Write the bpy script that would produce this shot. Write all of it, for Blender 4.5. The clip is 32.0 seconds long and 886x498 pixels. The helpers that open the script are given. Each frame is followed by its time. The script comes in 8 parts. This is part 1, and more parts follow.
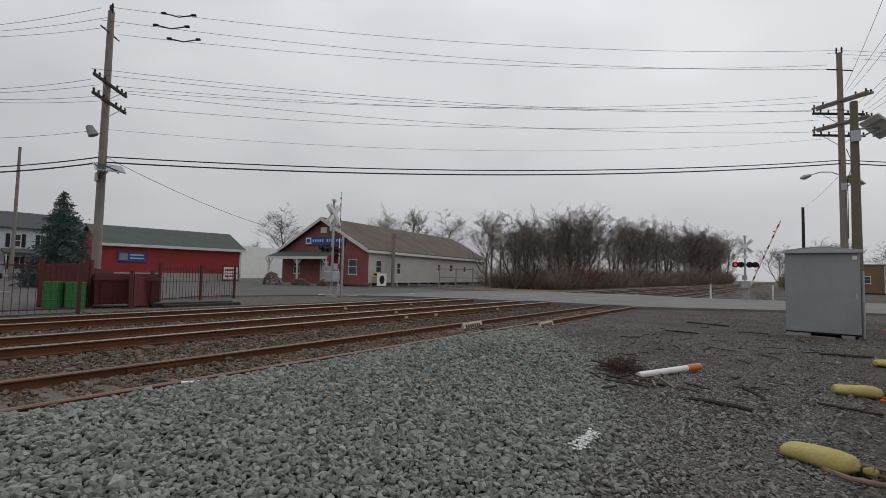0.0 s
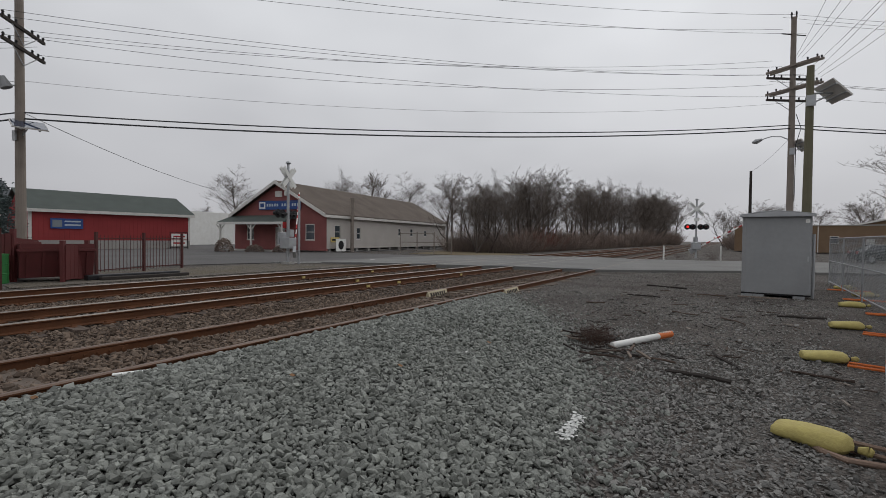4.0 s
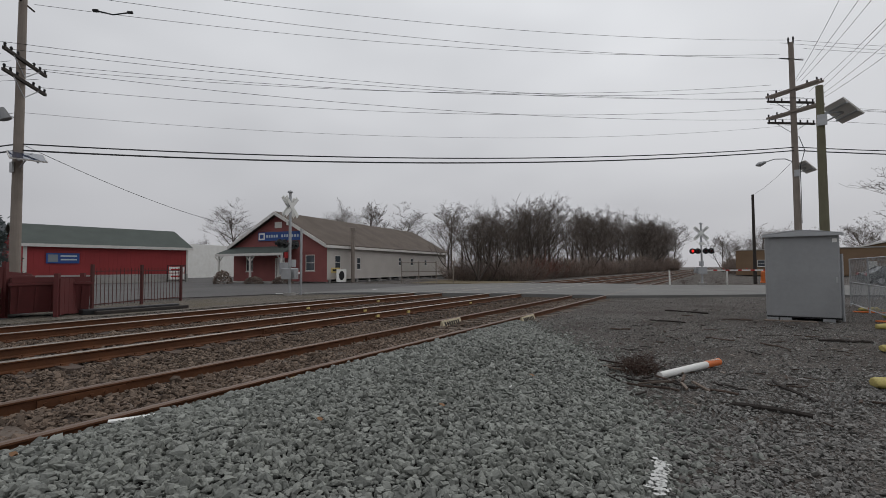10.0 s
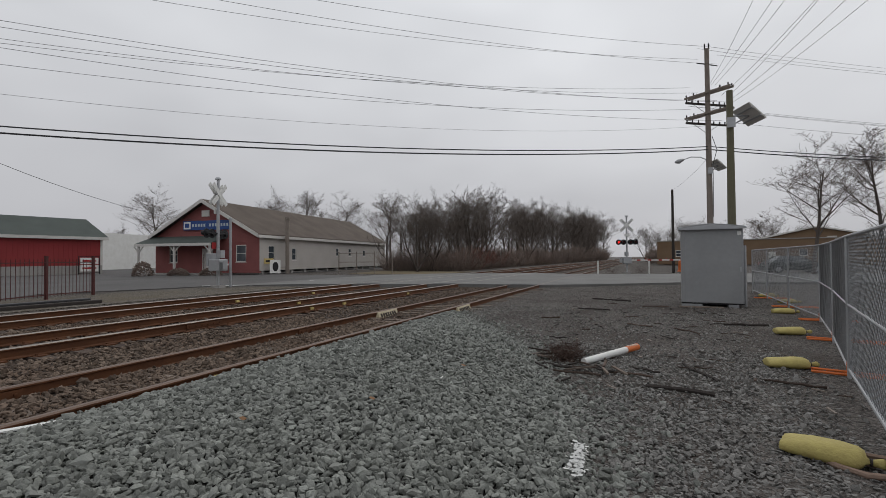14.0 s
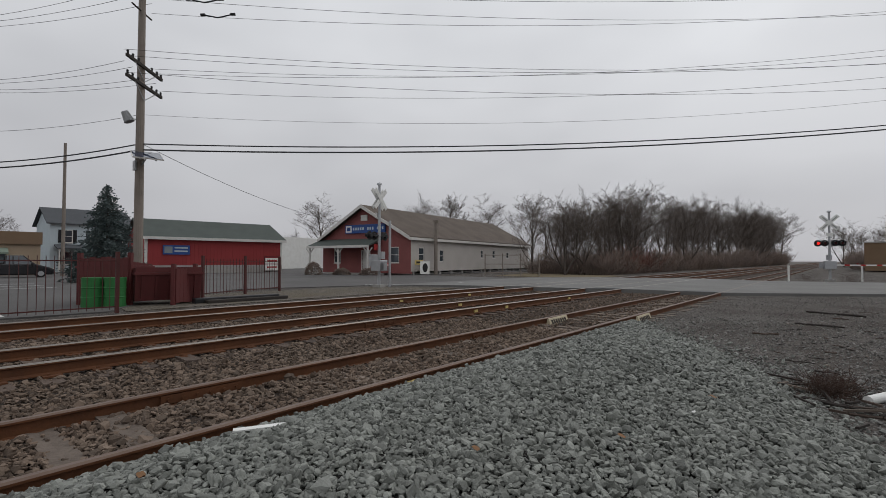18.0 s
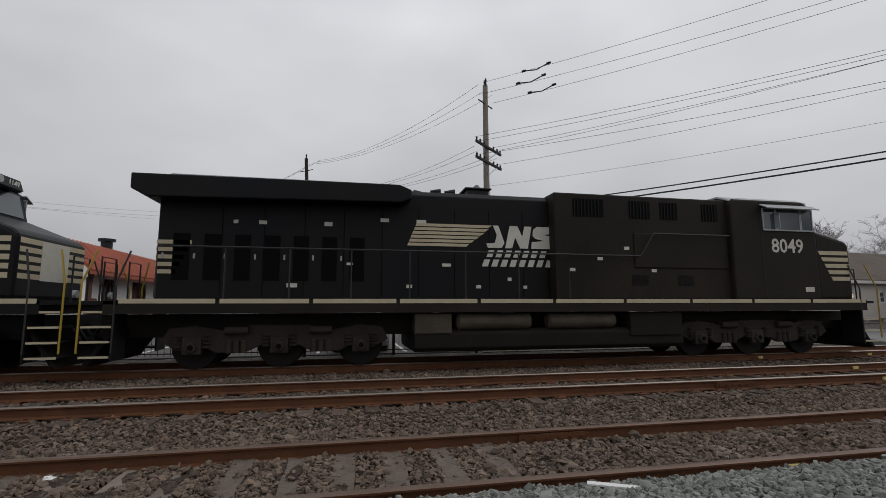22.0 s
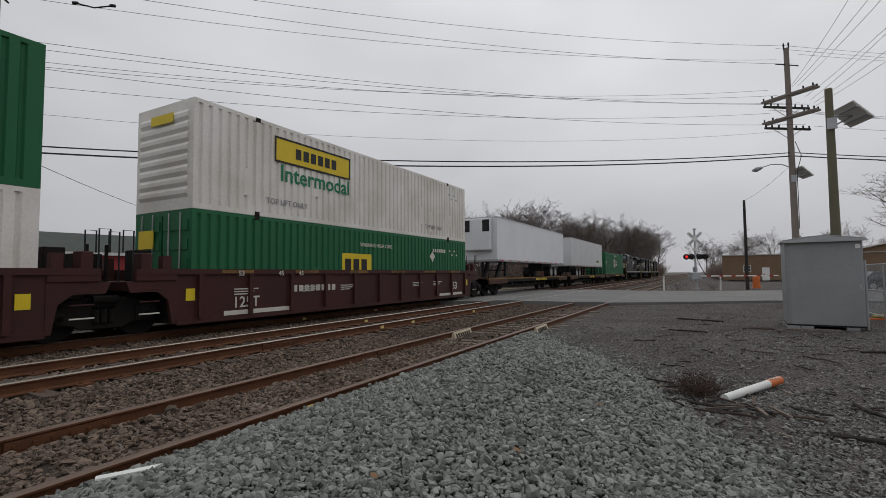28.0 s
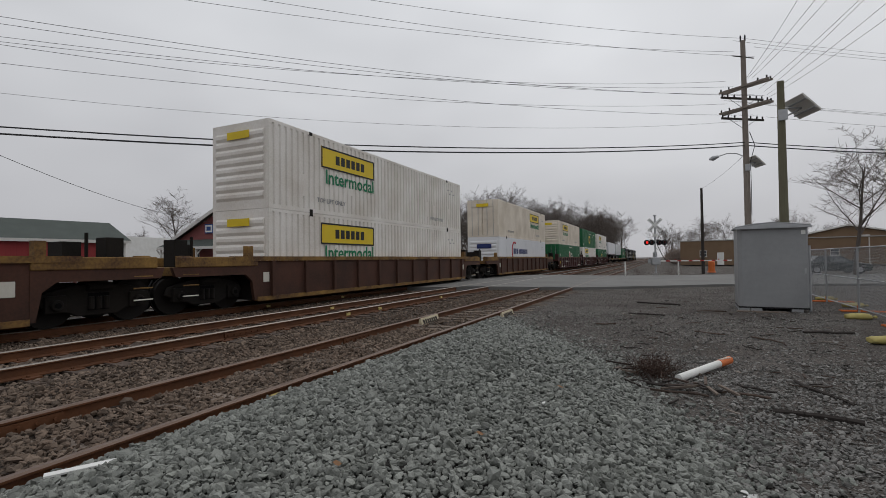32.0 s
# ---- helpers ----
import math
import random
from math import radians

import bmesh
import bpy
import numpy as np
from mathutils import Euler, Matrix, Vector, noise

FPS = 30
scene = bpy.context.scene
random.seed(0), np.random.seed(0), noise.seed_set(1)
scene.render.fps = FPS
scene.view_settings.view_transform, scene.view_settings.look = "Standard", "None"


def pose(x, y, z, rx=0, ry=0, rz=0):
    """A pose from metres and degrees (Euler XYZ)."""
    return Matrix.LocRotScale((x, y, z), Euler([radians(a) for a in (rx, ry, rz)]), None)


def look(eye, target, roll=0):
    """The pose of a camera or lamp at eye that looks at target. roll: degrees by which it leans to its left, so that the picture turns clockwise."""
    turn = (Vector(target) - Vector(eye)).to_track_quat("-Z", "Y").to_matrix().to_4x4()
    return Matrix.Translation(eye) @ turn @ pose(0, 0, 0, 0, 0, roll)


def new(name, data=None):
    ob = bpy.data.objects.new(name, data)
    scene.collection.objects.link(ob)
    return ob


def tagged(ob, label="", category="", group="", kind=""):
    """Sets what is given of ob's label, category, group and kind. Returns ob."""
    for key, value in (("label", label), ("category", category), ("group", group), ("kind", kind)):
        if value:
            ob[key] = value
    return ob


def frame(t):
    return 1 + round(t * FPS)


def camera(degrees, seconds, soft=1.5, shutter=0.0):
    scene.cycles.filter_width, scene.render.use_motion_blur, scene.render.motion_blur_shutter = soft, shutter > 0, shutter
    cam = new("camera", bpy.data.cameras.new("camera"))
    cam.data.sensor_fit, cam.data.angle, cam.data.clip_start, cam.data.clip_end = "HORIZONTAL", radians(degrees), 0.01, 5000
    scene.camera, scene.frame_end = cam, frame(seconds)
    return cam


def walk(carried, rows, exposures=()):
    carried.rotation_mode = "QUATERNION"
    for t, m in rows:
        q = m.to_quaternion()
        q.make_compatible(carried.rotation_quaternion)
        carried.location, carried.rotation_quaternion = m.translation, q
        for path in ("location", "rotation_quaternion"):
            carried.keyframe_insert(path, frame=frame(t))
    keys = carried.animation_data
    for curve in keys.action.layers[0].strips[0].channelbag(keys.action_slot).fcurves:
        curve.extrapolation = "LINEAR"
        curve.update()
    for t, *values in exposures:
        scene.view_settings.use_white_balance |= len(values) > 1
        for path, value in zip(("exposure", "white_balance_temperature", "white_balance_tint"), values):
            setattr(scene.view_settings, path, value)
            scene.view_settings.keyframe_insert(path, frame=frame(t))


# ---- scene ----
cam = camera(86.72, 32.0, soft=0.45)

PATH = [
    (0, 3.380, -0.718, 1.405, 93.10, -1.24, 36.00),
    (0.5, 3.229, -0.679, 1.408, 93.13, -1.14, 34.55),
    (1, 3.098, -0.588, 1.438, 92.69, -1.01, 31.63),
    (1.5, 3.062, -0.405, 1.475, 91.93, -0.92, 29.96),
    (2, 3.014, -0.311, 1.491, 90.82, -0.90, 29.62),
    (2.5, 2.970, -0.325, 1.495, 89.91, -0.94, 29.95),
    (3, 2.958, -0.305, 1.496, 89.20, -0.87, 30.44),
    (3.5, 2.960, -0.327, 1.498, 88.57, -0.78, 30.91),
    (5.5, 2.988, -0.320, 1.501, 89.82, -0.53, 31.55),
    (6, 2.991, -0.320, 1.500, 90.34, -0.47, 31.43),
    (6.5, 2.998, -0.326, 1.505, 91.27, -0.39, 30.38),
    (7, 2.992, -0.339, 1.501, 91.54, -0.31, 27.64),
    (7.5, 2.952, -0.292, 1.487, 91.76, -0.22, 25.34),
    (8, 2.886, -0.255, 1.471, 92.20, -0.21, 25.78),
    (8.5, 2.634, -0.167, 1.438, 92.37, -0.17, 27.04),
    (9, 2.439, -0.062, 1.424, 92.33, -0.10, 28.57),
    (9.5, 2.351, -0.084, 1.404, 92.32, 0.09, 29.78),
    (10, 2.300, -0.065, 1.403, 92.34, 0.28, 30.80),
    (10.5, 2.298, -0.055, 1.405, 92.50, 0.35, 31.50),
    (11, 2.314, -0.058, 1.418, 92.61, 0.46, 32.05),
    (11.5, 2.314, -0.056, 1.414, 92.54, 0.50, 31.55),
    (12, 2.304, -0.055, 1.423, 91.68, 0.50, 28.99),
    (12.5, 2.352, -0.011, 1.425, 91.44, 0.65, 26.32),
    (13, 2.397, -0.008, 1.429, 91.25, 0.69, 24.53),
    (13.5, 2.398, 0.002, 1.426, 91.18, 0.58, 23.37),
    (14, 2.369, -0.023, 1.428, 91.10, 0.40, 23.42),
    (14.5, 2.278, -0.044, 1.421, 91.69, 0.26, 27.46),
    (15, 2.049, 0.071, 1.399, 91.73, 0.10, 32.71),
    (15.5, 1.816, 0.167, 1.386, 92.06, -0.08, 36.70),
    (17.5, 1.308, 0.261, 1.401, 91.15, 0.06, 34.01),
    (18, 1.289, 0.231, 1.409, 91.44, -0.06, 40.13),
    (18.5, 1.274, 0.127, 1.425, 92.20, -0.14, 57.96),
    (18.8, 1.303, 0.045, 1.446, 92.48, -0.43, 84.76),
    (18.9, 1.211, -0.133, 1.434, 92.48, -0.33, 94.64),
    (19, 1.265, -0.112, 1.429, 92.83, -0.23, 105.23),
    (19.1, 1.264, -0.132, 1.432, 92.99, -0.27, 114.94),
    (19.5, 1.288, -0.232, 1.441, 92.98, -0.01, 124.02),
    (20, 1.294, -0.238, 1.448, 93.13, 0.03, 125.50),
    (20.4, 1.294, -0.220, 1.457, 93.59, 0.08, 122.55),
    (20.5, 1.295, -0.212, 1.459, 93.77, 0.09, 120.98),
    (21, 1.245, -0.125, 1.477, 94.89, 0.13, 109.80),
    (21.5, 1.239, 0.013, 1.484, 96.07, 0.15, 95.10),
    (21.9, 1.273, 0.064, 1.476, 96.96, 0.27, 81.93),
    (22, 1.269, 0.082, 1.476, 97.03, 0.16, 78.28),
    (22.5, 1.322, 0.216, 1.473, 98.18, 0.25, 59.94),
    (23, 1.374, 0.267, 1.483, 98.91, 0.23, 44.69),
    (23.5, 1.417, 0.275, 1.497, 98.07, 0.37, 39.08),
    (24, 1.409, 0.283, 1.492, 97.27, 0.35, 35.21),
    (24.5, 1.402, 0.285, 1.489, 96.65, 0.35, 32.10),
    (25, 1.407, 0.283, 1.487, 96.19, 0.46, 29.84),
    (25.5, 1.401, 0.286, 1.482, 95.72, 0.46, 28.55),
    (27.5, 1.337, 0.292, 1.461, 93.48, 0.47, 28.62),
    (28, 1.327, 0.287, 1.460, 93.04, 0.45, 28.97),
    (28.5, 1.328, 0.278, 1.457, 92.75, 0.47, 29.27),
    (29, 1.324, 0.279, 1.449, 92.51, 0.44, 29.58),
    (29.5, 1.315, 0.273, 1.461, 92.25, 0.47, 29.70),
    (30, 1.317, 0.269, 1.459, 92.14, 0.56, 29.08),
    (30.5, 1.335, 0.282, 1.466, 91.66, 0.63, 27.48),
    (31, 1.343, 0.300, 1.465, 91.48, 0.67, 26.31),
    (31.5, 1.363, 0.315, 1.465, 91.34, 0.75, 25.58),
    (32, 1.356, 0.306, 1.471, 91.28, 0.68, 25.09),
]
walk(cam, [(t, pose(*p)) for t, *p in PATH], [(0, 0.06), (4, 0.02), (8, -0.06), (11, 0.0), (18, 0.02), (20.5, 0.0), (22, -0.05), (23, -0.12), (25.5, -0.14), (28, -0.05), (32, -0.03)])

# ---- world and light: overcast winter sky ----
world = bpy.data.worlds.new("sky")
scene.world = world
world.use_nodes = True
wn, wl = world.node_tree.nodes, world.node_tree.links
wn.clear()
w_out = wn.new("ShaderNodeOutputWorld")
w_bg = wn.new("ShaderNodeBackground")
w_sky = wn.new("ShaderNodeTexSky")
w_sky.sky_type, w_sky.sun_disc = "NISHITA", False
w_sky.sun_elevation, w_sky.sun_rotation = radians(35), radians(10)
w_hsv = wn.new("ShaderNodeHueSaturation")
w_hsv.inputs["Saturation"].default_value, w_hsv.inputs["Value"].default_value = 0.1, 0.07
w_tc = wn.new("ShaderNodeTexCoord")
w_map = wn.new("ShaderNodeMapping")
w_map.inputs["Scale"].default_value = (1.0, 1.0, 2.2)
w_n = wn.new("ShaderNodeTexNoise")
w_n.inputs["Scale"].default_value, w_n.inputs["Detail"].default_value = 1.6, 3.0
w_sep = wn.new("ShaderNodeSeparateXYZ")
w_grad = wn.new("ShaderNodeValToRGB")
w_grad.color_ramp.elements[0].position, w_grad.color_ramp.elements[0].color = 0.0, (0.335, 0.335, 0.355, 1)
w_grad.color_ramp.elements[1].position, w_grad.color_ramp.elements[1].color = 0.55, (0.62, 0.635, 0.66, 1)
w_e = w_grad.color_ramp.elements.new(0.16)
w_e.color = (0.43, 0.435, 0.455, 1)
w_cl = wn.new("ShaderNodeValToRGB")
w_cl.color_ramp.elements[0].position, w_cl.color_ramp.elements[0].color = 0.35, (0.86, 0.86, 0.87, 1)
w_cl.color_ramp.elements[1].position, w_cl.color_ramp.elements[1].color = 0.68, (1.12, 1.12, 1.12, 1)
w_mul = wn.new("ShaderNodeMix")
w_mul.data_type, w_mul.blend_type = "RGBA", "MULTIPLY"
w_mul.inputs[0].default_value = 1.0
w_mix = wn.new("ShaderNodeMix")
w_mix.data_type = "RGBA"
w_mix.inputs[0].default_value = 0.93
wl.new(w_tc.outputs["Generated"], w_map.inputs[0])
wl.new(w_map.outputs[0], w_n.inputs["Vector"])
wl.new(w_tc.outputs["Generated"], w_sep.inputs[0])
wl.new(w_sep.outputs["Z"], w_grad.inputs[0])
wl.new(w_n.outputs[0], w_cl.inputs[0])
wl.new(w_grad.outputs[0], w_mul.inputs[6])
wl.new(w_cl.outputs[0], w_mul.inputs[7])
wl.new(w_sky.outputs[0], w_hsv.inputs["Color"])
wl.new(w_hsv.outputs[0], w_mix.inputs[6])
wl.new(w_mul.outputs[2], w_mix.inputs[7])
wl.new(w_mix.outputs[2], w_bg.inputs[0])
w_bg.inputs[1].default_value = 1.22
wl.new(w_bg.outputs[0], w_out.inputs[0])
sun = new("sun", bpy.data.lights.new("sun", "SUN"))
sun.data.energy, sun.data.angle, sun.data.color = 0.6, radians(40), (1.0, 0.98, 0.95)
sun.matrix_world = look((20, 60, 60), (0, 0, 0))


# ---- materials ----
def mat(name, base, rough=0.8, metal=0.0, alt=None, scale=3.0, amount=0.5, fine=40.0, bump=0.2, bscale=None, island=0.0, rnd=0.0, emit=0.0, spec=0.3):
    """Base colour varied at two scales towards alt, with fine relief."""
    m = bpy.data.materials.new(name)
    m.use_nodes = True
    n, l = m.node_tree.nodes, m.node_tree.links
    b = n["Principled BSDF"]
    b.inputs["Roughness"].default_value, b.inputs["Metallic"].default_value = rough, metal
    b.inputs["Specular IOR Level"].default_value = spec
    alt = alt or tuple(c * 0.6 for c in base)
    tc = n.new("ShaderNodeTexCoord")
    n1, n2 = n.new("ShaderNodeTexNoise"), n.new("ShaderNodeTexNoise")
    n1.inputs["Scale"].default_value, n1.inputs["Detail"].default_value = scale, 5
    n2.inputs["Scale"].default_value, n2.inputs["Detail"].default_value = fine, 3
    l.new(tc.outputs["Object"], n1.inputs["Vector"])
    l.new(tc.outputs["Object"], n2.inputs["Vector"])
    add = n.new("ShaderNodeMath")
    add.operation = "MULTIPLY_ADD"
    l.new(n2.outputs[0], add.inputs[0])
    add.inputs[1].default_value = 0.45
    l.new(n1.outputs[0], add.inputs[2])
    rmp = n.new("ShaderNodeMapRange")
    rmp.inputs[1].default_value, rmp.inputs[2].default_value = 0.5, 0.95
    rmp.inputs[3].default_value, rmp.inputs[4].default_value = 0.0, amount
    l.new(add.outputs[0], rmp.inputs[0])
    mx = n.new("ShaderNodeMix")
    mx.data_type = "RGBA"
    mx.inputs[6].default_value, mx.inputs[7].default_value = (*base, 1), (*alt, 1)
    l.new(rmp.outputs[0], mx.inputs[0])
    col = mx.outputs[2]
    for k, node, out in ((island, "ShaderNodeNewGeometry", "Random Per Island"), (rnd, "ShaderNodeObjectInfo", "Random")):
        if k:
            src = n.new(node)
            mr = n.new("ShaderNodeMapRange")
            mr.inputs[3].default_value, mr.inputs[4].default_value = 1 - k, 1 + k
            l.new(src.outputs[out], mr.inputs[0])
            hv = n.new("ShaderNodeHueSaturation")
            l.new(mr.outputs[0], hv.inputs["Value"])
            l.new(col, hv.inputs["Color"])
            col = hv.outputs[0]
    l.new(col, b.inputs["Base Color"])
    if bump:
        bp = n.new("ShaderNodeBump")
        bp.inputs["Strength"].default_value, bp.inputs["Distance"].default_value = bump, 0.02
        if bscale:
            n3 = n.new("ShaderNodeTexNoise")
            n3.inputs["Scale"].default_value, n3.inputs["Detail"].default_value = bscale, 4
            l.new(tc.outputs["Object"], n3.inputs["Vector"])
            l.new(n3.outputs[0], bp.inputs["Height"])
        else:
            l.new(n2.outputs[0], bp.inputs["Height"])
        l.new(bp.outputs[0], b.inputs["Normal"])
    if emit:
        b.inputs["Emission Color"].default_value = (*base, 1)
        b.inputs["Emission Strength"].default_value = emit
    return m


def glass_mat(name, tint=(0.05, 0.06, 0.07)):
    m = bpy.data.materials.new(name)
    m.use_nodes = True
    b = m.node_tree.nodes["Principled BSDF"]
    b.inputs["Base Color"].default_value = (*tint, 1)
    b.inputs["Roughness"].default_value = 0.06
    b.inputs["Specular IOR Level"].default_value = 0.8
    return m


def stone_ground(name, base, alt, vscale, dirt, dirt_amount=0.5, dscale=0.35, bump=1.0):
    """Crushed stone: cells of differing grey with relief, and patches of dirt."""
    m = mat(name, base, 0.95, alt=alt, scale=dscale, amount=dirt_amount, bump=0)
    n, l = m.node_tree.nodes, m.node_tree.links
    b = n["Principled BSDF"]
    col = b.inputs["Base Color"].links[0].from_socket
    tc = n.new("ShaderNodeTexCoord")
    v = n.new("ShaderNodeTexVoronoi")
    v.inputs["Scale"].default_value = vscale
    v2 = n.new("ShaderNodeTexVoronoi")
    v2.inputs["Scale"].default_value = vscale * 0.37
    l.new(tc.outputs["Object"], v.inputs["Vector"])
    l.new(tc.outputs["Object"], v2.inputs["Vector"])
    sep = n.new("ShaderNodeSeparateColor")
    l.new(v.outputs["Color"], sep.inputs[0])
    mr = n.new("ShaderNodeMapRange")
    mr.inputs[3].default_value, mr.inputs[4].default_value = 0.45, 1.5
    l.new(sep.outputs[0], mr.inputs[0])
    hv = n.new("ShaderNodeHueSaturation")
    l.new(mr.outputs[0], hv.inputs["Value"])
    l.new(col, hv.inputs["Color"])
    mx = n.new("ShaderNodeMix")
    mx.data_type = "RGBA"
    nz = n.new("ShaderNodeTexNoise")
    nz.inputs["Scale"].default_value, nz.inputs["Detail"].default_value = 0.55, 8
    l.new(tc.outputs["Object"], nz.inputs["Vector"])
    mr2 = n.new("ShaderNodeMapRange")
    mr2.inputs[1].default_value, mr2.inputs[2].default_value = 0.45, 0.62
    mr2.inputs[4].default_value = 0.75
    l.new(nz.outputs[0], mr2.inputs[0])
    l.new(mr2.outputs[0], mx.inputs[0])
    l.new(hv.outputs[0], mx.inputs[6])
    mx.inputs[7].default_value = (*dirt, 1)
    l.new(mx.outputs[2], b.inputs["Base Color"])
    bp = n.new("ShaderNodeBump")
    bp.inputs["Strength"].default_value, bp.inputs["Distance"].default_value = bump, 0.04
    ad = n.new("ShaderNodeMath")
    ad.operation = "ADD"
    l.new(v.outputs["Distance"], ad.inputs[0])
    l.new(v2.outputs["Distance"], ad.inputs[1])
    l.new(ad.outputs[0], bp.inputs["Height"])
    l.new(bp.outputs[0], b.inputs["Normal"])
    return m


GROUND = stone_ground("dirt_gravel", (0.125, 0.112, 0.102), (0.07, 0.057, 0.049), 34, (0.062, 0.05, 0.042))
# near-black ground below the heap: shade between the stones put into colour
HEAPGAP = stone_ground("heap_gap_shade", (0.04, 0.037, 0.034), (0.025, 0.023, 0.021), 50, (0.022, 0.02, 0.018))
BED = stone_ground("dirty_track_bed", (0.075, 0.056, 0.044), (0.04, 0.028, 0.021), 26, (0.035, 0.024, 0.018))
STONE = mat("crushed_stone", (0.215, 0.222, 0.203), 0.75, alt=(0.12, 0.124, 0.106), scale=5, fine=80, bump=0.4, island=0.38)
BALLAST = mat("old_ballast", (0.15, 0.114, 0.088), 0.9, alt=(0.08, 0.048, 0.032), scale=1.2, fine=60, bump=0.4, island=0.45)
LOTSTONE = mat("lot_stone", (0.19, 0.185, 0.175), 0.8, alt=(0.115, 0.105, 0.095), scale=2, fine=60, bump=0.4, island=0.4)
ASPHALT = mat("asphalt", (0.105, 0.10, 0.098), 0.85, alt=(0.065, 0.062, 0.06), scale=0.25, amount=0.8, fine=60, bump=0.25)
ROADM = mat("worn_road_asphalt", (0.175, 0.172, 0.165), 0.85, alt=(0.105, 0.103, 0.098), scale=0.35, amount=0.7, fine=70, bump=0.25)
RUST = mat("rail_rust", (0.115, 0.044, 0.017), 0.8, alt=(0.034, 0.015, 0.009), scale=2.5, fine=30, bump=0.2)
RAILTOP = mat("worn_rail_steel", (0.25, 0.225, 0.20), 0.42, 0.8, alt=(0.14, 0.105, 0.085), scale=1.5, bump=0.02)
RUSTTOP = mat("dull_rail_head", (0.17, 0.12, 0.095), 0.5, 0.4, alt=(0.10, 0.06, 0.045), scale=2, bump=0.05)
TIE = mat("weathered_tie", (0.085, 0.062, 0.05), 0.95, alt=(0.06, 0.045, 0.038), scale=4, fine=25, bump=0.8, rnd=0.35)
TIEPALE = mat("pale_weathered_tie", (0.18, 0.145, 0.12), 0.95, alt=(0.07, 0.052, 0.042), scale=5, fine=22, bump=0.8, rnd=0.3)
POLE = mat("weathered_pole_wood", (0.25, 0.215, 0.185), 0.9, alt=(0.14, 0.115, 0.097), scale=2, fine=25, bump=0.5)
POLEGREEN = mat("treated_pole_wood", (0.16, 0.15, 0.10), 0.9, alt=(0.10, 0.09, 0.06), scale=2, fine=25, bump=0.4)
DARKWOOD = mat("dark_pole_wood", (0.045, 0.038, 0.034), 0.9, scale=2, fine=25, bump=0.4)
GALV = mat("galvanised_steel", (0.42, 0.43, 0.44), 0.5, 0.6, alt=(0.3, 0.3, 0.31), scale=5, fine=50, bump=0.05)
GREYPAINT = mat("grey_paint", (0.29, 0.295, 0.30), 0.55, alt=(0.23, 0.235, 0.24), scale=1.1, amount=0.8, fine=8, bump=0.04)
BLACK = mat("black_metal", (0.018, 0.018, 0.02), 0.5, 0.2, scale=4, fine=40, bump=0.05)
WIREM = mat("wire", (0.03, 0.03, 0.032), 0.6, scale=4, bump=0)
WHITE = mat("white_paint", (0.75, 0.75, 0.73), 0.6, alt=(0.55, 0.54, 0.5), scale=1.5, fine=30, bump=0.05)
REDBARN = mat("red_siding", (0.29, 0.04, 0.042), 0.75, alt=(0.20, 0.03, 0.03), scale=0.6, amount=0.5, fine=20, bump=0.1)
GREENROOF = mat("green_grey_shingle", (0.075, 0.088, 0.08), 0.9, alt=(0.05, 0.058, 0.054), scale=0.8, fine=20, bump=0.5)
REDBROWN = mat("dark_red_clapboard", (0.25, 0.085, 0.08), 0.8, alt=(0.155, 0.056, 0.053), scale=0.8, fine=20, bump=0.15)
CREAM = mat("cream_siding", (0.46, 0.43, 0.40), 0.8, alt=(0.36, 0.33, 0.30), scale=0.7, fine=15, bump=0.1)
TANROOF = mat("brown_shingle", (0.125, 0.10, 0.083), 0.95, alt=(0.075, 0.06, 0.05), scale=0.5, amount=0.8, fine=20, bump=0.5)
GREYROOF = mat("grey_shingle", (0.075, 0.08, 0.087), 0.9, alt=(0.05, 0.053, 0.058), scale=0.8, fine=20, bump=0.5)
TRIM = mat("white_trim", (0.62, 0.60, 0.57), 0.7, alt=(0.45, 0.43, 0.4), scale=2, fine=30, bump=0.05)
STUCCO = mat("white_stucco", (0.78, 0.76, 0.75), 0.9, alt=(0.60, 0.58, 0.57), scale=0.5, amount=0.6, fine=30, bump=0.25)
TILE = mat("terracotta_tile", (0.36, 0.11, 0.07), 0.8, alt=(0.22, 0.06, 0.04), scale=1.5, fine=20, bump=0.3, rnd=0.15)
REDFENCE = mat("red_fence_paint", (0.085, 0.024, 0.022), 0.6, alt=(0.045, 0.02, 0.018), scale=3, fine=30, bump=0.1)
TAN = mat("tan_stucco", (0.36, 0.28, 0.20), 0.9, alt=(0.27, 0.20, 0.14), scale=0.5, fine=20, bump=0.2)
OCHRE = mat("ochre_fascia", (0.20, 0.135, 0.085), 0.8, alt=(0.15, 0.10, 0.065), scale=0.8, fine=20, bump=0.1)
PALEBLUE = mat("pale_blue_siding", (0.46, 0.52, 0.55), 0.8, scale=1, alt=(0.38, 0.44, 0.47), fine=15, bump=0.1)
BROWNBRICK = mat("brown_brick", (0.20, 0.135, 0.085), 0.9, alt=(0.14, 0.09, 0.055), scale=0.8, fine=12, bump=0.3)
GLASS = glass_mat("dark_glass")
PALEGLASS = glass_mat("pale_glass", (0.16, 0.19, 0.21))
YELLOW = mat("yellow_sandbag", (0.45, 0.38, 0.13), 0.75, alt=(0.27, 0.215, 0.085), scale=7, fine=40, bump=0.4)
ORANGE = mat("orange_plastic", (0.62, 0.16, 0.04), 0.5, alt=(0.48, 0.11, 0.03), scale=5, bump=0.1)
BLUE = mat("blue_sign", (0.03, 0.075, 0.25), 0.5, alt=(0.025, 0.06, 0.2), scale=3, bump=0.02)
REDM = mat("red_paint", (0.42, 0.03, 0.03), 0.5, scale=3, bump=0.05)
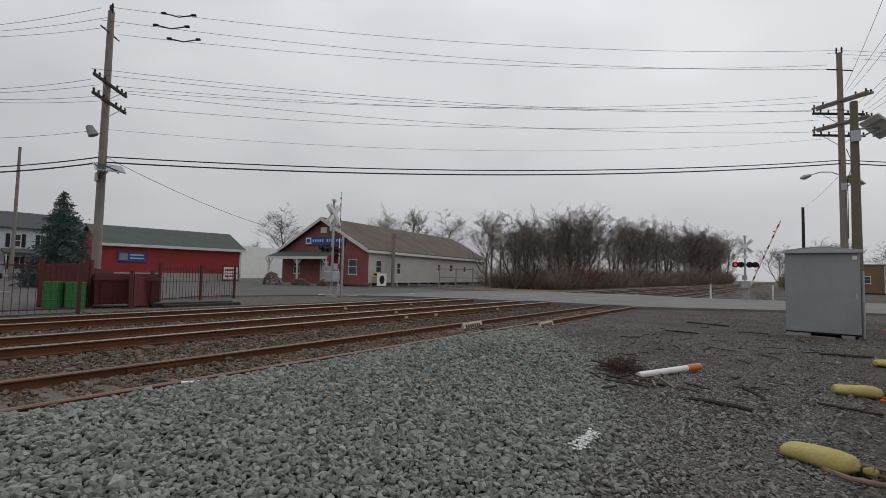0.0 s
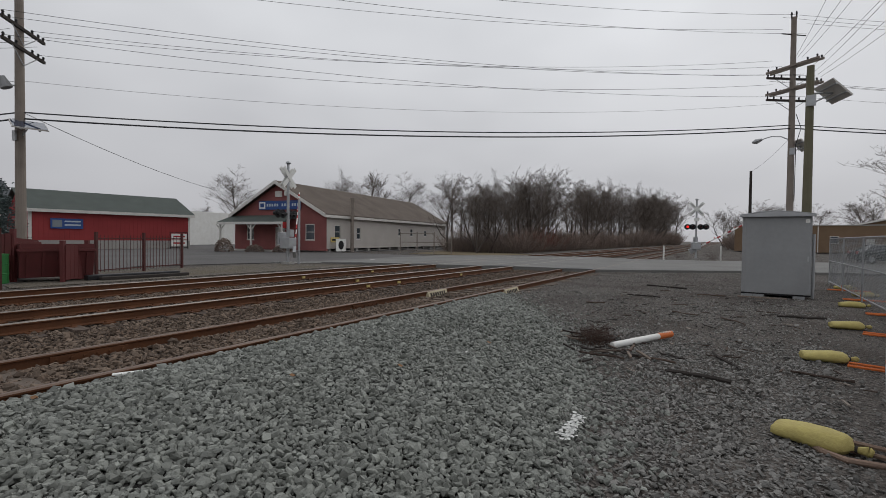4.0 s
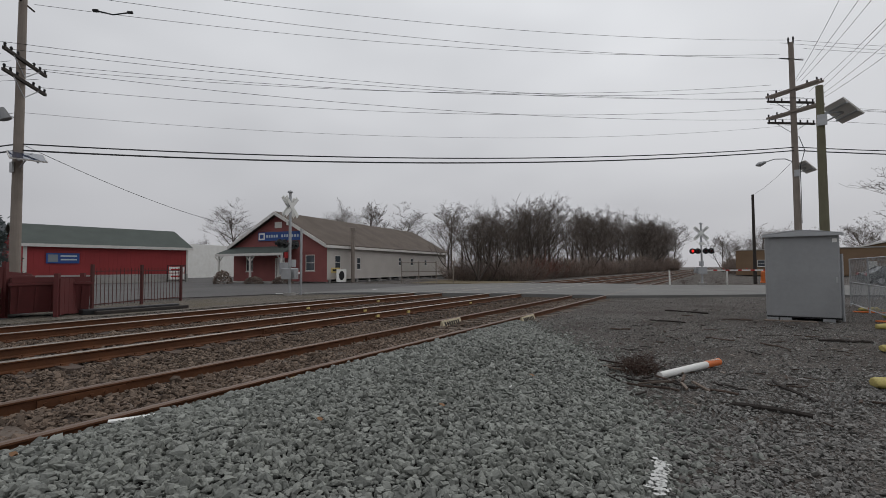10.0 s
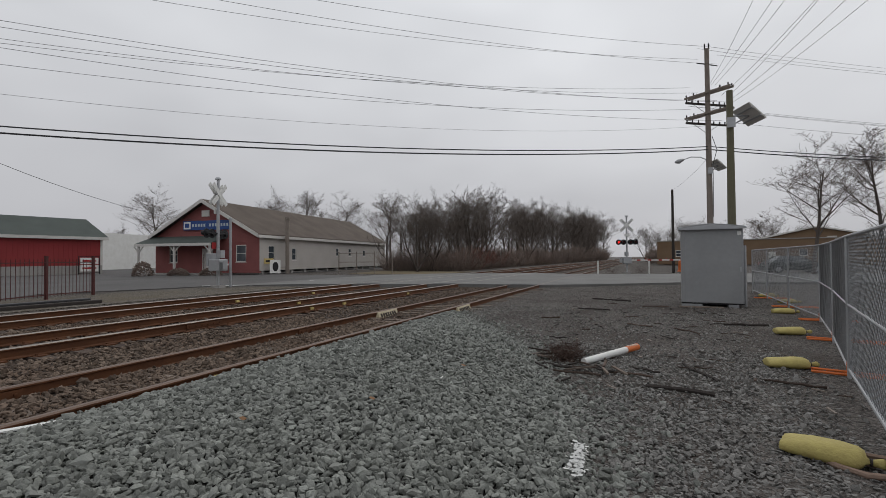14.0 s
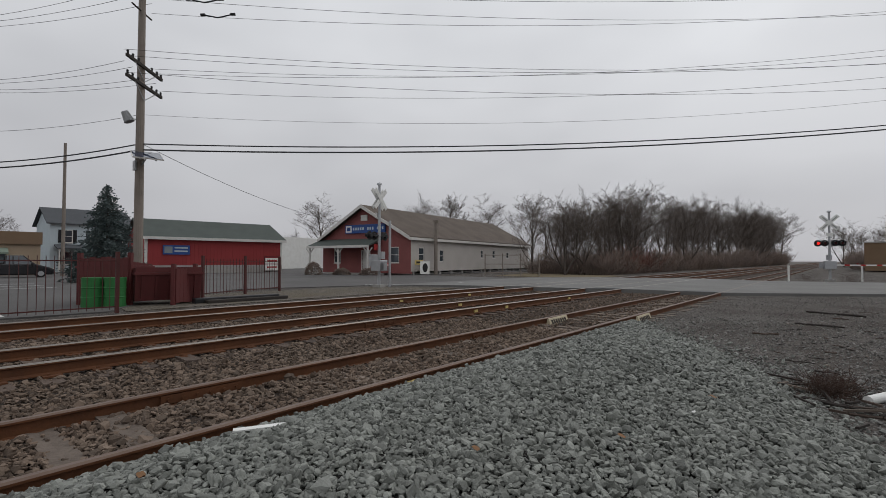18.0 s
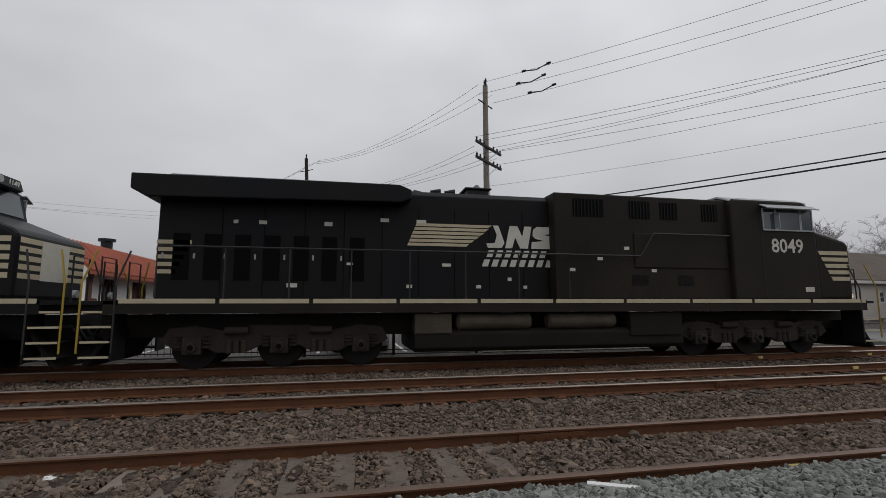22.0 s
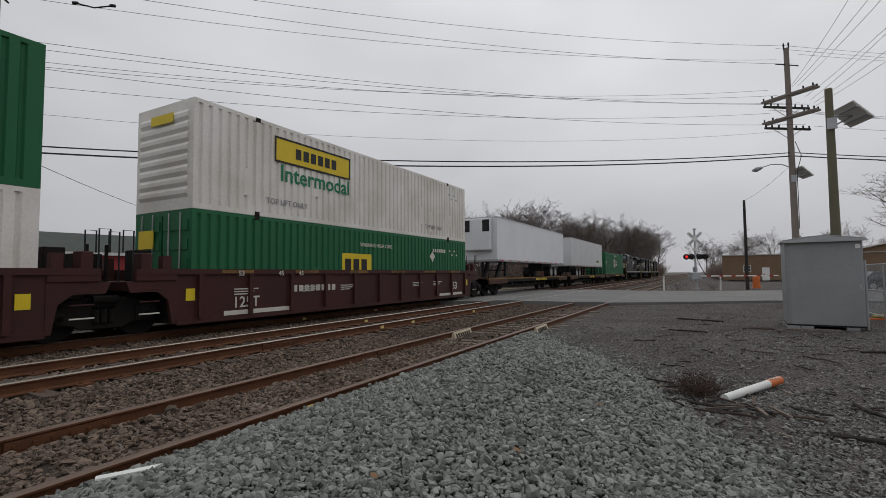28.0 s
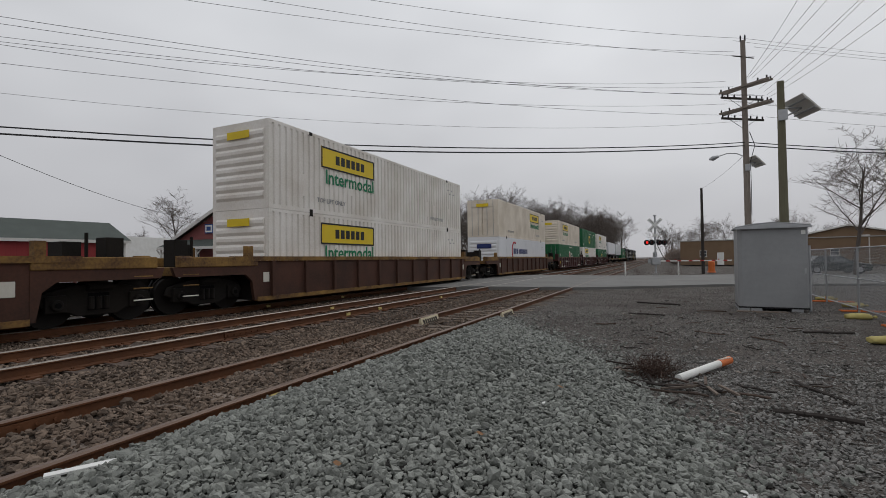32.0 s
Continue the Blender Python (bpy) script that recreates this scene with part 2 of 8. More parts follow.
GREENBIN = mat("green_steel_drum", (0.03, 0.17, 0.045), 0.6, alt=(0.025, 0.11, 0.035), scale=4, fine=30, bump=0.1)
DUMP = mat("maroon_dumpster", (0.115, 0.026, 0.026), 0.65, alt=(0.065, 0.022, 0.02), scale=2, fine=20, bump=0.15)
BARK = mat("bark", (0.095, 0.08, 0.07), 0.95, alt=(0.055, 0.045, 0.04), scale=6, fine=30, bump=0.6)
TWIG = mat("twigs", (0.13, 0.108, 0.094), 0.95, alt=(0.08, 0.065, 0.057), scale=0.3, bump=0, island=0.3)
BRUSH = mat("brush_twigs", (0.25, 0.187, 0.152), 0.95, alt=(0.155, 0.128, 0.114), scale=0.15, amount=0.9, bump=0, island=0.35)
REDLEAF = mat("russet_leaf_twigs", (0.24, 0.10, 0.075), 0.95, alt=(0.14, 0.07, 0.055), scale=0.6, amount=0.8, bump=0, island=0.35)
SPRUCE = mat("blue_spruce_needles", (0.14, 0.175, 0.17), 0.9, alt=(0.06, 0.085, 0.085), scale=1.5, bump=0, island=0.35)
PINE = mat("pine_needles", (0.085, 0.115, 0.045), 0.9, alt=(0.04, 0.06, 0.028), scale=1.5, bump=0, island=0.35)
GRASS = mat("dry_grass", (0.15, 0.115, 0.07), 0.95, alt=(0.12, 0.105, 0.055), scale=0.8, fine=15, bump=0.5)
PAINTW = mat("road_paint", (0.6, 0.6, 0.58), 0.8, alt=(0.4, 0.4, 0.39), scale=4, bump=0.05)
PAINTY = mat("rail_label_yellow", (0.60, 0.47, 0.18), 0.8, alt=(0.40, 0.3, 0.12), scale=9, bump=0.05)
LENSRED = mat("lit_red_lens", (0.8, 0.02, 0.015), 0.3, emit=1.6, scale=3, bump=0)
LENSDARK = mat("dark_red_lens", (0.10, 0.01, 0.012), 0.3, scale=3, bump=0)
MESHM = mat("chain_link_wire", (0.30, 0.31, 0.32), 0.5, 0.5, scale=3, bump=0)
CONC = mat("concrete", (0.34, 0.33, 0.31), 0.9, alt=(0.24, 0.23, 0.22), scale=1, fine=20, bump=0.2)


# ---- mesh building ----
class M:
    """Collects vertices and faces for one mesh."""

    def __init__(self):
        self.v, self.f = [], []

    def box(self, x0, y0, z0, x1, y1, z1, m=None):
        k = len(self.v)
        pts = [(x, y, z) for z in (z0, z1) for y in (y0, y1) for x in (x0, x1)]
        if m is not None:
            pts = [tuple(m @ Vector(p)) for p in pts]
        self.v += pts
        self.f += [tuple(k + i for i in q) for q in ((0, 2, 3, 1), (4, 5, 7, 6), (0, 1, 5, 4), (2, 6, 7, 3), (0, 4, 6, 2), (1, 3, 7, 5))]
        return self

    def prism(self, pts, a, b, axis="y"):
        """A polygon, given in the other two axes in order, drawn out from a to b."""
        k, n = len(self.v), len(pts)
        for t in (a, b):
            for p, q in pts:
                self.v.append({"x": (t, p, q), "y": (p, t, q), "z": (p, q, t)}[axis])
        self.f += [tuple(range(k + n - 1, k - 1, -1)), tuple(range(k + n, k + 2 * n))]
        self.f += [(k + i, k + (i + 1) % n, k + n + (i + 1) % n, k + n + i) for i in range(n)]
        return self

    def cyl(self, p, q, r, r2=None, n=10, caps=True):
        p, q = Vector(p), Vector(q)
        d = (q - p).normalized()
        u = d.orthogonal().normalized()
        w = d.cross(u)
        k = len(self.v)
        for c, rr in ((p, r), (q, r if r2 is None else r2)):
            for i in range(n):
                a = 2 * math.pi * i / n
                self.v.append(tuple(c + (u * math.cos(a) + w * math.sin(a)) * rr))
        self.f += [(k + i, k + (i + 1) % n, k + n + (i + 1) % n, k + n + i) for i in range(n)]
        if caps:
            self.f += [tuple(range(k + n - 1, k - 1, -1)), tuple(range(k + n, k + 2 * n))]
        return self

    def tube(self, pts, r, n=6):
        """One skin swept along the points."""
        pts = [Vector(p) for p in pts]
        k = len(self.v)
        u = (pts[1] - pts[0]).orthogonal().normalized()
        for i, p in enumerate(pts):
            d = (pts[min(i + 1, len(pts) - 1)] - pts[max(i - 1, 0)]).normalized()
            u = (u - d * u.dot(d)).normalized()
            w = d.cross(u)
            for s in range(n):
                t = 2 * math.pi * s / n
                self.v.append(tuple(p + (u * math.cos(t) + w * math.sin(t)) * r))
        for i in range(len(pts) - 1):
            self.f += [(k + i * n + s, k + i * n + (s + 1) % n, k + (i + 1) * n + (s + 1) % n, k + (i + 1) * n + s) for s in range(n)]
        self.f += [tuple(range(k + n - 1, k - 1, -1)), tuple(range(k + (len(pts) - 1) * n, k + len(pts) * n))]
        return self

    def poly(self, pts):
        k = len(self.v)
        self.v += [tuple(p) for p in pts]
        self.f.append(tuple(range(k, k + len(pts))))
        return self

    def lathe(self, prof, c=(0, 0, 0), n=16):
        """Rings of (radius, z) round a vertical axis at c."""
        k = len(self.v)
        for r, z in prof:
            for i in range(n):
                a = 2 * math.pi * i / n
                self.v.append((c[0] + r * math.cos(a), c[1] + r * math.sin(a), c[2] + z))
        for j in range(len(prof) - 1):
            self.f += [(k + j * n + i, k + j * n + (i + 1) % n, k + (j + 1) * n + (i + 1) % n, k + (j + 1) * n + i) for i in range(n)]
        self.f += [tuple(range(k + n - 1, k - 1, -1)), tuple(range(k + (len(prof) - 1) * n, k + len(prof) * n))]
        return self

    def mesh(self, name, material, smooth=False):
        me = bpy.data.meshes.new(name)
        me.from_pydata(self.v, [], self.f)
        if material:
            me.materials.append(material)
        if smooth:
            me.shade_smooth()
        me.update()
        return me


def part(name, m, material, parent=None, label="", bevel=0.0, smooth=False):
    ob = new(name, m.mesh(name, material, smooth) if isinstance(m, M) else m)
    if parent is not None:
        ob.parent = parent
    if bevel:
        b = ob.modifiers.new("bevel", "BEVEL")
        b.width, b.segments, b.limit_method = bevel, 2, "ANGLE"
    if label:
        ob["label"] = label
    return ob


def thing(name, label, category, at=(0, 0, 0), rz=0.0, group="", kind=""):
    ob = new(name)
    ob.empty_display_size = 0.2
    ob.matrix_basis = pose(*at, 0, 0, rz)
    return tagged(ob, label, category, group, kind)


def solid(name, m, material, label, category, group="", kind="", bevel=0.0, smooth=False):
    return tagged(part(name, m, material, None, label, bevel, smooth), label, category, group, kind)


def words(name, body, size, m, material, parent=None, depth=0.004, align="CENTER"):
    """Lettering in the built-in font as a thin mesh, in its plane x right, y up, at the pose m."""
    cu = bpy.data.curves.new(name, "FONT")
    cu.body, cu.size, cu.extrude, cu.align_x, cu.align_y = body, size, depth, align, "CENTER"
    cu.resolution_u, cu.offset = 2, size * 0.014
    tmp = bpy.data.objects.new(name, cu)
    scene.collection.objects.link(tmp)
    me = bpy.data.meshes.new_from_object(tmp.evaluated_get(bpy.context.evaluated_depsgraph_get()))
    bpy.data.objects.remove(tmp)
    me.transform(m)
    me.materials.clear()
    me.materials.append(material)
    return part(name, me, None, parent)


def facing_x(x, y, z):
    """Pose for lettering on a face that looks towards +x: its right is +y."""
    return Matrix.Translation((x, y, z)) @ Matrix(((0, 0, 1, 0), (1, 0, 0, 0), (0, 1, 0, 0), (0, 0, 0, 1)))


# ---- ground ----
RX = {1: -2.8, 2: -4.305, 3: -6.608, 4: -8.113, 5: -10.588, 6: -12.093}
TX, TZ = -11.34, 0.095
rng = np.random.default_rng(5)


def pile_edge(y):
    return np.interp(y, [-30, -6, 0, 3.5, 4.9, 6, 8, 9.5, 11, 13], [2.6, 2.6, 2.5, 2.0, 1.66, 1.26, 0.5, -0.4, -1.6, -2.9])


def ground_z(x, y):
    """Height of the ground: the heap of new stone, the lot, the track bed and the land."""
    x, y = np.asarray(x, float), np.asarray(y, float)
    d = pile_edge(y) - x
    z = -0.15 + np.where(d > 0, 0.26 * (1 - np.exp(-np.maximum(d, 0) / 0.9)), 0)
    z = z + np.where(d > 0, 0.20 * np.exp(-((x + 0.7) ** 2 / 1.6 + (y - 6.3) ** 2 / 5.0)) * np.clip(d / 0.8, 0, 1), 0)
    near = np.clip(-0.10 + (x + 2.72) * 0.26, -0.15, 9)
    z = np.where(x > -2.72, np.minimum(z, np.maximum(near, -0.15)), z)
    z = np.where((x <= -2.72) & (x > -5.2), -0.155, z)
    z = np.where((x <= -5.2) & (x > -13.1), np.clip(-0.155 + (-5.2 - x) * 0.1, -0.155, -0.125), z)
    z = np.where(x <= -13.1, np.clip(-0.125 + (-13.1 - x) * 0.1, -0.125, -0.04), z)
    return z


def axis_steps(fine0, fine1, step, far):
    a = list(np.arange(fine0, fine1, step))
    k, s = fine1, step
    while k < far:
        a.append(k)
        s *= 1.35
        k += s
    a.append(far)
    k, s = fine0, step
    while k > -far:
        s *= 1.35
        k -= s
        a.insert(0, max(k, -far))
    return np.array(sorted(set(a)))


gx, gy = axis_steps(-14.4, 5.4, 0.16, 2500), axis_steps(-12, 14, 0.25, 2500)
GX, GY = np.meshgrid(gx, gy)
GZ = ground_z(GX, GY) + np.where((abs(GX) < 30) & (abs(GY) < 40), rng.normal(0, 0.008, GX.shape), 0)
me = bpy.data.meshes.new("ground")
nx, ny = len(gx), len(gy)
me.from_pydata(np.stack([GX, GY, GZ], -1).reshape(-1, 3).tolist(), [], [(j * nx + i, j * nx + i + 1, (j + 1) * nx + i + 1, (j + 1) * nx + i) for j in range(ny - 1) for i in range(nx - 1)])
me.materials.append(GROUND)
me.materials.append(BED)
# third slot paints the gaps of the stone heap as if shaded
me.materials.append(HEAPGAP)
for p in me.polygons:
    if -13.6 < p.center.x < -2.72 and abs(p.center.y) < 500:
        p.material_index = 1
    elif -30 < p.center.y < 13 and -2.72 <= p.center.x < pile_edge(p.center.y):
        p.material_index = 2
tagged(new("ground", me), "dark dirt and gravel ground beside the railway", "ground", kind="structure")


def sheet(name, pts, z, material, label, category, kind="structure", thick=0.05):
    m = M()
    zz = z if isinstance(z, (list, tuple)) else [z] * len(pts)
    k = len(pts)
    m.v = [(x, y, h) for (x, y), h in zip(pts, zz)] + [(x, y, h - thick) for (x, y), h in zip(pts, zz)]
    m.f = [tuple(range(k)), tuple(range(2 * k - 1, k - 1, -1))] + [(i, k + i, k + (i + 1) % k, (i + 1) % k) for i in range(k)]
    return tagged(part(name, m, material), label, category, kind=kind)


# road over the tracks, and the paved yards
def road_y(x):
    return float(np.interp(x, [-60, -19, -15.1, -7.7, -2.7, 4.2, 12, 80], [14.5, 19.0, 20.3, 22.1, 24.5, 29.5, 32.0, 36.0]))


def road_far(x):
    return float(np.interp(x, [-60, -25, -15, 0, 8, 80], [33.0, 33.5, 37.0, 42.0, 46, 60.0]))


def road_z(x):
    return float(np.interp(x, [-60, -19, -14, -6, -3.5, 0, 80], [0.0, 0.0, 0.088, 0.088, 0.0, -0.03, -0.05]))


road = M()
xs = [-19, -17, -15, -13.4, -12.15, -12.03, -11, -10.65, -10.53, -9.5, -8.18, -8.05, -7, -6.67, -6.55, -5.5, -4.37, -4.24, -3.5, -2.87, -2.74, -1, 1, 4.2, 8, 12, 30, 80]
for i, x in enumerate(xs):
    a, b = road_y(x), road_far(x)
    for z in (road_z(x), road_z(x) - 0.25):
        road.v += [(x, a, z), (x, b, z)]
for i in range(len(xs) - 1):
    k = 4 * i
    road.f += [(k, k + 4, k + 5, k + 1), (k, k + 2, k + 6, k + 4), (k + 1, k + 5, k + 7, k + 3)]
tagged(part("road", road, ROADM), "worn grey asphalt road across the tracks", "road", kind="structure")
sheet("pavement_yard", [(-120, -70), (-14.2, -70), (-14.2, 4.2), (-17.5, 6.5), (-21.5, 11.5), (-19, 19), (-19, 33.5), (-25, 33.8), (-31, 34.5), (-31, 80), (-120, 80)], 0.0, ASPHALT, "dark asphalt parking yard behind the fence", "parking lot")


def strip(pts, w, z=0.006):
    m = M()
    (x0, y0), (x1, y1) = pts
    d = Vector((x1 - x0, y1 - y0)).normalized() * (w / 2)
    n = Vector((-d.y, d.x))
    q = [(x0 + n.x, y0 + n.y), (x0 - n.x, y0 - n.y), (x1 - n.x, y1 - n.y), (x1 + n.x, y1 + n.y)]
    m.v = [(x, y, z) for x, y in q] + [(x, y, z - 0.004) for x, y in q]
    m.f = [(0, 1, 2, 3), (7, 6, 5, 4), (0, 4, 5, 1), (1, 5, 6, 2), (2, 6, 7, 3), (3, 7, 4, 0)]
    return m


# ---- tracks ----
def rail_mesh(x, z, y0, y1, top_mat):
    """A flat-bottomed rail along y; the head's running surface has its own material."""
    h = 0.175
    prof = [(-0.07, -h), (0.07, -h), (0.07, -h + 0.014), (0.012, -h + 0.035), (0.009, -0.045), (0.037, -0.034), (0.037, -0.016), (0.024, 0), (-0.024, 0), (-0.037, -0.016), (-0.037, -0.034), (-0.009, -0.045), (-0.012, -h + 0.035), (-0.07, -h + 0.014)]
    m = M().prism([(x + p, z + q) for p, q in prof], y0, y1)
    me = m.mesh("rail", RUST)
    me.materials.append(top_mat)
    for p in me.polygons:
        if abs(p.normal.z) > 0.5 and p.center.z > z - 0.012:
            p.material_index = 1
    me.flip_normals()
    return me


def track(name, ra, rb, z, top_mat, label, tie_mat, spacing, proud, pale=0):
    t = thing(name, label, "railway track", kind="structure")
    for x in (ra, rb):
        part("rail", rail_mesh(x, z, -420, 900, top_mat), None, t)
    return t


siding = track("track_siding", RX[1], RX[2], 0.0, RUSTTOP, "rusty siding track half buried in gravel", TIE, 0.55, 0.0)
main_near = track("track_near", RX[3], RX[4], TZ, RAILTOP, "rusty main track with shiny rail heads", TIE, 0.55, 0.0)
main_far = track("track_far", RX[5], RX[6], TZ, RAILTOP, "rusty main track with shiny rail heads", TIE, 0.55, 0.0)


# ---- buildings ----
def rect_wall(m, x0, y0, z0, x1, y1, z1, holes=()):
    """A wall slab along x (thickness y0..y1) with rectangular holes (xa, xb, za, zb)."""
    cuts = sorted(holes)
    x = x0
    for a, b, c, d in cuts:
        if a > x:
            m.box(x, y0, z0, a, y1, z1)
        if c > z0:
            m.box(a, y0, z0, b, y1, c)
        if d < z1:
            m.box(a, y0, d, b, y1, z1)
        x = b
    if x < x1:
        m.box(x, y0, z0, x1, y1, z1)
    return m


def window(parent, m, w, h, glass=None, frame=None, cross=True, depth=0.08):
    """A framed window set into its opening; m puts its lower left corner, x right, y into the wall, z up."""
    g, f = glass or GLASS, frame or TRIM
    fr = M()
    for a in ((0, 0, 0, 0.08, depth, h), (w - 0.08, 0, 0, w, depth, h), (0.08, 0, 0, w - 0.08, depth, 0.08), (0.08, 0, h - 0.08, w - 0.08, depth, h)):
        fr.box(*a)
    if cross:
        fr.box(0.08, 0.01, h / 2 - 0.025, w - 0.08, depth - 0.01, h / 2 + 0.025)
    me = fr.mesh("window_frame", f)
    me.transform(m)
    win = part("window", me, None, parent)
    gl = M().box(0.08, 0.03, 0.08, w - 0.08, 0.045, h - 0.08).mesh("pane", g)
    gl.transform(m)
    part("pane", gl, None, win)
    sl = M().box(-0.05, -0.05, -0.06, w + 0.05, 0.0, 0).mesh("sill", f)
    sl.transform(m)
    part("sill", sl, None, win)
    return win


def boards(m, x0, x1, z0, z1, y, step=0.2, holes=()):
    """Overlapping clapboards on a face that looks to -y, leaving holes (xa, xb, za, zb)."""
    z = z0
    while z < z1 - 0.02:
        t = min(z + step, z1)
        segs = [(x0, x1)]
        for a, b, c, d in holes:
            if c < t and d > z:
                segs = [s for p, q in segs for s in ((p, min(q, a)), (max(p, b), q)) if s[1] - s[0] > 0.02]
        for p, q in segs:
            k = len(m.v)
            m.v += [(p, y - 0.028, z), (q, y - 0.028, z), (q, y - 0.004, t), (p, y - 0.004, t), (p, y, z), (q, y, z), (q, y, t), (p, y, t)]
            m.f += [(k, k + 1, k + 2, k + 3), (k + 4, k + 5, k + 1, k), (k, k + 3, k + 7, k + 4), (k + 1, k + 5, k + 6, k + 2)]
        z = t


def store():
    """Long gabled feed store: red clapboard front with porch and blue sign, cream long side."""
    W_, L_, E_, R_ = 12.1, 30.0, 3.72, 7.0
    s = thing("feed_store", "long red-fronted store with cream side and brown shingle roof", "store", (-30.7, 33.3, 0), 7.8)
    s.matrix_basis = pose(-30.7, 33.3, 0, 0, 0, 7.8)
    # local: front along -x from 0 to -W at y = 0, long side along +y at x = 0
    fh = [(-10.4, -9.4, 1.15, 2.75), (-6.3, -5.3, 0.2, 2.4), (-2.6, -1.45, 1.2, 2.8)]
    front = rect_wall(M(), -W_, 0.0, 0.15, 0.0, 0.2, E_, fh)
    front.prism([(-W_, E_), (0, E_), (-W_ / 2, R_)], 0.0, 0.2)
    wall = part("wall_front", front, REDBROWN, s)
    cb = M()
    boards(cb, -W_, 0, 0.15, E_, 0.0, 0.24, fh)
    z = E_
    while z < R_ - 0.25:
        k = (R_ - z - 0.24) / (R_ - E_) * W_ / 2
        boards(cb, -W_ / 2 - k, -W_ / 2 + k, z, z + 0.24, 0.0, 0.24, [(-W_ / 2 - 0.5, -W_ / 2 + 0.5, 5.6, 6.2)])
        z += 0.24
    part("clapboard", cb, REDBROWN, wall)
    sh = [(1.3, 2.3, 1.35, 2.75), (5.2, 6.0, 1.3, 2.6), (14.6, 15.3, 1.75, 2.75), (17.9, 18.7, 1.75, 2.75), (22.2, 23.0, 1.75, 2.6)]
    side = rect_wall(M(), 0, 0, 0.35, L_, 0.2, E_, sh)
    scb = M()
    boards(scb, 0, L_, 0.35, E_, 0.0, 0.26, sh)
    turn = Matrix.Translation((0, 0, 0)) @ Matrix.Rotation(math.pi / 2, 4, "Z")
    for nm, mm, mt in (("wall_side", side, CREAM), ("clapboard", scb, CREAM)):
        me = mm.mesh(nm, mt)
        me.transform(turn)
        part(nm, me, None, s)
    part("wall_back", M().box(-W_, L_ - 0.2, 0, 0, L_, E_).prism([(-W_, E_), (0, E_), (-W_ / 2, R_)], L_ - 0.2, L_), CREAM, s)
    part("wall_far", M().box(-W_, 0.2, 0, -W_ + 0.2, L_ - 0.2, E_), CREAM, s)
    part("floor_slab", M().box(-W_ + 0.2, 0.2, 0.05, -0.2, L_ - 0.2, 0.15), CONC, s)
    for i in range(13):
        part("pier", M().box(-0.35, 0.4 + i * 2.4, 0, -0.05, 0.75 + i * 2.4, 0.36), CONC, s)
    o = 0.3
    k = (R_ - E_) / (W_ / 2)
    roof = M()
    for sgn in (-1, 1):
        e = -W_ / 2 + sgn * (W_ / 2 + o)
        ez = E_ - o * k + 0.1
        roof.prism([(-W_ / 2, R_ + 0.1), (e, ez), (e, ez + 0.14), (-W_ / 2, R_ + 0.26)][::sgn], -0.6, L_ + 0.4)
    part("roof", roof, TANROOF, s, "brown weathered shingle roof")
    fas = M()
    for sgn in (-1, 1):
        e = -W_ / 2 + sgn * (W_ / 2 + o + 0.005)
        ez = E_ - o * k + 0.1
        fas.prism([(-W_ / 2, R_ - 0.1), (e, ez - 0.22), (e, ez + 0.13), (-W_ / 2, R_ + 0.25)][::sgn], -0.66, -0.602)
    part("gable_trim", fas, TRIM, s)
    part("eave_trim", M().box(o - 0.02, -0.6, E_ - o * k - 0.12, o + 0.05, L_ + 0.4, E_ - o * k + 0.14), TRIM, s)
    # porch
    p = part("porch_roof", M().prism([(-0.05, 3.55), (-2.1, 2.85), (-2.1, 2.98), (-0.05, 3.72)], -W_ - 0.3, -3.6, "x"), GREENROOF, s)
    part("porch_trim", M().box(-W_ - 0.3, -2.16, 2.72, -3.6, -2.1, 2.97), TRIM, p)
    for x in (-W_ - 0.05, -7.9, -3.9):
        part("porch_post", M().box(x, -2.05, 0.12, x + 0.16, -1.89, 2.85), TRIM, s)
        part("brace", M().prism([(x - 0.55, 2.72), (x + 0.08, 2.05), (x + 0.08, 2.2), (x - 0.42, 2.72)], -2.0, -1.92), TRIM, s)
        part("brace", M().prism([(x + 0.08, 2.2), (x + 0.08, 2.05), (x + 0.7, 2.72), (x + 0.58, 2.72)], -2.0, -1.92), TRIM, s)
    part("porch_deck", M().box(-W_, -2.2, 0.0, -3.4, 0.0, 0.13), CONC, s)
    for a, b, c, d in (fh[0], fh[2]):
        window(s, Matrix.Translation((a, 0.02, c)), b - a, d - c)
    part("door", M().box(-6.3, 0.05, 0.2, -5.3, 0.1, 2.4).box(-6.42, -0.04, 0.15, -6.3, 0.05, 2.5).box(-5.3, -0.04, 0.15, -5.18, 0.05, 2.5).box(-6.3, -0.04, 2.4, -5.3, 0.05, 2.5), TRIM, s, "white panelled door")
    part("gable_vent", M().box(-W_ / 2 - 0.45, -0.06, 5.6, -W_ / 2 + 0.45, 0.02, 6.2), TRIM, s)
    for a, b, c, d in sh:
        window(s, turn @ Matrix.Translation((a, 0.02, c)), b - a, d - c)
    part("downpipe", M().cyl((0.62, 3.5, 0.0), (0.62, 3.5, 5.4), 0.19, n=14).cyl((0.62, 3.5, 5.4), (0.62, 3.5, 5.6), 0.27, n=14), POLE, s, "thick grey-brown chimney pipe")
    sign = part("sign_board", M().box(-8.6, -0.16, 4.3, -3.1, -0.06, 5.2), BLUE, s, "blue store sign")
    part("sign_emblem", M().box(-8.5, -0.18, 4.4, -7.7, -0.16, 5.1), WHITE, sign)
    part("sign_emblem_square", M().box(-8.35, -0.19, 4.55, -7.85, -0.18, 4.95), BLUE, sign)
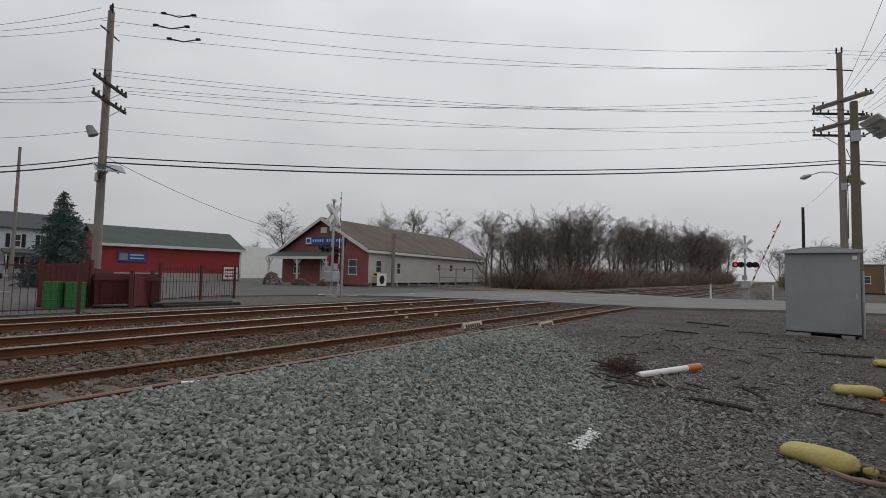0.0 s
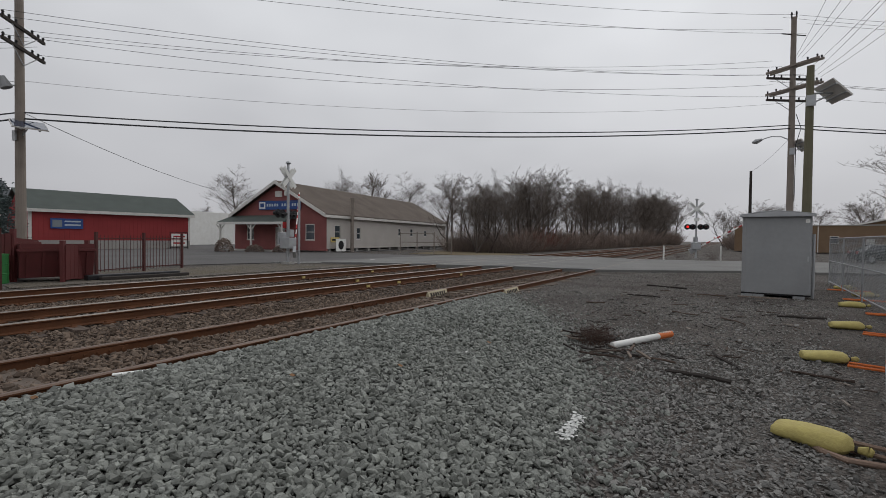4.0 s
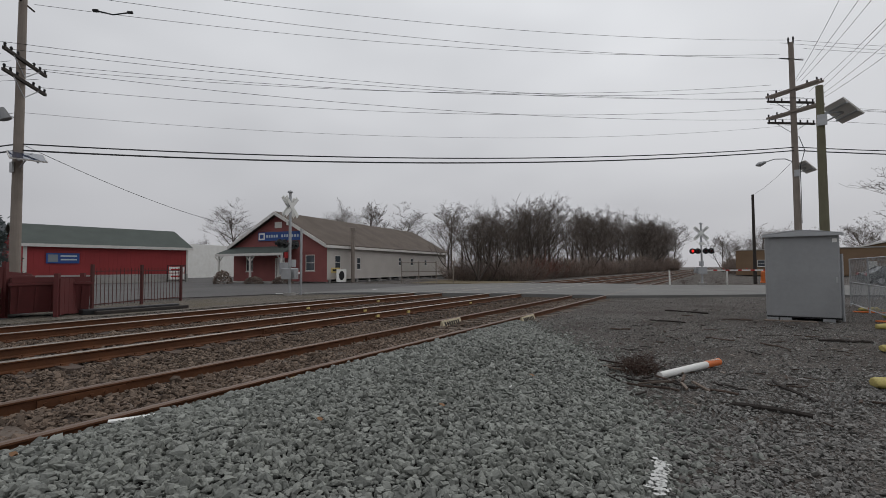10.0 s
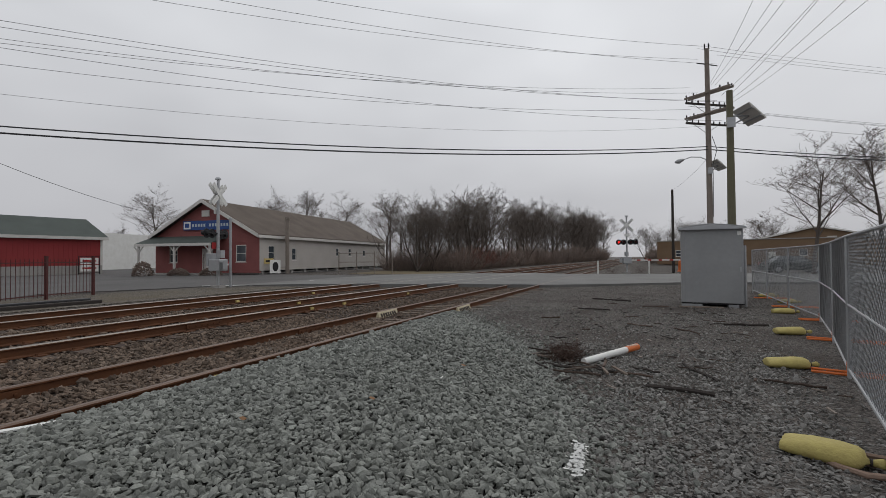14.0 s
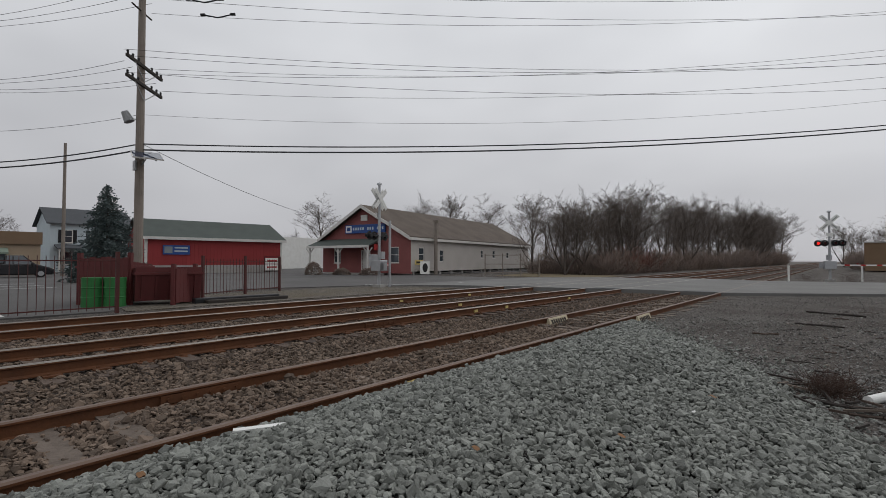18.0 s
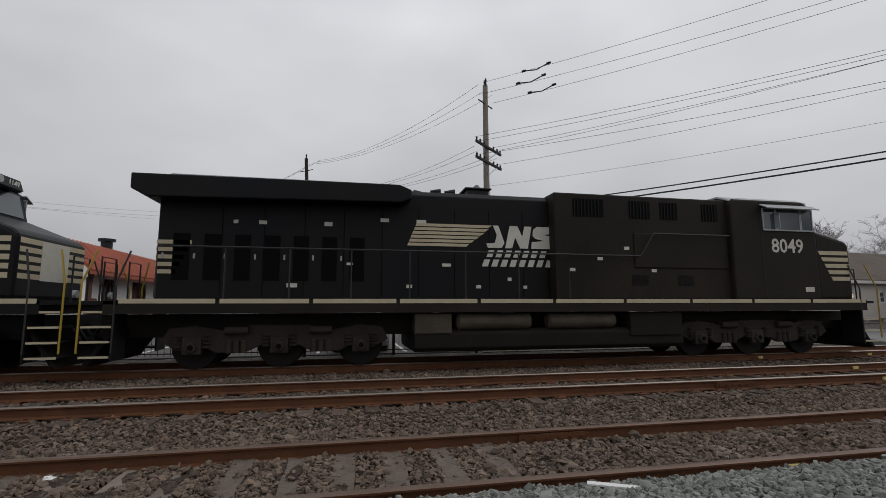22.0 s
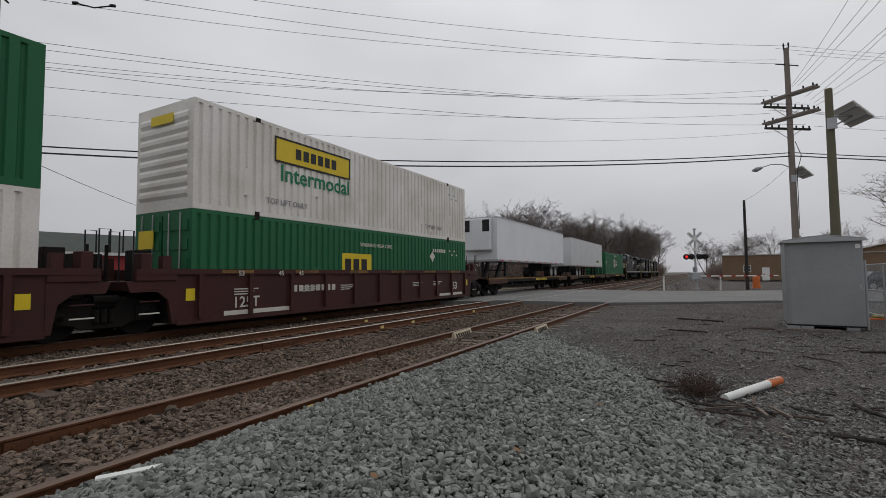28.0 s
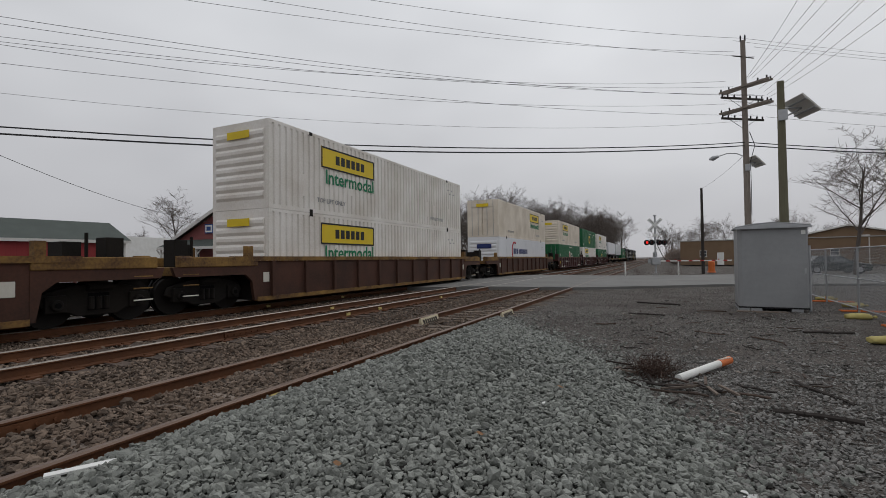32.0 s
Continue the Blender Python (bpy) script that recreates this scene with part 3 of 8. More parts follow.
    for k in range(13):
        a = -7.5 + k * 0.33
        if k not in (5, 9):
            part("sign_bar", M().box(a, -0.172, 4.62, a + 0.2, -0.16, 4.9), PALEBLUE, sign)
    ban = part("banner", M().box(0.04, 0.6, 1.0, 0.08, 2.0, 1.5), PAINTY, s, "yellow banner")
    part("banner_bar", M().box(0.08, 0.8, 1.15, 0.085, 1.8, 1.35), BLACK, ban)
    pst = part("round_poster", M().box(0.75, 0.5, 0.1, 0.8, 2.1, 1.35), WHITE, s, "white poster with a dark round emblem")
    part("emblem", M().cyl((0.8, 1.3, 0.72), (0.806, 1.3, 0.72), 0.45, n=20), BLACK, pst)
    return s


store()


def barn():
    """Red metal barn with a green shingle roof, long side to the road."""
    b = thing("red_barn", "long red barn with grey-green roof and white trim", "barn", (-53.4, 17.4, 0), -7.1)
    L_, D_, E_, R_ = 14.6, 9.5, 3.9, 5.9
    wall = M().box(-0.2, 0, 0.9, 0, L_, E_).box(-D_, L_ - 0.2, 0, -0.2, L_, E_).box(-D_, 0, 0, -0.2, 0.2, E_).box(-D_, 0.2, 0, -D_ + 0.2, L_ - 0.2, E_)
    wall.prism([(-D_, E_), (0, E_), (-D_ / 2, R_)], 0, 0.2).prism([(-D_, E_), (0, E_), (-D_ / 2, R_)], L_ - 0.2, L_)
    w = part("wall", wall, REDBARN, b)
    rib = M()
    for i in range(36):
        y = 0.3 + i * 0.4
        rib.box(0, y, 0.9, 0.02, y + 0.05, E_)
    part("wall_rib", rib, REDBARN, w)
    part("stone_base", M().box(-0.2, 0, 0, 0.04, L_, 0.9), CONC, b, "grey stone base")
    roof = M()
    k = (R_ - E_) / (D_ / 2)
    for sgn in (-1, 1):
        e = -D_ / 2 + sgn * (D_ / 2 + 0.4)
        ez = E_ - 0.4 * k + 0.08
        roof.prism([(-D_ / 2, R_ + 0.08), (e, ez), (e, ez + 0.12), (-D_ / 2, R_ + 0.22)][::sgn], -0.4, L_ + 0.4)
    part("roof", roof, GREENROOF, b)
    part("eave_trim", M().box(0.38, -0.4, E_ - 0.28, 0.45, L_ + 0.4, E_ + 0.02), TRIM, b)
    part("corner_trim", M().box(-0.2, -0.03, 0.9, 0.05, 0.0, E_).box(0.0, 0.0, 0.9, 0.03, 0.22, E_), TRIM, b)
    part("corner_trim", M().box(0.0, L_ - 0.2, 0.9, 0.03, L_ + 0.02, E_), TRIM, b)
    s = part("sign_board", M().box(0.02, 1.6, 2.05, 0.1, 4.2, 3.05), BLUE, b, "blue sign with white lettering bars")
    part("sign_emblem", M().box(0.1, 1.75, 2.2, 0.112, 2.5, 2.9), PALEGLASS, s)
    for z in (2.35, 2.7):
        part("sign_bar", M().box(0.1, 2.7, z, 0.112, 4.0, z + 0.14), PALEBLUE, s)
    r = thing("banner_rack", "metal rack with two printed banners beside the barn", "banner rack", (-51.0, 29.2, 0), -7.1)
    part("frame", M().box(0, 0, 0, 0.06, 0.06, 1.9).box(0, 1.9, 0, 0.06, 1.96, 1.9).box(0, 0.06, 1.84, 0.06, 1.9, 1.9).box(0, 0.06, 0.1, 0.06, 1.9, 0.16), BLACK, r)
    for z in (0.3, 1.05):
        bb = part("banner", M().box(0.065, 0.15, z, 0.085, 1.8, z + 0.65), WHITE, r)
        part("banner_bar", M().box(0.085, 0.35, z + 0.25, 0.09, 1.6, z + 0.42), REDM, bb)


barn()


def plain_building(name, label, at, rz, w, d, h, wallm, roofm=None, pitch=0.0, parapet=0.35, cat="building"):
    """A block with real walls and roof; front along x at y = 0."""
    b = thing(name, label, cat, at, rz)
    m = M().box(0, 0, 0, w, 0.25, h).box(0, d - 0.25, 0, w, d, h).box(0, 0.25, 0, 0.25, d - 0.25, h).box(w - 0.25, 0.25, 0, w, d - 0.25, h)
    if pitch:
        m.prism([(0, h), (d, h), (d / 2, h + pitch)], 0, 0.25, "x").prism([(0, h), (d, h), (d / 2, h + pitch)], w - 0.25, w, "x")
        rf = M()
        for s in (-1, 1):
            e, k = d / 2 + s * (d / 2 + 0.4), pitch / (d / 2)
            rf.prism([(d / 2, h + pitch + 0.05), (e, h - 0.4 * k + 0.05), (e, h - 0.4 * k + 0.2), (d / 2, h + pitch + 0.2)][::s], -0.4, w + 0.4, "x")
        part("roof", rf, roofm or GREENROOF, b)
    else:
        part("roof", M().box(0.25, 0.25, h - parapet - 0.15, w - 0.25, d - 0.25, h - parapet), roofm or CONC, b)
    part("wall", m, wallm, b)
    return b


# white flat building between barn and store
def face_windows(b, xs, z, w, h, shutters=False, wall_y=-0.085):
    """Framed windows along a building's front face."""
    for x in xs:
        win = window(b, Matrix.Translation((x, wall_y, z)), w, h)
        if shutters:
            for a in (x - 0.42, x + w + 0.04):
                part("shutter", M().box(a, wall_y + 0.02, z, a + 0.38, wall_y + 0.08, z + h), BLACK, win)


plain_building("white_warehouse", "plain white flat-roofed warehouse", (-98, 62, 0), -75, 30, 20, 5.6, WHITE, cat="warehouse")


BROWNWOOD = mat("red_brown_timber", (0.10, 0.045, 0.032), 0.8, alt=(0.06, 0.03, 0.022), scale=2, fine=25, bump=0.2)


def restaurant():
    r = thing("restaurant", "white stucco restaurant with red tile mansard front", "restaurant", (-23.6, -12.85, 0), 0)
    H_ = 4.3
    # side wall towards the tracks: local x = 0, y from 0 to -16.8
    holes = [(3.0, 4.2, 1.95, 3.0), (7.5, 8.85, 1.95, 3.0), (14.5, 15.3, 2.2, 2.95)]
    turn = Matrix.Rotation(-math.pi / 2, 4, "Z")
    side = rect_wall(M(), 0, -0.3, 0, 16.8, 0, H_, holes).mesh("wall_side", STUCCO)
    # wall frame: local x along -y, its outer face towards +x
    side.transform(Matrix(((0, 1, 0, 0), (-1, 0, 0, 0), (0, 0, 1, 0), (0, 0, 0, 1))))
    part("wall_side", side, None, r)
    for a, b, c, d in holes:
        g = part("window", M().box(-0.2, -b, c, -0.12, -a, d), GLASS, r)
        part("window_frame", M().box(-0.14, -b, c, -0.06, -b + 0.07, d).box(-0.14, -a - 0.07, c, -0.06, -a, d).box(-0.14, -b + 0.07, c, -0.06, -a - 0.07, c + 0.07).box(-0.14, -b + 0.07, d - 0.07, -0.06, -a - 0.07, d).box(-0.13, -b + 0.07, (c + d) / 2 - 0.03, -0.07, -a - 0.07, (c + d) / 2 + 0.03), BLACK, g)
    part("coping", M().box(-0.34, -16.8, H_, 0.06, 0.0, H_ + 0.12), STUCCO, r)
    # facade, facing +y, with arches and stone veneer
    fh = [(-5.6, -4.0, 0.6, 3.05), (-9.6, -7.6, 0.1, 3.2), (-12.6, -11.0, 0.6, 3.05), (-16.2, -14.8, 0.6, 3.05), (-16.8, -17.2, 0.6, 3.05)]
    part("wall_front", rect_wall(M(), -21, -0.3, 0, -0.35, 0.0, 3.6, sorted(fh)), STUCCO, r)
    part("plinth", M().box(-21, 0.002, 0, -0.3, 0.35, 1.0), STUCCO, r)
    for i, (a, b, c, d) in enumerate(fh):
        mid, rad = (a + b) / 2, (b - a) / 2
        arc = [(mid + rad * math.cos(t), d - rad * 0.9 + rad * 0.9 * math.sin(t)) for t in np.linspace(0, math.pi, 9)]
        g = part("arched_door" if i == 1 else "arched_window", M().prism([(a, c), (b, c)] + arc, -0.2, -0.1), GLASS if i != 1 else BROWNWOOD, r)
        part("arch_frame", M().prism([(a, c), (a + 0.14, c)] + [(mid - (rad - 0.14) * math.cos(t), d - rad * 0.9 + (rad * 0.9 - 0.14) * math.sin(t)) for t in np.linspace(0, math.pi, 9)] + [(b - 0.14, c), (b, c)] + arc, -0.1, 0.03), BROWNWOOD, g)
        part("mullion", M().box(mid - 0.05, -0.098, c, mid + 0.05, 0.0, d - 0.15), BROWNWOOD, g)
    for x0 in (-21, -0.34):
        part("end_wall", M().box(x0, -0.3, 0, x0 + 0.34, 0.9 if x0 > -1 else 0.0, 3.3) if x0 < -1 else M().box(x0, 0.002, 0, x0 + 0.338, 0.9, 3.3), STUCCO, r)
    mans = part("mansard", M().prism([(-0.3, H_ + 0.45), (-0.3, 3.2), (1.25, 3.05), (1.25, 3.2)][::-1], -21.3, 0.2, "x"), TILE, r, "red clay tile mansard")
    base = M().cyl((0, -0.28, H_ + 0.47), (0, 1.28, 3.24), 0.085, n=6).mesh("tile", TILE)
    for i in range(62):
        t = part("tile", base, None, mans)
        t.location = (-21.2 + i * 0.345, 0, 0)
    part("mansard_end", M().prism([(-0.3, H_ + 0.45), (-0.3, 2.9), (1.25, 2.9), (1.25, 3.2)][::-1], 0.2, 0.26, "x"), STUCCO, r)
    part("back_wall", M().box(-21, -16.8, 0, -20.7, -0.3, H_).box(-20.7, -16.8, 0, -0.3, -16.5, H_), STUCCO, r)
    part("roof", M().box(-20.7, -16.5, 3.75, -0.3, -0.35, 3.9), CONC, r)
    part("corner_post", M().box(-1.05, 0.36, 0.0, -0.42, 0.85, 3.1), BROWNWOOD, r)
    part("eave_beam", M().box(-20.9, 1.02, 2.92, -0.4, 1.2, 3.1), BROWNWOOD, r)
    part("menu_board", M().box(-2.6, 0.352, 1.25, -1.6, 0.40, 1.95), BROWNWOOD, r)
    # higher rear wing, set towards the tracks
    w = part("wing", M().box(-12, -31.5, 0, 0.5, -16.82, 4.25), STUCCO, r)
    part("coping", M().box(-12.1, -31.6, 4.25, 0.6, -16.8, 4.4), STUCCO, w)
    part("garage_wall", M().box(-3.0, -40, 2.9, 0.2, -31.52, 3.2).box(-0.1, -33.2, 0, 0.2, -31.52, 2.9).box(-0.1, -40, 0, 0.2, -38.5, 2.9).box(-3.0, -40, 0, -2.7, -31.52, 2.9), STUCCO, r)
    part("door_awning", M().prism([(0.0, 3.1), (0.9, 2.7), (0.9, 2.78), (0.0, 3.2)], -13.6, -12.1), BLACK, r)
    part("service_door", M().box(0.002, -13.5, 0, 0.06, -12.3, 2.1), GREYPAINT, r)
    lad = M().cyl((0.45, -10.4, 0.2), (0.1, -10.7, 4.9), 0.03, n=6).cyl((0.45, -10.9, 0.2), (0.1, -11.2, 4.9), 0.03, n=6)
    for i in range(13):
        k = i / 13
        lad.cyl((0.45 - 0.35 * k, -10.4 - 0.3 * k, 0.4 + 4.5 * k), (0.45 - 0.35 * k, -10.9 - 0.3 * k, 0.4 + 4.5 * k), 0.018, n=5)
    part("ladder", lad, GALV, r)
    for x, y, sx, sy, h in ((-4, -2.8, 1.3, 1.2, 0.75), (-5, -11, 2.4, 1.6, 1.1), (-4, -24, 2.4, 2.4, 1.2), (-6, -29, 3, 2, 0.9), (-3, -20.4, 1.6, 2.2, 0.7)):
        u = part("roof_unit", M().box(x, y, 4.0, x + sx, y + sy, 4.3 + h), GALV, r, bevel=0.03)
        part("unit_grille", M().box(x + sx, y + 0.15, 4.45, x + sx + 0.02, y + sy - 0.15, 4.2 + h), BLACK, u)
    for x, y, h, rr in ((-3, -13.5, 2.3, 0.18), (-3.4, -15.2, 1.6, 0.22), (-2.6, -6.5, 0.8, 0.16), (-6, -0.9, 1.3, 0.3)):
        p = part("flue", M().cyl((x, y, 3.9), (x, y, 4.0 + h), rr, n=12), GALV if rr < 0.3 else BLACK, r)
        part("flue_cap", M().cyl((x, y, 4.05 + h), (x, y, 4.2 + h), rr * 1.5, n=12), BLACK, p)
    part("gas_pipe", M().tube([(0.08, -2.2, 0.2), (0.08, -2.2, 1.4), (0.08, -0.8, 1.4)], 0.03), GREYPAINT, r)
    return r


restaurant()


def tan_shop():
    b = plain_building("tan_shop", "low tan shop with ochre fascia and green awnings", (-58.5, -3.05, 0), 0, 0.1, 0.1, 0.1, TAN, cat="shop")
    for c in list(b.children):
        bpy.data.objects.remove(c)
    # front faces +x: local x = 0, y from 0 to 19
    hs = [(2.7, 3.6, 0.9, 2.1), (4.0, 5.0, 0.9, 2.1), (5.4, 6.6, 0.9, 2.1), (9.2, 10.5, 0.9, 2.1)]
    w = rect_wall(M(), 0, -0.3, 0, 13, 0, 2.95, hs).mesh("wall_front", TAN)
    w.transform(Matrix(((0, 1, 0, 0), (1, 0, 0, 0), (0, 0, 1, 0), (0, 0, 0, 1))))
    w.flip_normals()
    part("wall_front", w, None, b)
    part("wall_rest", M().box(-12, 0, 0, -0.3, 0.3, 4.1).box(-12, 12.7, 0, -0.3, 13, 4.1).box(-12, 0.3, 0, -11.7, 12.7, 4.1), TAN, b)
    part("fascia", M().box(-0.3, -0.1, 2.95, 0.25, 13.1, 4.15), OCHRE, b, "ochre fascia band")
    part("roof", M().box(-11.7, 0.3, 3.7, -0.3, 12.7, 3.85), CONC, b)
    part("brick_pier", M().box(0.003, 0.0, 0, 0.2, 2.0, 2.95), BROWNBRICK, b)
    for a, c, lo, hi in hs:
        part("window", M().box(-0.2, a, lo, -0.12, c, hi), PALEGLASS, b)
        part("awning", M().prism([(0.0, 2.6), (0.6, 2.2), (0.6, 2.0), (0.0, 2.0)], a - 0.12, c + 0.12), mat("pale_green_awning", (0.22, 0.27, 0.22), 0.8), b)
    sg = part("roof_sign", M().box(-1.3, 2.9, 4.0, -1.0, 4.4, 5.2), BLACK, b, "small yellow-lettered roof sign")
    part("sign_bar", M().box(-1.0, 3.05, 4.8, -0.99, 4.25, 5.0).box(-1.0, 3.1, 4.45, -0.99, 4.2, 4.65), PAINTY, sg)
    part("fascia_bar", M().box(0.25, 1.0, 3.35, 0.262, 4.4, 3.65), TRIM, b)


tan_shop()
bh = plain_building("blue_house", "pale blue house with a grey-green gable roof", (-72, 13.0, 0), 90, 8.6, 8, 6.0, PALEBLUE, GREYROOF, 2.0, cat="house")
lr = plain_building("low_shop_row", "long low pale shop row far behind the lot", (-96, -30, 0), 86, 36, 10, 3.5, PALEBLUE, cat="shop")
hb = plain_building("brown_hall", "long low brown brick hall with a shallow gable", (4.2, 93, 0), -8, 60, 20, 4.1, BROWNBRICK, cat="hall")
hg = plain_building("brown_gabled_hall", "brown brick hall with shallow pale roof edge", (35.5, 90.6, 0), 76, 24, 16.5, 4.0, BROWNBRICK, TANROOF, 1.9, cat="hall")
face_windows(bh, (1.2, 4.0, 6.6), 3.6, 1.0, 1.6, True)
face_windows(bh, (1.2, 4.0, 6.6), 0.9, 1.0, 1.6, True)
part("porch_roof", M().prism([(0.0, 3.2), (-1.6, 2.8), (-1.6, 2.95), (0.0, 3.4)], 0.4, 8.2, "x"), GREYROOF, bh)
for x in (0.6, 3.1, 5.6, 8.0):
    part("porch_post", M().box(x, -1.5, 0, x + 0.12, -1.38, 2.85), TRIM, bh)
face_windows(lr, [2 + 3.6 * k for k in range(9)], 0.9, 2.2, 1.5)
part("fascia", M().box(-0.1, -0.3, 2.8, 36.1, -0.02, 3.4), TRIM, lr)
part("door", M().box(22.6, -0.09, 0, 23.6, 0.0, 2.1), GREYPAINT, lr)
face_windows(hb, (3.0, 8.4, 12.4, 20.5, 31.0, 42.0), 1.4, 1.1, 1.1)
for x in (5.6, 16.5, 36.0):
    part("door", M().box(x, -0.08, 0.0, x + 1.0, -0.004, 2.1), WHITE, hb)
for x in (11.0, 25.0, 47.0):
    part("downpipe", M().cyl((x, -0.08, 0.0), (x, -0.08, 4.0), 0.07, n=8), TRIM, hb)
part("coping", M().box(-0.1, -0.12, 4.1, 60.1, 0.35, 4.25), CONC, hb)
for y0, y1, z0, z1, mt, nm in ((4.6, 7.8, 0.0, 3.1, TRIM, "roller_door"), (5.8, 7.0, 3.7, 4.5, TRIM, "vent_panel"), (9.2, 10.0, 0.0, 3.1, WHITE, "service_door"), (12.5, 13.4, 1.4, 2.4, PALEGLASS, "window")):
    part(nm, M().box(-0.08, y0, z0, -0.004, y1, z1), mt, hg)
for a, b, za, zb in ((-0.3, 8.25, 3.98, 5.96), (16.8, 8.25, 3.98, 5.96)):
    pts = [(a, za), (b, zb), (b, zb + 0.22), (a, za + 0.22)]
    part("gable_trim", M().prism(pts if a < b else pts[::-1], -0.5, -0.42, "x"), TRIM, hg)


# ---- poles and wires ----
def insulator(m, x, y, z, h=0.16):
    m.lathe([(0.02, 0), (0.05, h * 0.3), (0.035, h * 0.5), (0.055, h * 0.7), (0.03, h)], (x, y, z), 8)


ins_m = M()
insulator(ins_m, 0, 0, 0)
INSULATOR = ins_m.mesh("insulator", BLACK)


def pole(name, label, x, y, h, r=0.16, arms=(), material=None, lean=(0, 0), armdir=0.0, top_pins=True, arm_len=1.35):
    p = thing(name, label, "utility pole", (x, y, -0.05))
    mt = material or POLE
    part("shaft", M().cyl((0, 0, -0.3), (lean[0], lean[1], h), r, r * 0.68, n=14), mt, p)
    c, s = math.cos(radians(armdir)), math.sin(radians(armdir))
    for z in arms:
        lx, ly = lean[0] * z / h, lean[1] * z / h
        mm = Matrix.Translation((lx, ly, z)) @ Matrix.Rotation(radians(armdir), 4, "Z")
        a = part("crossarm", M().box(-arm_len, 0.12, -0.06, arm_len, 0.22, 0.06, mm), DARKWOOD, p)
        for t in (-1.0, -0.72, -0.4, 0.4, 0.72, 1.0):
            part("insulator", INSULATOR, None, a).location = mm @ Vector((t * arm_len * 0.95, 0.17, 0.06))
        part("brace", M().cyl(mm @ Vector((-arm_len * 0.6, 0.2, -0.05)), mm @ Vector((0, 0.14, -0.6)), 0.02, n=5).cyl(mm @ Vector((arm_len * 0.6, 0.2, -0.05)), mm @ Vector((0, 0.14, -0.6)), 0.02, n=5), GALV, a)
    if top_pins:
        for k in (-0.12, 0.12):
            t = M()
            insulator(t, lean[0] + k, lean[1], h - 0.1, 0.45)
            part("top_insulator", t, BLACK, p)
        part("bracket", M().cyl((lean[0] * 0.93 - 0.75 * c, lean[1] * 0.93 - 0.75 * s, h - 1.0), (lean[0] * 0.93 + 0.75 * c, lean[1] * 0.93 + 0.75 * s, h - 1.05), 0.035, n=6), DARKWOOD, p)
    return p


LP, RP, SP, P2, P3, P4 = (-21.28, 7.06), (6.22, 34.7), (5.52, 21.69), (-37.8, -2.6), (-66, -21.5), (-20.7, -45)
AD = 35.0
POLES = []
POLES.append(pole("utility_pole", "tall weathered wooden pole with crossarms beside the shed", *LP, 13.1, 0.19, (8.85, 9.65), POLE, (0.0, 0.0), AD - 80))
POLES.append(pole("utility_pole", "tall brown wooden pole with crossarms and street lamp", *RP, 15.0, 0.2, (10.1, 11.4), POLE, (-0.05, 0), AD, arm_len=1.5))
POLES.append(pole("utility_pole", "dark wooden pole with two crossarms in the parking lot", *P2, 13.6, 0.19, (9.6, 11.0), DARKWOOD, (0.42, -0.68), AD + 10, arm_len=1.5))
POLES.append(pole("utility_pole", "distant dark wooden pole with crossarms", *P3, 14.6, 0.18, (8.2, 9.0), DARKWOOD, (0, 0), AD + 10))
POLES.append(pole("utility_pole", "distant wooden pole by the tracks", *P4, 10.1, 0.17, (9.6,), POLE, (0.0, 0), 0, False, 0.6))
POLES.append(pole("plain_pole", "slim bare wooden pole behind the shed", -51.8, 10.4, 12.0, 0.16, (), POLE, (0.1, 0), 0, False))
POLES.append(pole("short_pole", "short dark wooden pole beyond the road", 4.75, 50.0, 7.9, 0.15, (), DARKWOOD, (0, 0), 0, False))
POLES.append(pole("solar_pole", "greenish treated wooden pole carrying a solar panel", *SP, 8.1, 0.17, (), POLEGREEN, (0, 0), 0, False))

for z in (10.75, 12.1):
    for k in (-0.2, 0.2):
        mm = Matrix.Translation((0, 0, z)) @ Matrix.Rotation(radians(AD - 72), 4, "Z")
        a = part("crossarm", M().box(-1.5, k - 0.05, -0.06, 1.5, k + 0.05, 0.06, mm), POLE, POLES[1])
        for t in (-0.95, -0.6, 0.6, 0.95):
            part("insulator", INSULATOR, None, a).location = mm @ Vector((t * 1.45, k, 0.06))
part("riser_cable", M().tube([(0.16, -0.16, 9.2), (0.4, -0.3, 8.3), (0.18, -0.18, 7.4), (0.17, -0.17, 4.0)], 0.02, 5), BLACK, POLES[1])


def solar(pole_ob, at, mm, w=1.2, h=1.2):
    """A framed panel on a bracket, a part of its pole; at is the panel's middle from the pole's foot, mm its turn."""
    mm = Matrix.Translation(at) @ mm
    s = part("solar_panel", M().box(-w / 2, -h / 2, -0.03, w / 2, h / 2, 0.02, mm), TRIM, pole_ob, "tilted grey solar panel")
    part("glass_face", M().box(-w / 2 + 0.03, -h / 2 + 0.03, 0.02, w / 2 - 0.03, h / 2 - 0.03, 0.03, mm), SOLARCELL, s)
    for k in (-0.25, 0.25):
        part("back_rail", M().box(-w / 2, k * h - 0.03, -0.08, w / 2, k * h + 0.03, -0.031, mm), GALV, s)
    part("bracket", M().cyl((0, 0, at[2] - 0.1), (at[0], at[1], at[2] - 0.05), 0.035, n=6).cyl((0, 0, at[2] - 0.5), (at[0], at[1], at[2] - 0.08), 0.03, n=6), GALV, s)
    part("control_box", M().box(-0.12, -0.22, at[2] - 0.6, 0.16, -0.16, at[2] - 0.2), GALV, s)


SOLARCELL = glass_mat("solar_cells", (0.03, 0.04, 0.07))
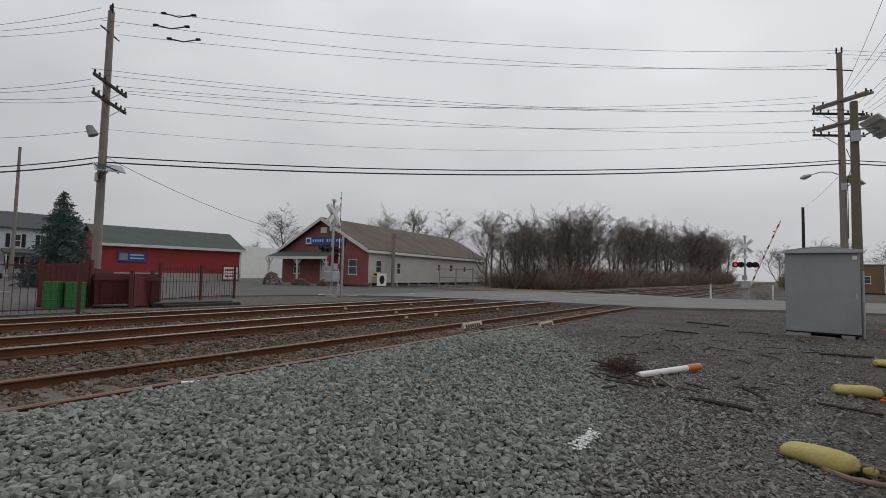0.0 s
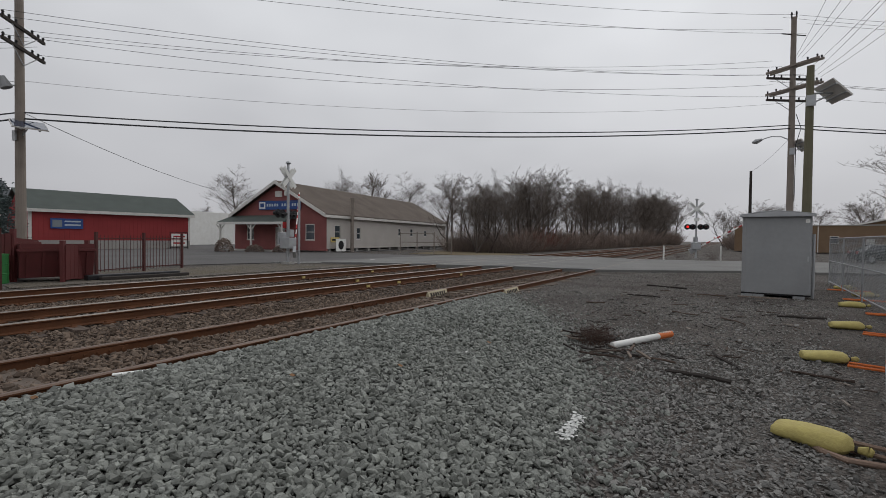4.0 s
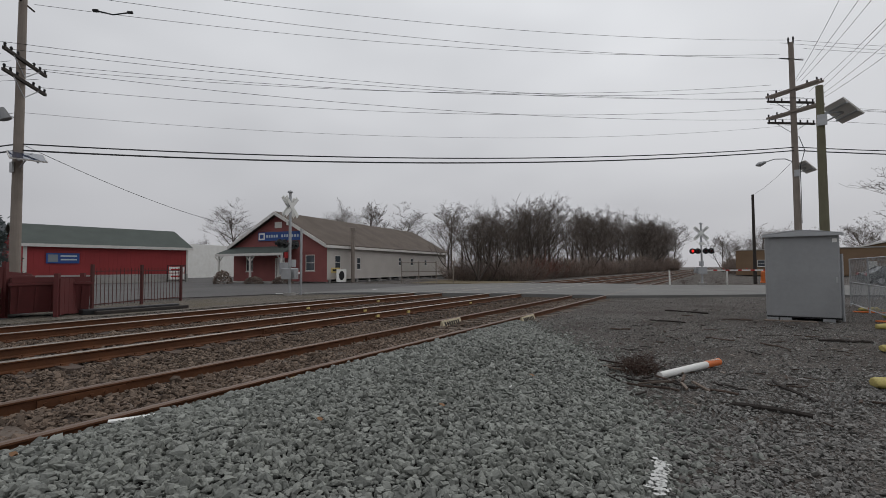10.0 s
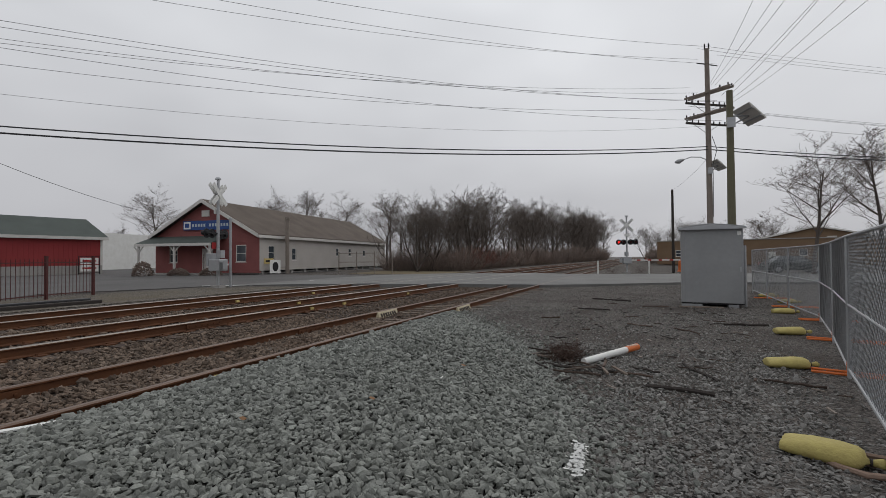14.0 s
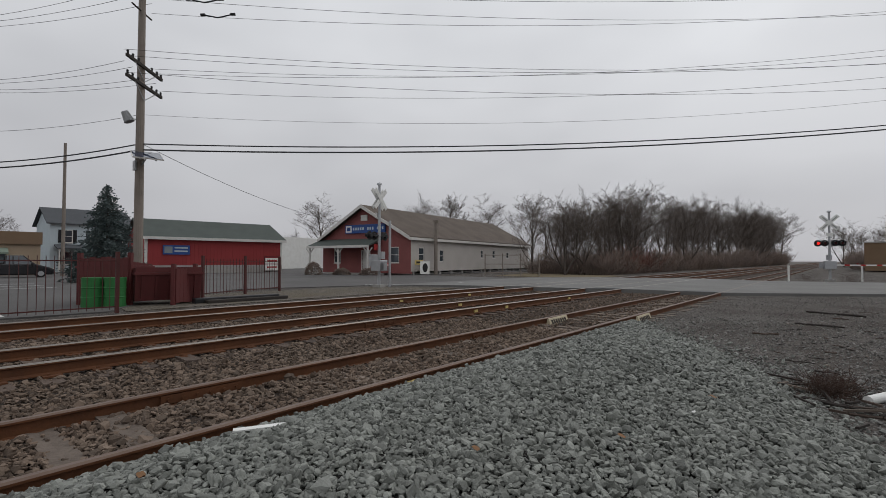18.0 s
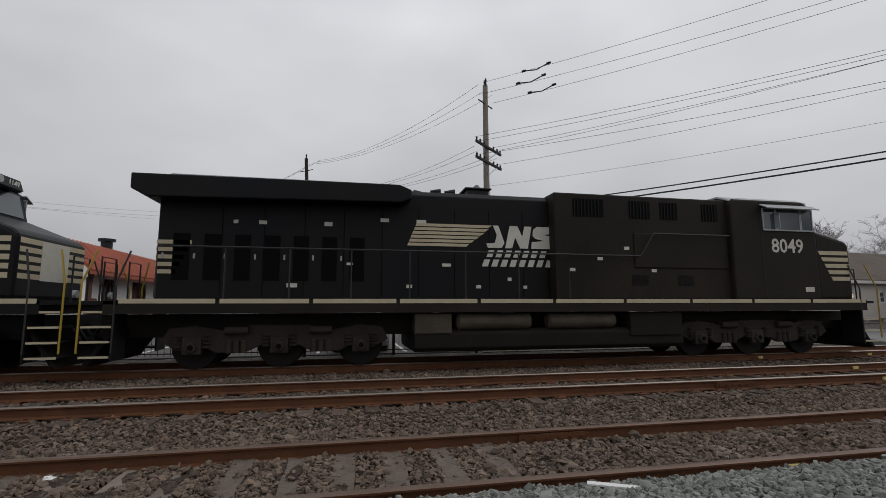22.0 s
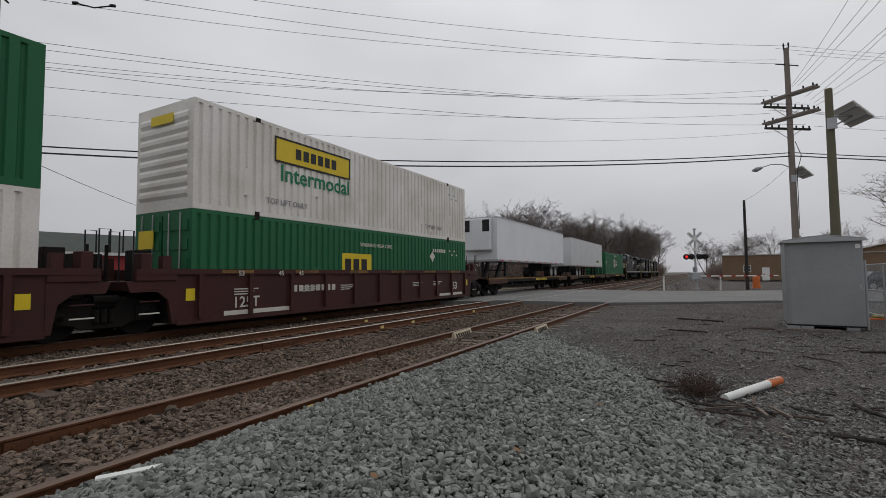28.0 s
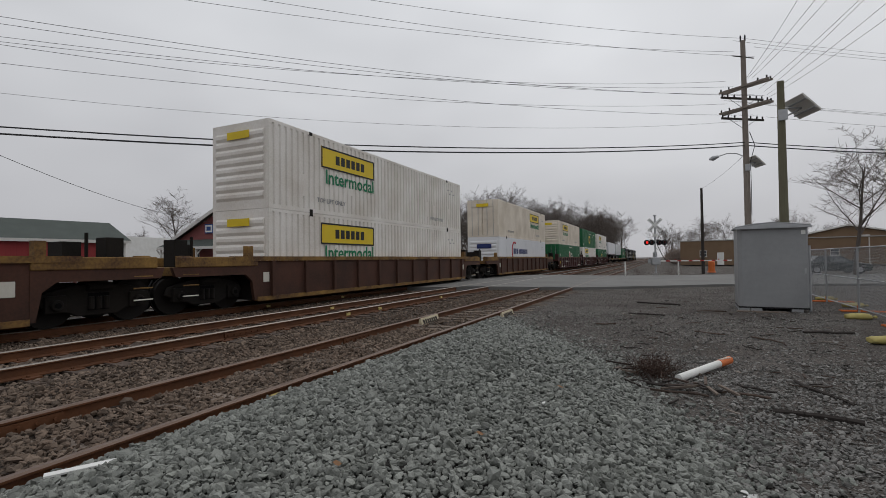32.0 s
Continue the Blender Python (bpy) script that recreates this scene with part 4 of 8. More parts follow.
# panels face east and up, their lower edge level
tilt_n = Vector((0.656, 0.234, 0.718))
edge_x = Vector((-0.336, 0.942, 0))
TILT = Matrix((edge_x, tilt_n.cross(edge_x), tilt_n)).transposed().to_4x4()
solar(POLES[7], (0.72, 0.45, 7.18), TILT, 1.2, 0.9)
solar(POLES[1], (0.5, 0.3, 7.4), TILT, 1.1, 0.85)
solar(POLES[0], (0.55, 0.1, 5.85), pose(0, 0, 0, 0, 22, -12), 1.25, 1.1)


def wire(a, b, sag, r=0.0085, n=22, mt=None, name="overhead_wire", label="thin dark overhead wire"):
    a, b = Vector(a), Vector(b)
    pts = []
    for i in range(n + 1):
        t = i / n
        p = a.lerp(b, t)
        p.z -= 4 * sag * t * (1 - t)
        pts.append(p)
    return solid(name, M().tube(pts, r, 5), mt or WIREM, label, "wire", "overhead wires")


def arm_pt(P, z, off, d, lean=(0, 0)):
    return (P[0] + off * math.cos(radians(d)) + lean[0], P[1] + off * math.sin(radians(d)) + lean[1], z)


ad_l, ad_r = AD - 80, AD
OVERHEAD = ((0.01, 12.46, 6.4, 12.76), (0.17, 12.54, 8.62, 12.71), (0.39, 12.51, 9.63, 12.64), (0.75, 11.79, 10.79, 12.25), (1.0, 11.57, 9.97, 12.12), (1.15, 11.37, 12.1, 11.94), (1.27, 11.2, 13.71, 11.8))
for off, zl, zr in ((0.0, 13.25, 15.1), (-0.75, 12.35, 14.2), (0.75, 12.25, 14.0)):
    wire(arm_pt(LP, zl, off, ad_l), arm_pt(RP, zr, off, ad_r), 0.75)
for off, zr in ((-1.25, 12.3), (-0.7, 12.0), (0.6, 11.6), (1.25, 11.55)):
    wire(arm_pt(LP, 9.85, off, ad_l), arm_pt(RP, zr, off * 1.1, ad_r), 0.75)
for off, zr in ((-1.2, 10.9), (0.9, 10.3)):
    wire(arm_pt(LP, 9.05, off, ad_l), arm_pt(RP, zr, off * 1.1, ad_r), 0.75)
wire(arm_pt(LP, 7.6, 0, 0), arm_pt(RP, 9.9, 0, 0), 0.9, 0.006)
for z, zz, r in ((6.35, 8.55, 0.028), (6.1, 8.35, 0.034)):
    wire((LP[0], LP[1], z), (RP[0], RP[1], zz), 0.62, r, name="cable", label="thick black overhead cable")
    wire((LP[0], LP[1], z), (P2[0], P2[1], z + 0.35), 0.7, r, name="cable", label="thick black overhead cable")
    wire((RP[0], RP[1], zz), (RP[0] + 35, RP[1] + 17, zz), 0.8, r, name="cable", label="thick black overhead cable")
for off in (-0.75, 0, 0.75):
    wire(arm_pt(LP, 12.8, off, ad_l), arm_pt(P2, 13.4, off, AD), 0.8)
    wire(arm_pt(P2, 13.4, off, AD), arm_pt(P3, 14.4, off, AD), 1.0)
for off in (-1.2, -0.6, 0.6, 1.2):
    wire(arm_pt(LP, 9.4, off, ad_l), arm_pt(P2, 11.0, off, AD), 0.8)
    wire(arm_pt(P2, 11.0, off, AD), arm_pt(P3, 9.0, off, AD), 1.0)
wire((LP[0], LP[1], 7.6), (P2[0], P2[1], 8.6), 0.8)
wire((P2[0], P2[1], 7.0), (-75, -12, 6.5), 1.0, 0.02)
wire((LP[0], LP[1], 6.4), (-34.0, 33.5, 5.2), 1.2, 0.012)
for k, z in ((-0.5, 9.85), (0.5, 9.85), (0.0, 9.2)):
    wire((P4[0] + k, P4[1], z), (P3[0], P3[1], 13.5 - k), 1.0)
    wire((P4[0] + k, P4[1], z), (-31 + k, -120, z), 1.0)
for off, z in ((-0.75, 14.9), (0, 15.1), (0.75, 14.6), (-1.5, 11.1), (-0.7, 11.1), (0.8, 11.1), (1.5, 10.2)):
    wire(arm_pt(RP, z, off, ad_r), (RP[0] + 40 + off, RP[1] + 26, z + 0.3), 0.8)
wire((RP[0], RP[1], 7.9), (4.75, 50.0, 7.8), 0.2, 0.008)
# the line that turns off over the lot
for off, z, ex, ez in OVERHEAD:
    wire((RP[0] + off, RP[1], z), (ex, -14.0, ez), 1.6)

# street lamp on the brown pole
sl = thing("street_lamp", "cobra-head street lamp on a curved arm", "street lamp", (RP[0], RP[1], 7.6))
part("arm", M().tube([(0, 0, 0), (-0.5, 0.25, 0.35), (-1.0, 0.5, 0.45), (-1.5, 0.75, 0.35)], 0.03), GALV, sl)
part("head", M().cyl((-1.45, 0.72, 0.36), (-1.75, 0.87, 0.28), 0.08, 0.16, n=10).cyl((-1.75, 0.87, 0.28), (-1.95, 0.97, 0.25), 0.16, 0.06, n=10), GALV, sl)
sl2 = thing("street_lamp", "cobra-head street lamp on the lot pole", "street lamp", (P2[0], P2[1], 8.2))
part("arm", M().tube([(0, 0, 0), (0.8, 0.8, 0.5), (1.8, 1.8, 0.65)], 0.03), GALV, sl2)
part("head", M().cyl((1.7, 1.7, 0.65), (2.2, 2.2, 0.6), 0.1, 0.13, n=10), GALV, sl2)
fl = thing("flood_light", "grey flood light clamped to the pole", "flood light", (LP[0], LP[1], 7.35))
part("arm", M().cyl((0, 0, 0), (-0.25, -0.5, 0.1), 0.025, n=6), GALV, fl)
part("housing", M().cyl((-0.25, -0.5, 0.3), (-0.15, -0.35, -0.1), 0.14, 0.2, n=12), GREYPAINT, fl)

# line splices near the left pole
for off, zl in ((0.0, 13.15), (-0.75, 12.25), (0.75, 12.15)):
    a = Vector(arm_pt(LP, zl, off, ad_l))
    b = Vector(arm_pt(RP, 14.4, off, ad_r))
    d = (b - a).normalized()
    p, q = a + d * 2.2, a + d * 3.5
    mid = (p + q) / 2 + Vector((0, 0, -0.14))
    solid("line_switch", M().tube([p, mid, q], 0.03, 6).cyl(p - d * 0.1, p + d * 0.1, 0.06, n=8).cyl(q - d * 0.1, q + d * 0.1, 0.06, n=8), BLACK, "dark line cutout hanging in a wire", "line switch", "line switches")


# ---- railway equipment box ----
def equipment_box():
    b = thing("equipment_box", "grey steel equipment cabinet on low skids", "cabinet", (3.39, 16.75, -0.15), -3)
    w, d, h = 1.7, 1.5, 2.44
    part("body", M().prism([(0, 0.1), (0.1, 0), (w - 0.04, 0), (w, 0.04), (w, d), (0, d)], 0.12, h, "z"), GREYPAINT, b, bevel=0.015)
    part("roof", M().prism([(-0.06, h), (w + 0.06, h), (w + 0.06, h + 0.05), (w * 0.75, h + 0.12), (w * 0.5, h + 0.16), (w * 0.25, h + 0.13), (-0.06, h + 0.05)], -0.08, d + 0.06), GREYPAINT, b, "shallow domed lid", bevel=0.01)
    part("roof_lip", M().prism([(-0.08, h - 0.03), (w + 0.08, h - 0.03), (w + 0.08, h + 0.02), (w * 0.5, h + 0.13), (-0.08, h + 0.02)], -0.1, -0.082), GALV, b)
    for x in (0.42, w - 0.3):
        part("panel_seam", M().box(x, -0.003, 0.16, x + 0.02, 0.0, h - 0.04), GREYPAINT, b)
    part("base_plate", M().box(0.0, 0.02, 0.08, w, d, 0.119), BLACK, b)
    for x, z in ((0.0, 0.08), (0.3, 0.08), (w - 0.42, 0.08)):
        part("skid", M().box(x, 0.02, -0.02, x + 0.28, d - 0.02, z), GREYPAINT, b)
    part("label_plate", M().box(w - 0.16, -0.006, h - 0.22, w - 0.06, 0.0, h - 0.11), WHITE, b)
    part("latch", M().box(w - 0.1, -0.02, 1.1, w - 0.06, 0.0, 1.25), GALV, b)
    part("conduit", M().cyl((w + 0.06, 0.3, 0.0), (w + 0.06, 0.3, 1.9), 0.04, n=8), GALV, b)
    solid("plank", M().box(3.3, 16.3, -0.16, 4.5, 16.5, -0.12), TIEPALE, "grey weathered plank lying on gravel", "plank")


equipment_box()


# ---- level crossing signals ----
def crossing_signal(at, rz, arm=True, h=5.0, lit=0):
    s = thing("crossing_signal", "level crossing mast with crossbuck and red lamps", "crossing signal", at, rz)
    part("mast", M().cyl((0, 0, 0), (0, 0, h), 0.085, 0.07, n=12), GALV, s)
    part("base", M().box(-0.25, -0.25, -0.1, 0.25, 0.25, 0.12), CONC, s)
    # crossbuck faces -y
    for i, a in enumerate((45, -45)):
        mm = Matrix.Translation((0, -0.09 - 0.022 * i, h - 0.75)) @ Matrix.Rotation(radians(a), 4, "Y")
        bd = part("crossbuck_board", M().box(-0.72, -0.01, -0.115, 0.72, 0.01, 0.115, mm), WHITE, s)
        part("letter_bar", M().box(-0.6, -0.013, -0.035, -0.18, -0.0101, 0.035, mm).box(0.18, -0.013, -0.035, 0.6, -0.0101, 0.035, mm), GREYPAINT, bd)
        mb = Matrix.Translation((0, 0.09 + 0.022 * i, h - 0.75)) @ Matrix.Rotation(radians(a), 4, "Y")
        part("crossbuck_board", M().box(-0.72, -0.01, -0.115, 0.72, 0.01, 0.115, mb), WHITE, s)
    part("count_sign", M().box(-0.2, -0.1, h - 1.75, 0.2, -0.08, h - 1.5), WHITE, s)
    x_arm = part("lamp_arm", M().cyl((-0.75, 0, 2.75), (0.75, 0, 2.75), 0.035, n=8), BLACK, s)
    for i, x in enumerate((-0.7, -0.3, 0.3, 0.7)):
        hd = part("lamp_head", M().cyl((x, -0.10, 2.75), (x, -0.13, 2.75), 0.24, n=18).cyl((x, 0.02, 2.75), (x, -0.10, 2.75), 0.11, 0.13, n=14), BLACK, s)
        part("lens", M().cyl((x, -0.131, 2.75), (x, -0.145, 2.75), 0.105, n=16), LENSRED if (i + lit) % 2 == 0 and i < 2 else LENSDARK, hd)
        part("hood", M().cyl((x, -0.14, 2.79), (x, -0.36, 2.77), 0.125, 0.11, n=12, caps=False), BLACK, hd)
    part("gate_mechanism", M().box(-0.34, -0.3, 0.85, 0.34, 0.32, 1.45), GALV, s, bevel=0.03)
    part("junction_box", M().box(-0.16, 0.08, 1.5, 0.16, 0.28, 1.9), GALV, s)
    part("bell", M().lathe([(0.02, 0), (0.15, 0.02), (0.13, 0.1), (0.03, 0.16)], (0, 0, h), 12), GALV, s)
    return s


sig_r = crossing_signal((0.8, 44.6, -0.03), 14, h=5.0)
sig_l = crossing_signal((-17.7, 17.4, 0.0), -78, h=5.5)
part("warning_sign", M().box(-0.2, -0.14, 1.98, 0.28, -0.12, 2.3), REDM, sig_l, "small red warning sign")
part("signal_post", M().cyl((-0.5, 0.35, 0), (-0.5, 0.35, 3.6), 0.07, n=10), GALV, sig_l)
part("relay_box", M().box(-0.3, -0.42, 1.1, 0.35, -0.31, 1.75), GALV, sig_l, bevel=0.02)


# ---- the train ----
SPEED = 22.0


def nose_y(t):
    """The train's nose: it comes in a little slower than it leaves."""
    k = max(0.0, 21.0 - t)
    return 6.9 + SPEED * (t - 21.6) + (1.8 * k * k if k < 0.8 else 1.152 + 2.88 * (k - 0.8))


TRAIN = []
LOCO = mat("dull_black_loco_paint", (0.0076, 0.0083, 0.0102), 0.45, alt=(0.0125, 0.0112, 0.0105), scale=0.6, amount=0.8, fine=20, bump=0.03, spec=0.13)
RAILDARK = mat("dull_handrail", (0.03, 0.029, 0.028), 0.5, scale=3, bump=0.02)
TRUCKM = mat("dusty_truck_frame", (0.022, 0.0175, 0.014), 0.85, alt=(0.045, 0.035, 0.027), scale=1.4, amount=0.8, fine=20, bump=0.2)
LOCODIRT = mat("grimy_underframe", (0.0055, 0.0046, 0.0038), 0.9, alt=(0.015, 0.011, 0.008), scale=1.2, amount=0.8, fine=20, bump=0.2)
LOCOGRIME = mat("dusty_black_loco_paint", (0.0115, 0.0102, 0.0088), 0.6, alt=(0.026, 0.0205, 0.015), scale=0.45, amount=0.9, fine=18, bump=0.03, spec=0.13)
LOCOTAN = mat("dusty_reservoir_paint", (0.085, 0.07, 0.052), 0.85, alt=(0.035, 0.028, 0.02), scale=1.5, amount=0.8, fine=20, bump=0.1)
DEEP = mat("dark_screen", (0.003, 0.003, 0.0035), 0.8, scale=4, bump=0.1, spec=0.1)
CREAMP = mat("cream_stripe_paint", (0.50, 0.44, 0.31), 0.6, alt=(0.34, 0.27, 0.17), scale=2, fine=20, bump=0.02)
LETTER = mat("pale_lettering", (0.60, 0.58, 0.52), 0.6, alt=(0.4, 0.37, 0.3), scale=3, bump=0)
YRAIL = mat("yellow_handrail", (0.36, 0.25, 0.035), 0.6, scale=3, bump=0.02)
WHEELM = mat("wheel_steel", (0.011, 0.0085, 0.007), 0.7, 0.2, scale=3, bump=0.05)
HEADL = mat("headlight", (1.0, 0.74, 0.36), 0.3, emit=1.7, bump=0)
# silver for frames, visors and fittings; on roof tops it paints sky light
SILVER = mat("dull_silver_and_skylit_roof", (0.36, 0.37, 0.38), 0.6, 0.2, alt=(0.25, 0.25, 0.25), scale=2, bump=0.05)
CABGLASS = glass_mat("cab_glass", (0.05, 0.07, 0.08))


def wheelset(m, y, r=0.5):
    for sx in (-1, 1):
        x = sx * 0.755
        m.cyl((x - 0.07, y, r), (x + 0.07, y, r), r, n=22)
        m.cyl((x - sx * 0.09, y, r), (x - sx * 0.055, y, r), r + 0.035, n=22)
    m.cyl((-0.7, y, r), (0.7, y, r), 0.09, n=8)


def truck(parent, yc, axles, fr_len, mt):
    """A bogie: cast side frames that dip between the axles, journal boxes, springs and wheelsets."""
    h = fr_len / 2
    big = len(axles) > 2
    if big:
        prof = [(-h, 0.62), (-h + 0.15, 0.92), (-h + 0.7, 0.98), (-1.2, 0.86), (-0.6, 0.98), (0.6, 0.98), (1.2, 0.86), (h - 0.7, 0.98), (h - 0.15, 0.92), (h, 0.62), (h - 0.35, 0.42), (h - 0.95, 0.46), (1.35, 0.36), (0.75, 0.36), (0.4, 0.52), (-0.4, 0.52), (-0.75, 0.36), (-1.35, 0.36), (-h + 0.95, 0.46), (-h + 0.35, 0.42)]
    else:
        prof = [(-h, 0.52), (-h + 0.1, 0.74), (-0.5, 0.9), (0.5, 0.9), (h - 0.1, 0.74), (h, 0.52), (h - 0.3, 0.4), (0.55, 0.3), (0.42, 0.22), (-0.42, 0.22), (-0.55, 0.3), (-h + 0.3, 0.4)]
    t = part("truck", M().box(-0.9, yc - 0.25, 0.4, 0.9, yc + 0.25, 0.85), mt, parent, bevel=0.03)
    for sx in (-1, 1):
        a, b = sorted((sx * 0.94, sx * 1.08))
        part("side_frame", M().prism([(yc + p, q) for p, q in prof], a, b, "x"), mt, t, bevel=0.025)
        if not big:
            part("bolster_pocket", M().box(sx * 1.085 - 0.01, yc - 0.22, 0.34, sx * 1.085 + 0.01, yc + 0.22, 0.72), DEEP, t)
    for a in axles:
        w = M()
        wheelset(w, yc + a)
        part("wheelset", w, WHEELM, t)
        for sx in (-1, 1):
            part("axle_box", M().box(min(sx * 1.0, sx * 1.15), yc + a - 0.2, 0.34, max(sx * 1.0, sx * 1.15), yc + a + 0.2, 0.70).cyl((sx * 1.14, yc + a, 0.5), (sx * 1.22, yc + a, 0.5), 0.13, 0.11, n=14), mt, t, bevel=0.02)
            part("bearing_cap", M().cyl((sx * 1.22, yc + a, 0.5), (sx * 1.235, yc + a, 0.5), 0.06, n=10), DEEP, t)
            if big:
                for k in (-0.3, 0.3):
                    sp = M()
                    for j in range(4):
                        sp.cyl((sx * 1.1, yc + a + k, 0.5 + j * 0.08), (sx * 1.1, yc + a + k, 0.54 + j * 0.08), 0.085, n=10)
                    part("spring", sp, mt, t)
    for a, b in zip(axles, axles[1:]):
        mid = yc + (a + b) / 2
        for sx in (-1, 1):
            for k in (-0.16, 0.0, 0.16):
                part("spring", M().cyl((sx * 1.1, mid + k, 0.36), (sx * 1.1, mid + k, 0.64), 0.065, n=10), mt, t)
            part("brake_cylinder", M().cyl((sx * 1.12, mid - 0.25, 0.86), (sx * 1.12, mid + 0.25, 0.86), 0.09, n=12), mt, t)
    return t


def coupler(parent, y, s, mt, z=0.88):
    part("coupler", M().box(-0.09, min(y, y + s * 0.55), z - 0.1, 0.09, max(y, y + s * 0.55), z + 0.1).box(-0.16, min(y + s * 0.45, y + s * 0.75), z - 0.15, 0.12, max(y + s * 0.45, y + s * 0.75), z + 0.15), mt, parent, bevel=0.02)
    part("air_hose", M().tube([(0.3, y, 0.9), (0.32, y + s * 0.25, 0.5), (0.28, y + s * 0.5, 0.45)], 0.025), BLACK, parent)


def stripes(parent, face, x, y0, y1, z0, n, th, gap, cut, mt):
    """Slanting speed stripes on the side at x, sloping at both ends."""
    for i in range(n):
        z = z0 + i * (th + gap)
        k = cut * i
        m = M()
        for sx in (-1, 1):
            e = sx * x
            m.prism([(y0 + k, z), (y1 + k, z), (y1 + k + cut, z + th), (y0 + k + cut, z + th)], min(e, e + sx * 0.008), max(e, e + sx * 0.008), "x")
        part("stripe", m, mt, parent)


def loco(name, label, L_, number, style, flip=False):
    """Six-axle diesel. Local y: nose at 0, tail at -L; flip runs it tail first."""
    t = thing(name, label, "locomotive")
    g = -1 if flip else 1
    o = -L_ if flip else 0.0

    def yy(y):
        return o + g * y

    def B(m, x0, y0, z0, x1, y1, z1):
        a, b = yy(y0), yy(y1)
        return m.box(min(x0, x1), min(a, b), min(z0, z1), max(x0, x1), max(a, b), max(z0, z1))

    def PX(m, pts, x0, x1):
        """Side profile (y, z) drawn across x."""
        q = [(yy(a), b) for a, b in pts]
        return m.prism(q if g > 0 else q[::-1], x0, x1, "x")

    ge = style == "ge"
    paint = LOCOGRIME if number == "8049" else LOCO
    cab0, cab1 = (-2.1, -5.0) if ge else (-2.6, -4.85)
    nose0 = -0.8 if ge else -1.15
    hw = 0.95
    top = 4.36 if ge else 4.06
    cabn = -10.3 if ge else -8.95
    tail = -L_ + 1.35
    # underframe and walkway
    fr = part("frame", B(B(M(), -1.5, -L_ + 0.6, 1.25, 1.5, -0.55, 1.55), -0.6, -L_ + 0.2, 0.7, 0.6, -0.3, 1.22), paint, t)
    step = (L_ - 1.4) / 10
    for sx in (-1, 1):
        for i in range(10):
            a = -0.6 - i * step
            part("sill_stripe", B(M(), sx * 1.496, a - step + 0.09, 1.47, sx * 1.508, a, 1.57), CREAMP if not flip else LETTER, fr)
    # fuel tank, air reservoirs and boxes
    ty0, ty1 = (-6.7, -14.0) if ge else (-7.1, -14.7)
    ya, yb = min(yy(ty0), yy(ty1)), max(yy(ty0), yy(ty1))
    if ge and not flip:
        tank = [(-1.2, 0.84), (-1.38, 0.74), (-1.38, 0.4), (-1.25, 0.3), (1.25, 0.3), (1.38, 0.4), (1.38, 0.74), (1.2, 0.84)]
        for sx in (-1, 1):
            for a, b in ((-12.95, -11.0), (-10.57, -8.65)):
                part("air_reservoir", M().cyl((sx * 1.2, yy(a) + 0.06 * g, 1.02), (sx * 1.2, yy(b) - 0.06 * g, 1.02), 0.205, n=20).cyl((sx * 1.2, yy(a), 1.02), (sx * 1.2, yy(a) + 0.06 * g, 1.02), 0.13, 0.205, n=20).cyl((sx * 1.2, yy(b) - 0.06 * g, 1.02), (sx * 1.2, yy(b), 1.02), 0.205, 0.13, n=20), LOCOTAN, t, smooth=False)
            part("equipment_box", B(M(), sx * 0.95, -14.0, 0.74, sx * 1.4, -13.1, 1.22), LOCOTAN, t, bevel=0.02)
            part("equipment_box", B(M(), sx * 0.95, -8.3, 0.62, sx * 1.42, -6.75, 1.22), LOCODIRT, t, bevel=0.02)
    else:
        tank = [(-1.0, 1.0), (-1.40, 0.86), (-1.42, 0.46), (-1.0, 0.28), (1.0, 0.28), (1.42, 0.46), (1.40, 0.86), (1.0, 1.0)]
        for sx in (-1, 1):
            for a, b in ((ty0 - 0.1, ty0 - 3.1), (ty0 - 4.6, ty1 + 0.1)):
                part("air_reservoir", M().cyl((sx * 1.12, yy(a), 1.12), (sx * 1.12, yy(b), 1.12), 0.17, n=18), DEEP, t)
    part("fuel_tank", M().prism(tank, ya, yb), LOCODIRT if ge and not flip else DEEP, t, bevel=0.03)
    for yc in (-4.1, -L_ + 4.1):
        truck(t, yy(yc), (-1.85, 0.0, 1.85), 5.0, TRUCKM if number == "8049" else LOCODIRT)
    # short nose
    ntop = 3.2 if ge else 2.95
    nw = 1.36
    part("nose", PX(M(), [(nose0, 1.55), (cab0 + 0.02, 1.55), (cab0 + 0.02, 3.6), (nose0 - 0.15, ntop + 0.12), (nose0, ntop)], -nw, nw), paint, t, bevel=0.1)
    for i in range(5):
        z = 2.12 + i * 0.19 - (0.12 if not ge else 0)
        part("nose_stripe", B(M(), -nw + 0.12, nose0 + 0.003, z, nw - 0.12, nose0 + 0.009, z + 0.115), CREAMP, t)
        for sx in (-1, 1):
            b = (nose0 - 0.72 - i * 0.10) if ge else (nose0 - 0.75 - i * 0.14)
            x0 = sx * (nw - 0.002)
            part("nose_stripe", PX(M(), [(nose0 - 0.1, z), (b, z), (b - 0.06, z + 0.115), (nose0 - 0.1, z + 0.115)], min(x0, x0 + sx * 0.008), max(x0, x0 + sx * 0.008)), CREAMP, t)
    part("nose_emblem", M().box(-0.55, min(yy(nose0 + 0.004), yy(nose0 + 0.014)), 2.1 if ge else 1.98, 0.5, max(yy(nose0 + 0.004), yy(nose0 + 0.014)), 2.98 if ge else 2.86), LETTER, t, "pale emblem panel")
    # cab
    zr = 4.42
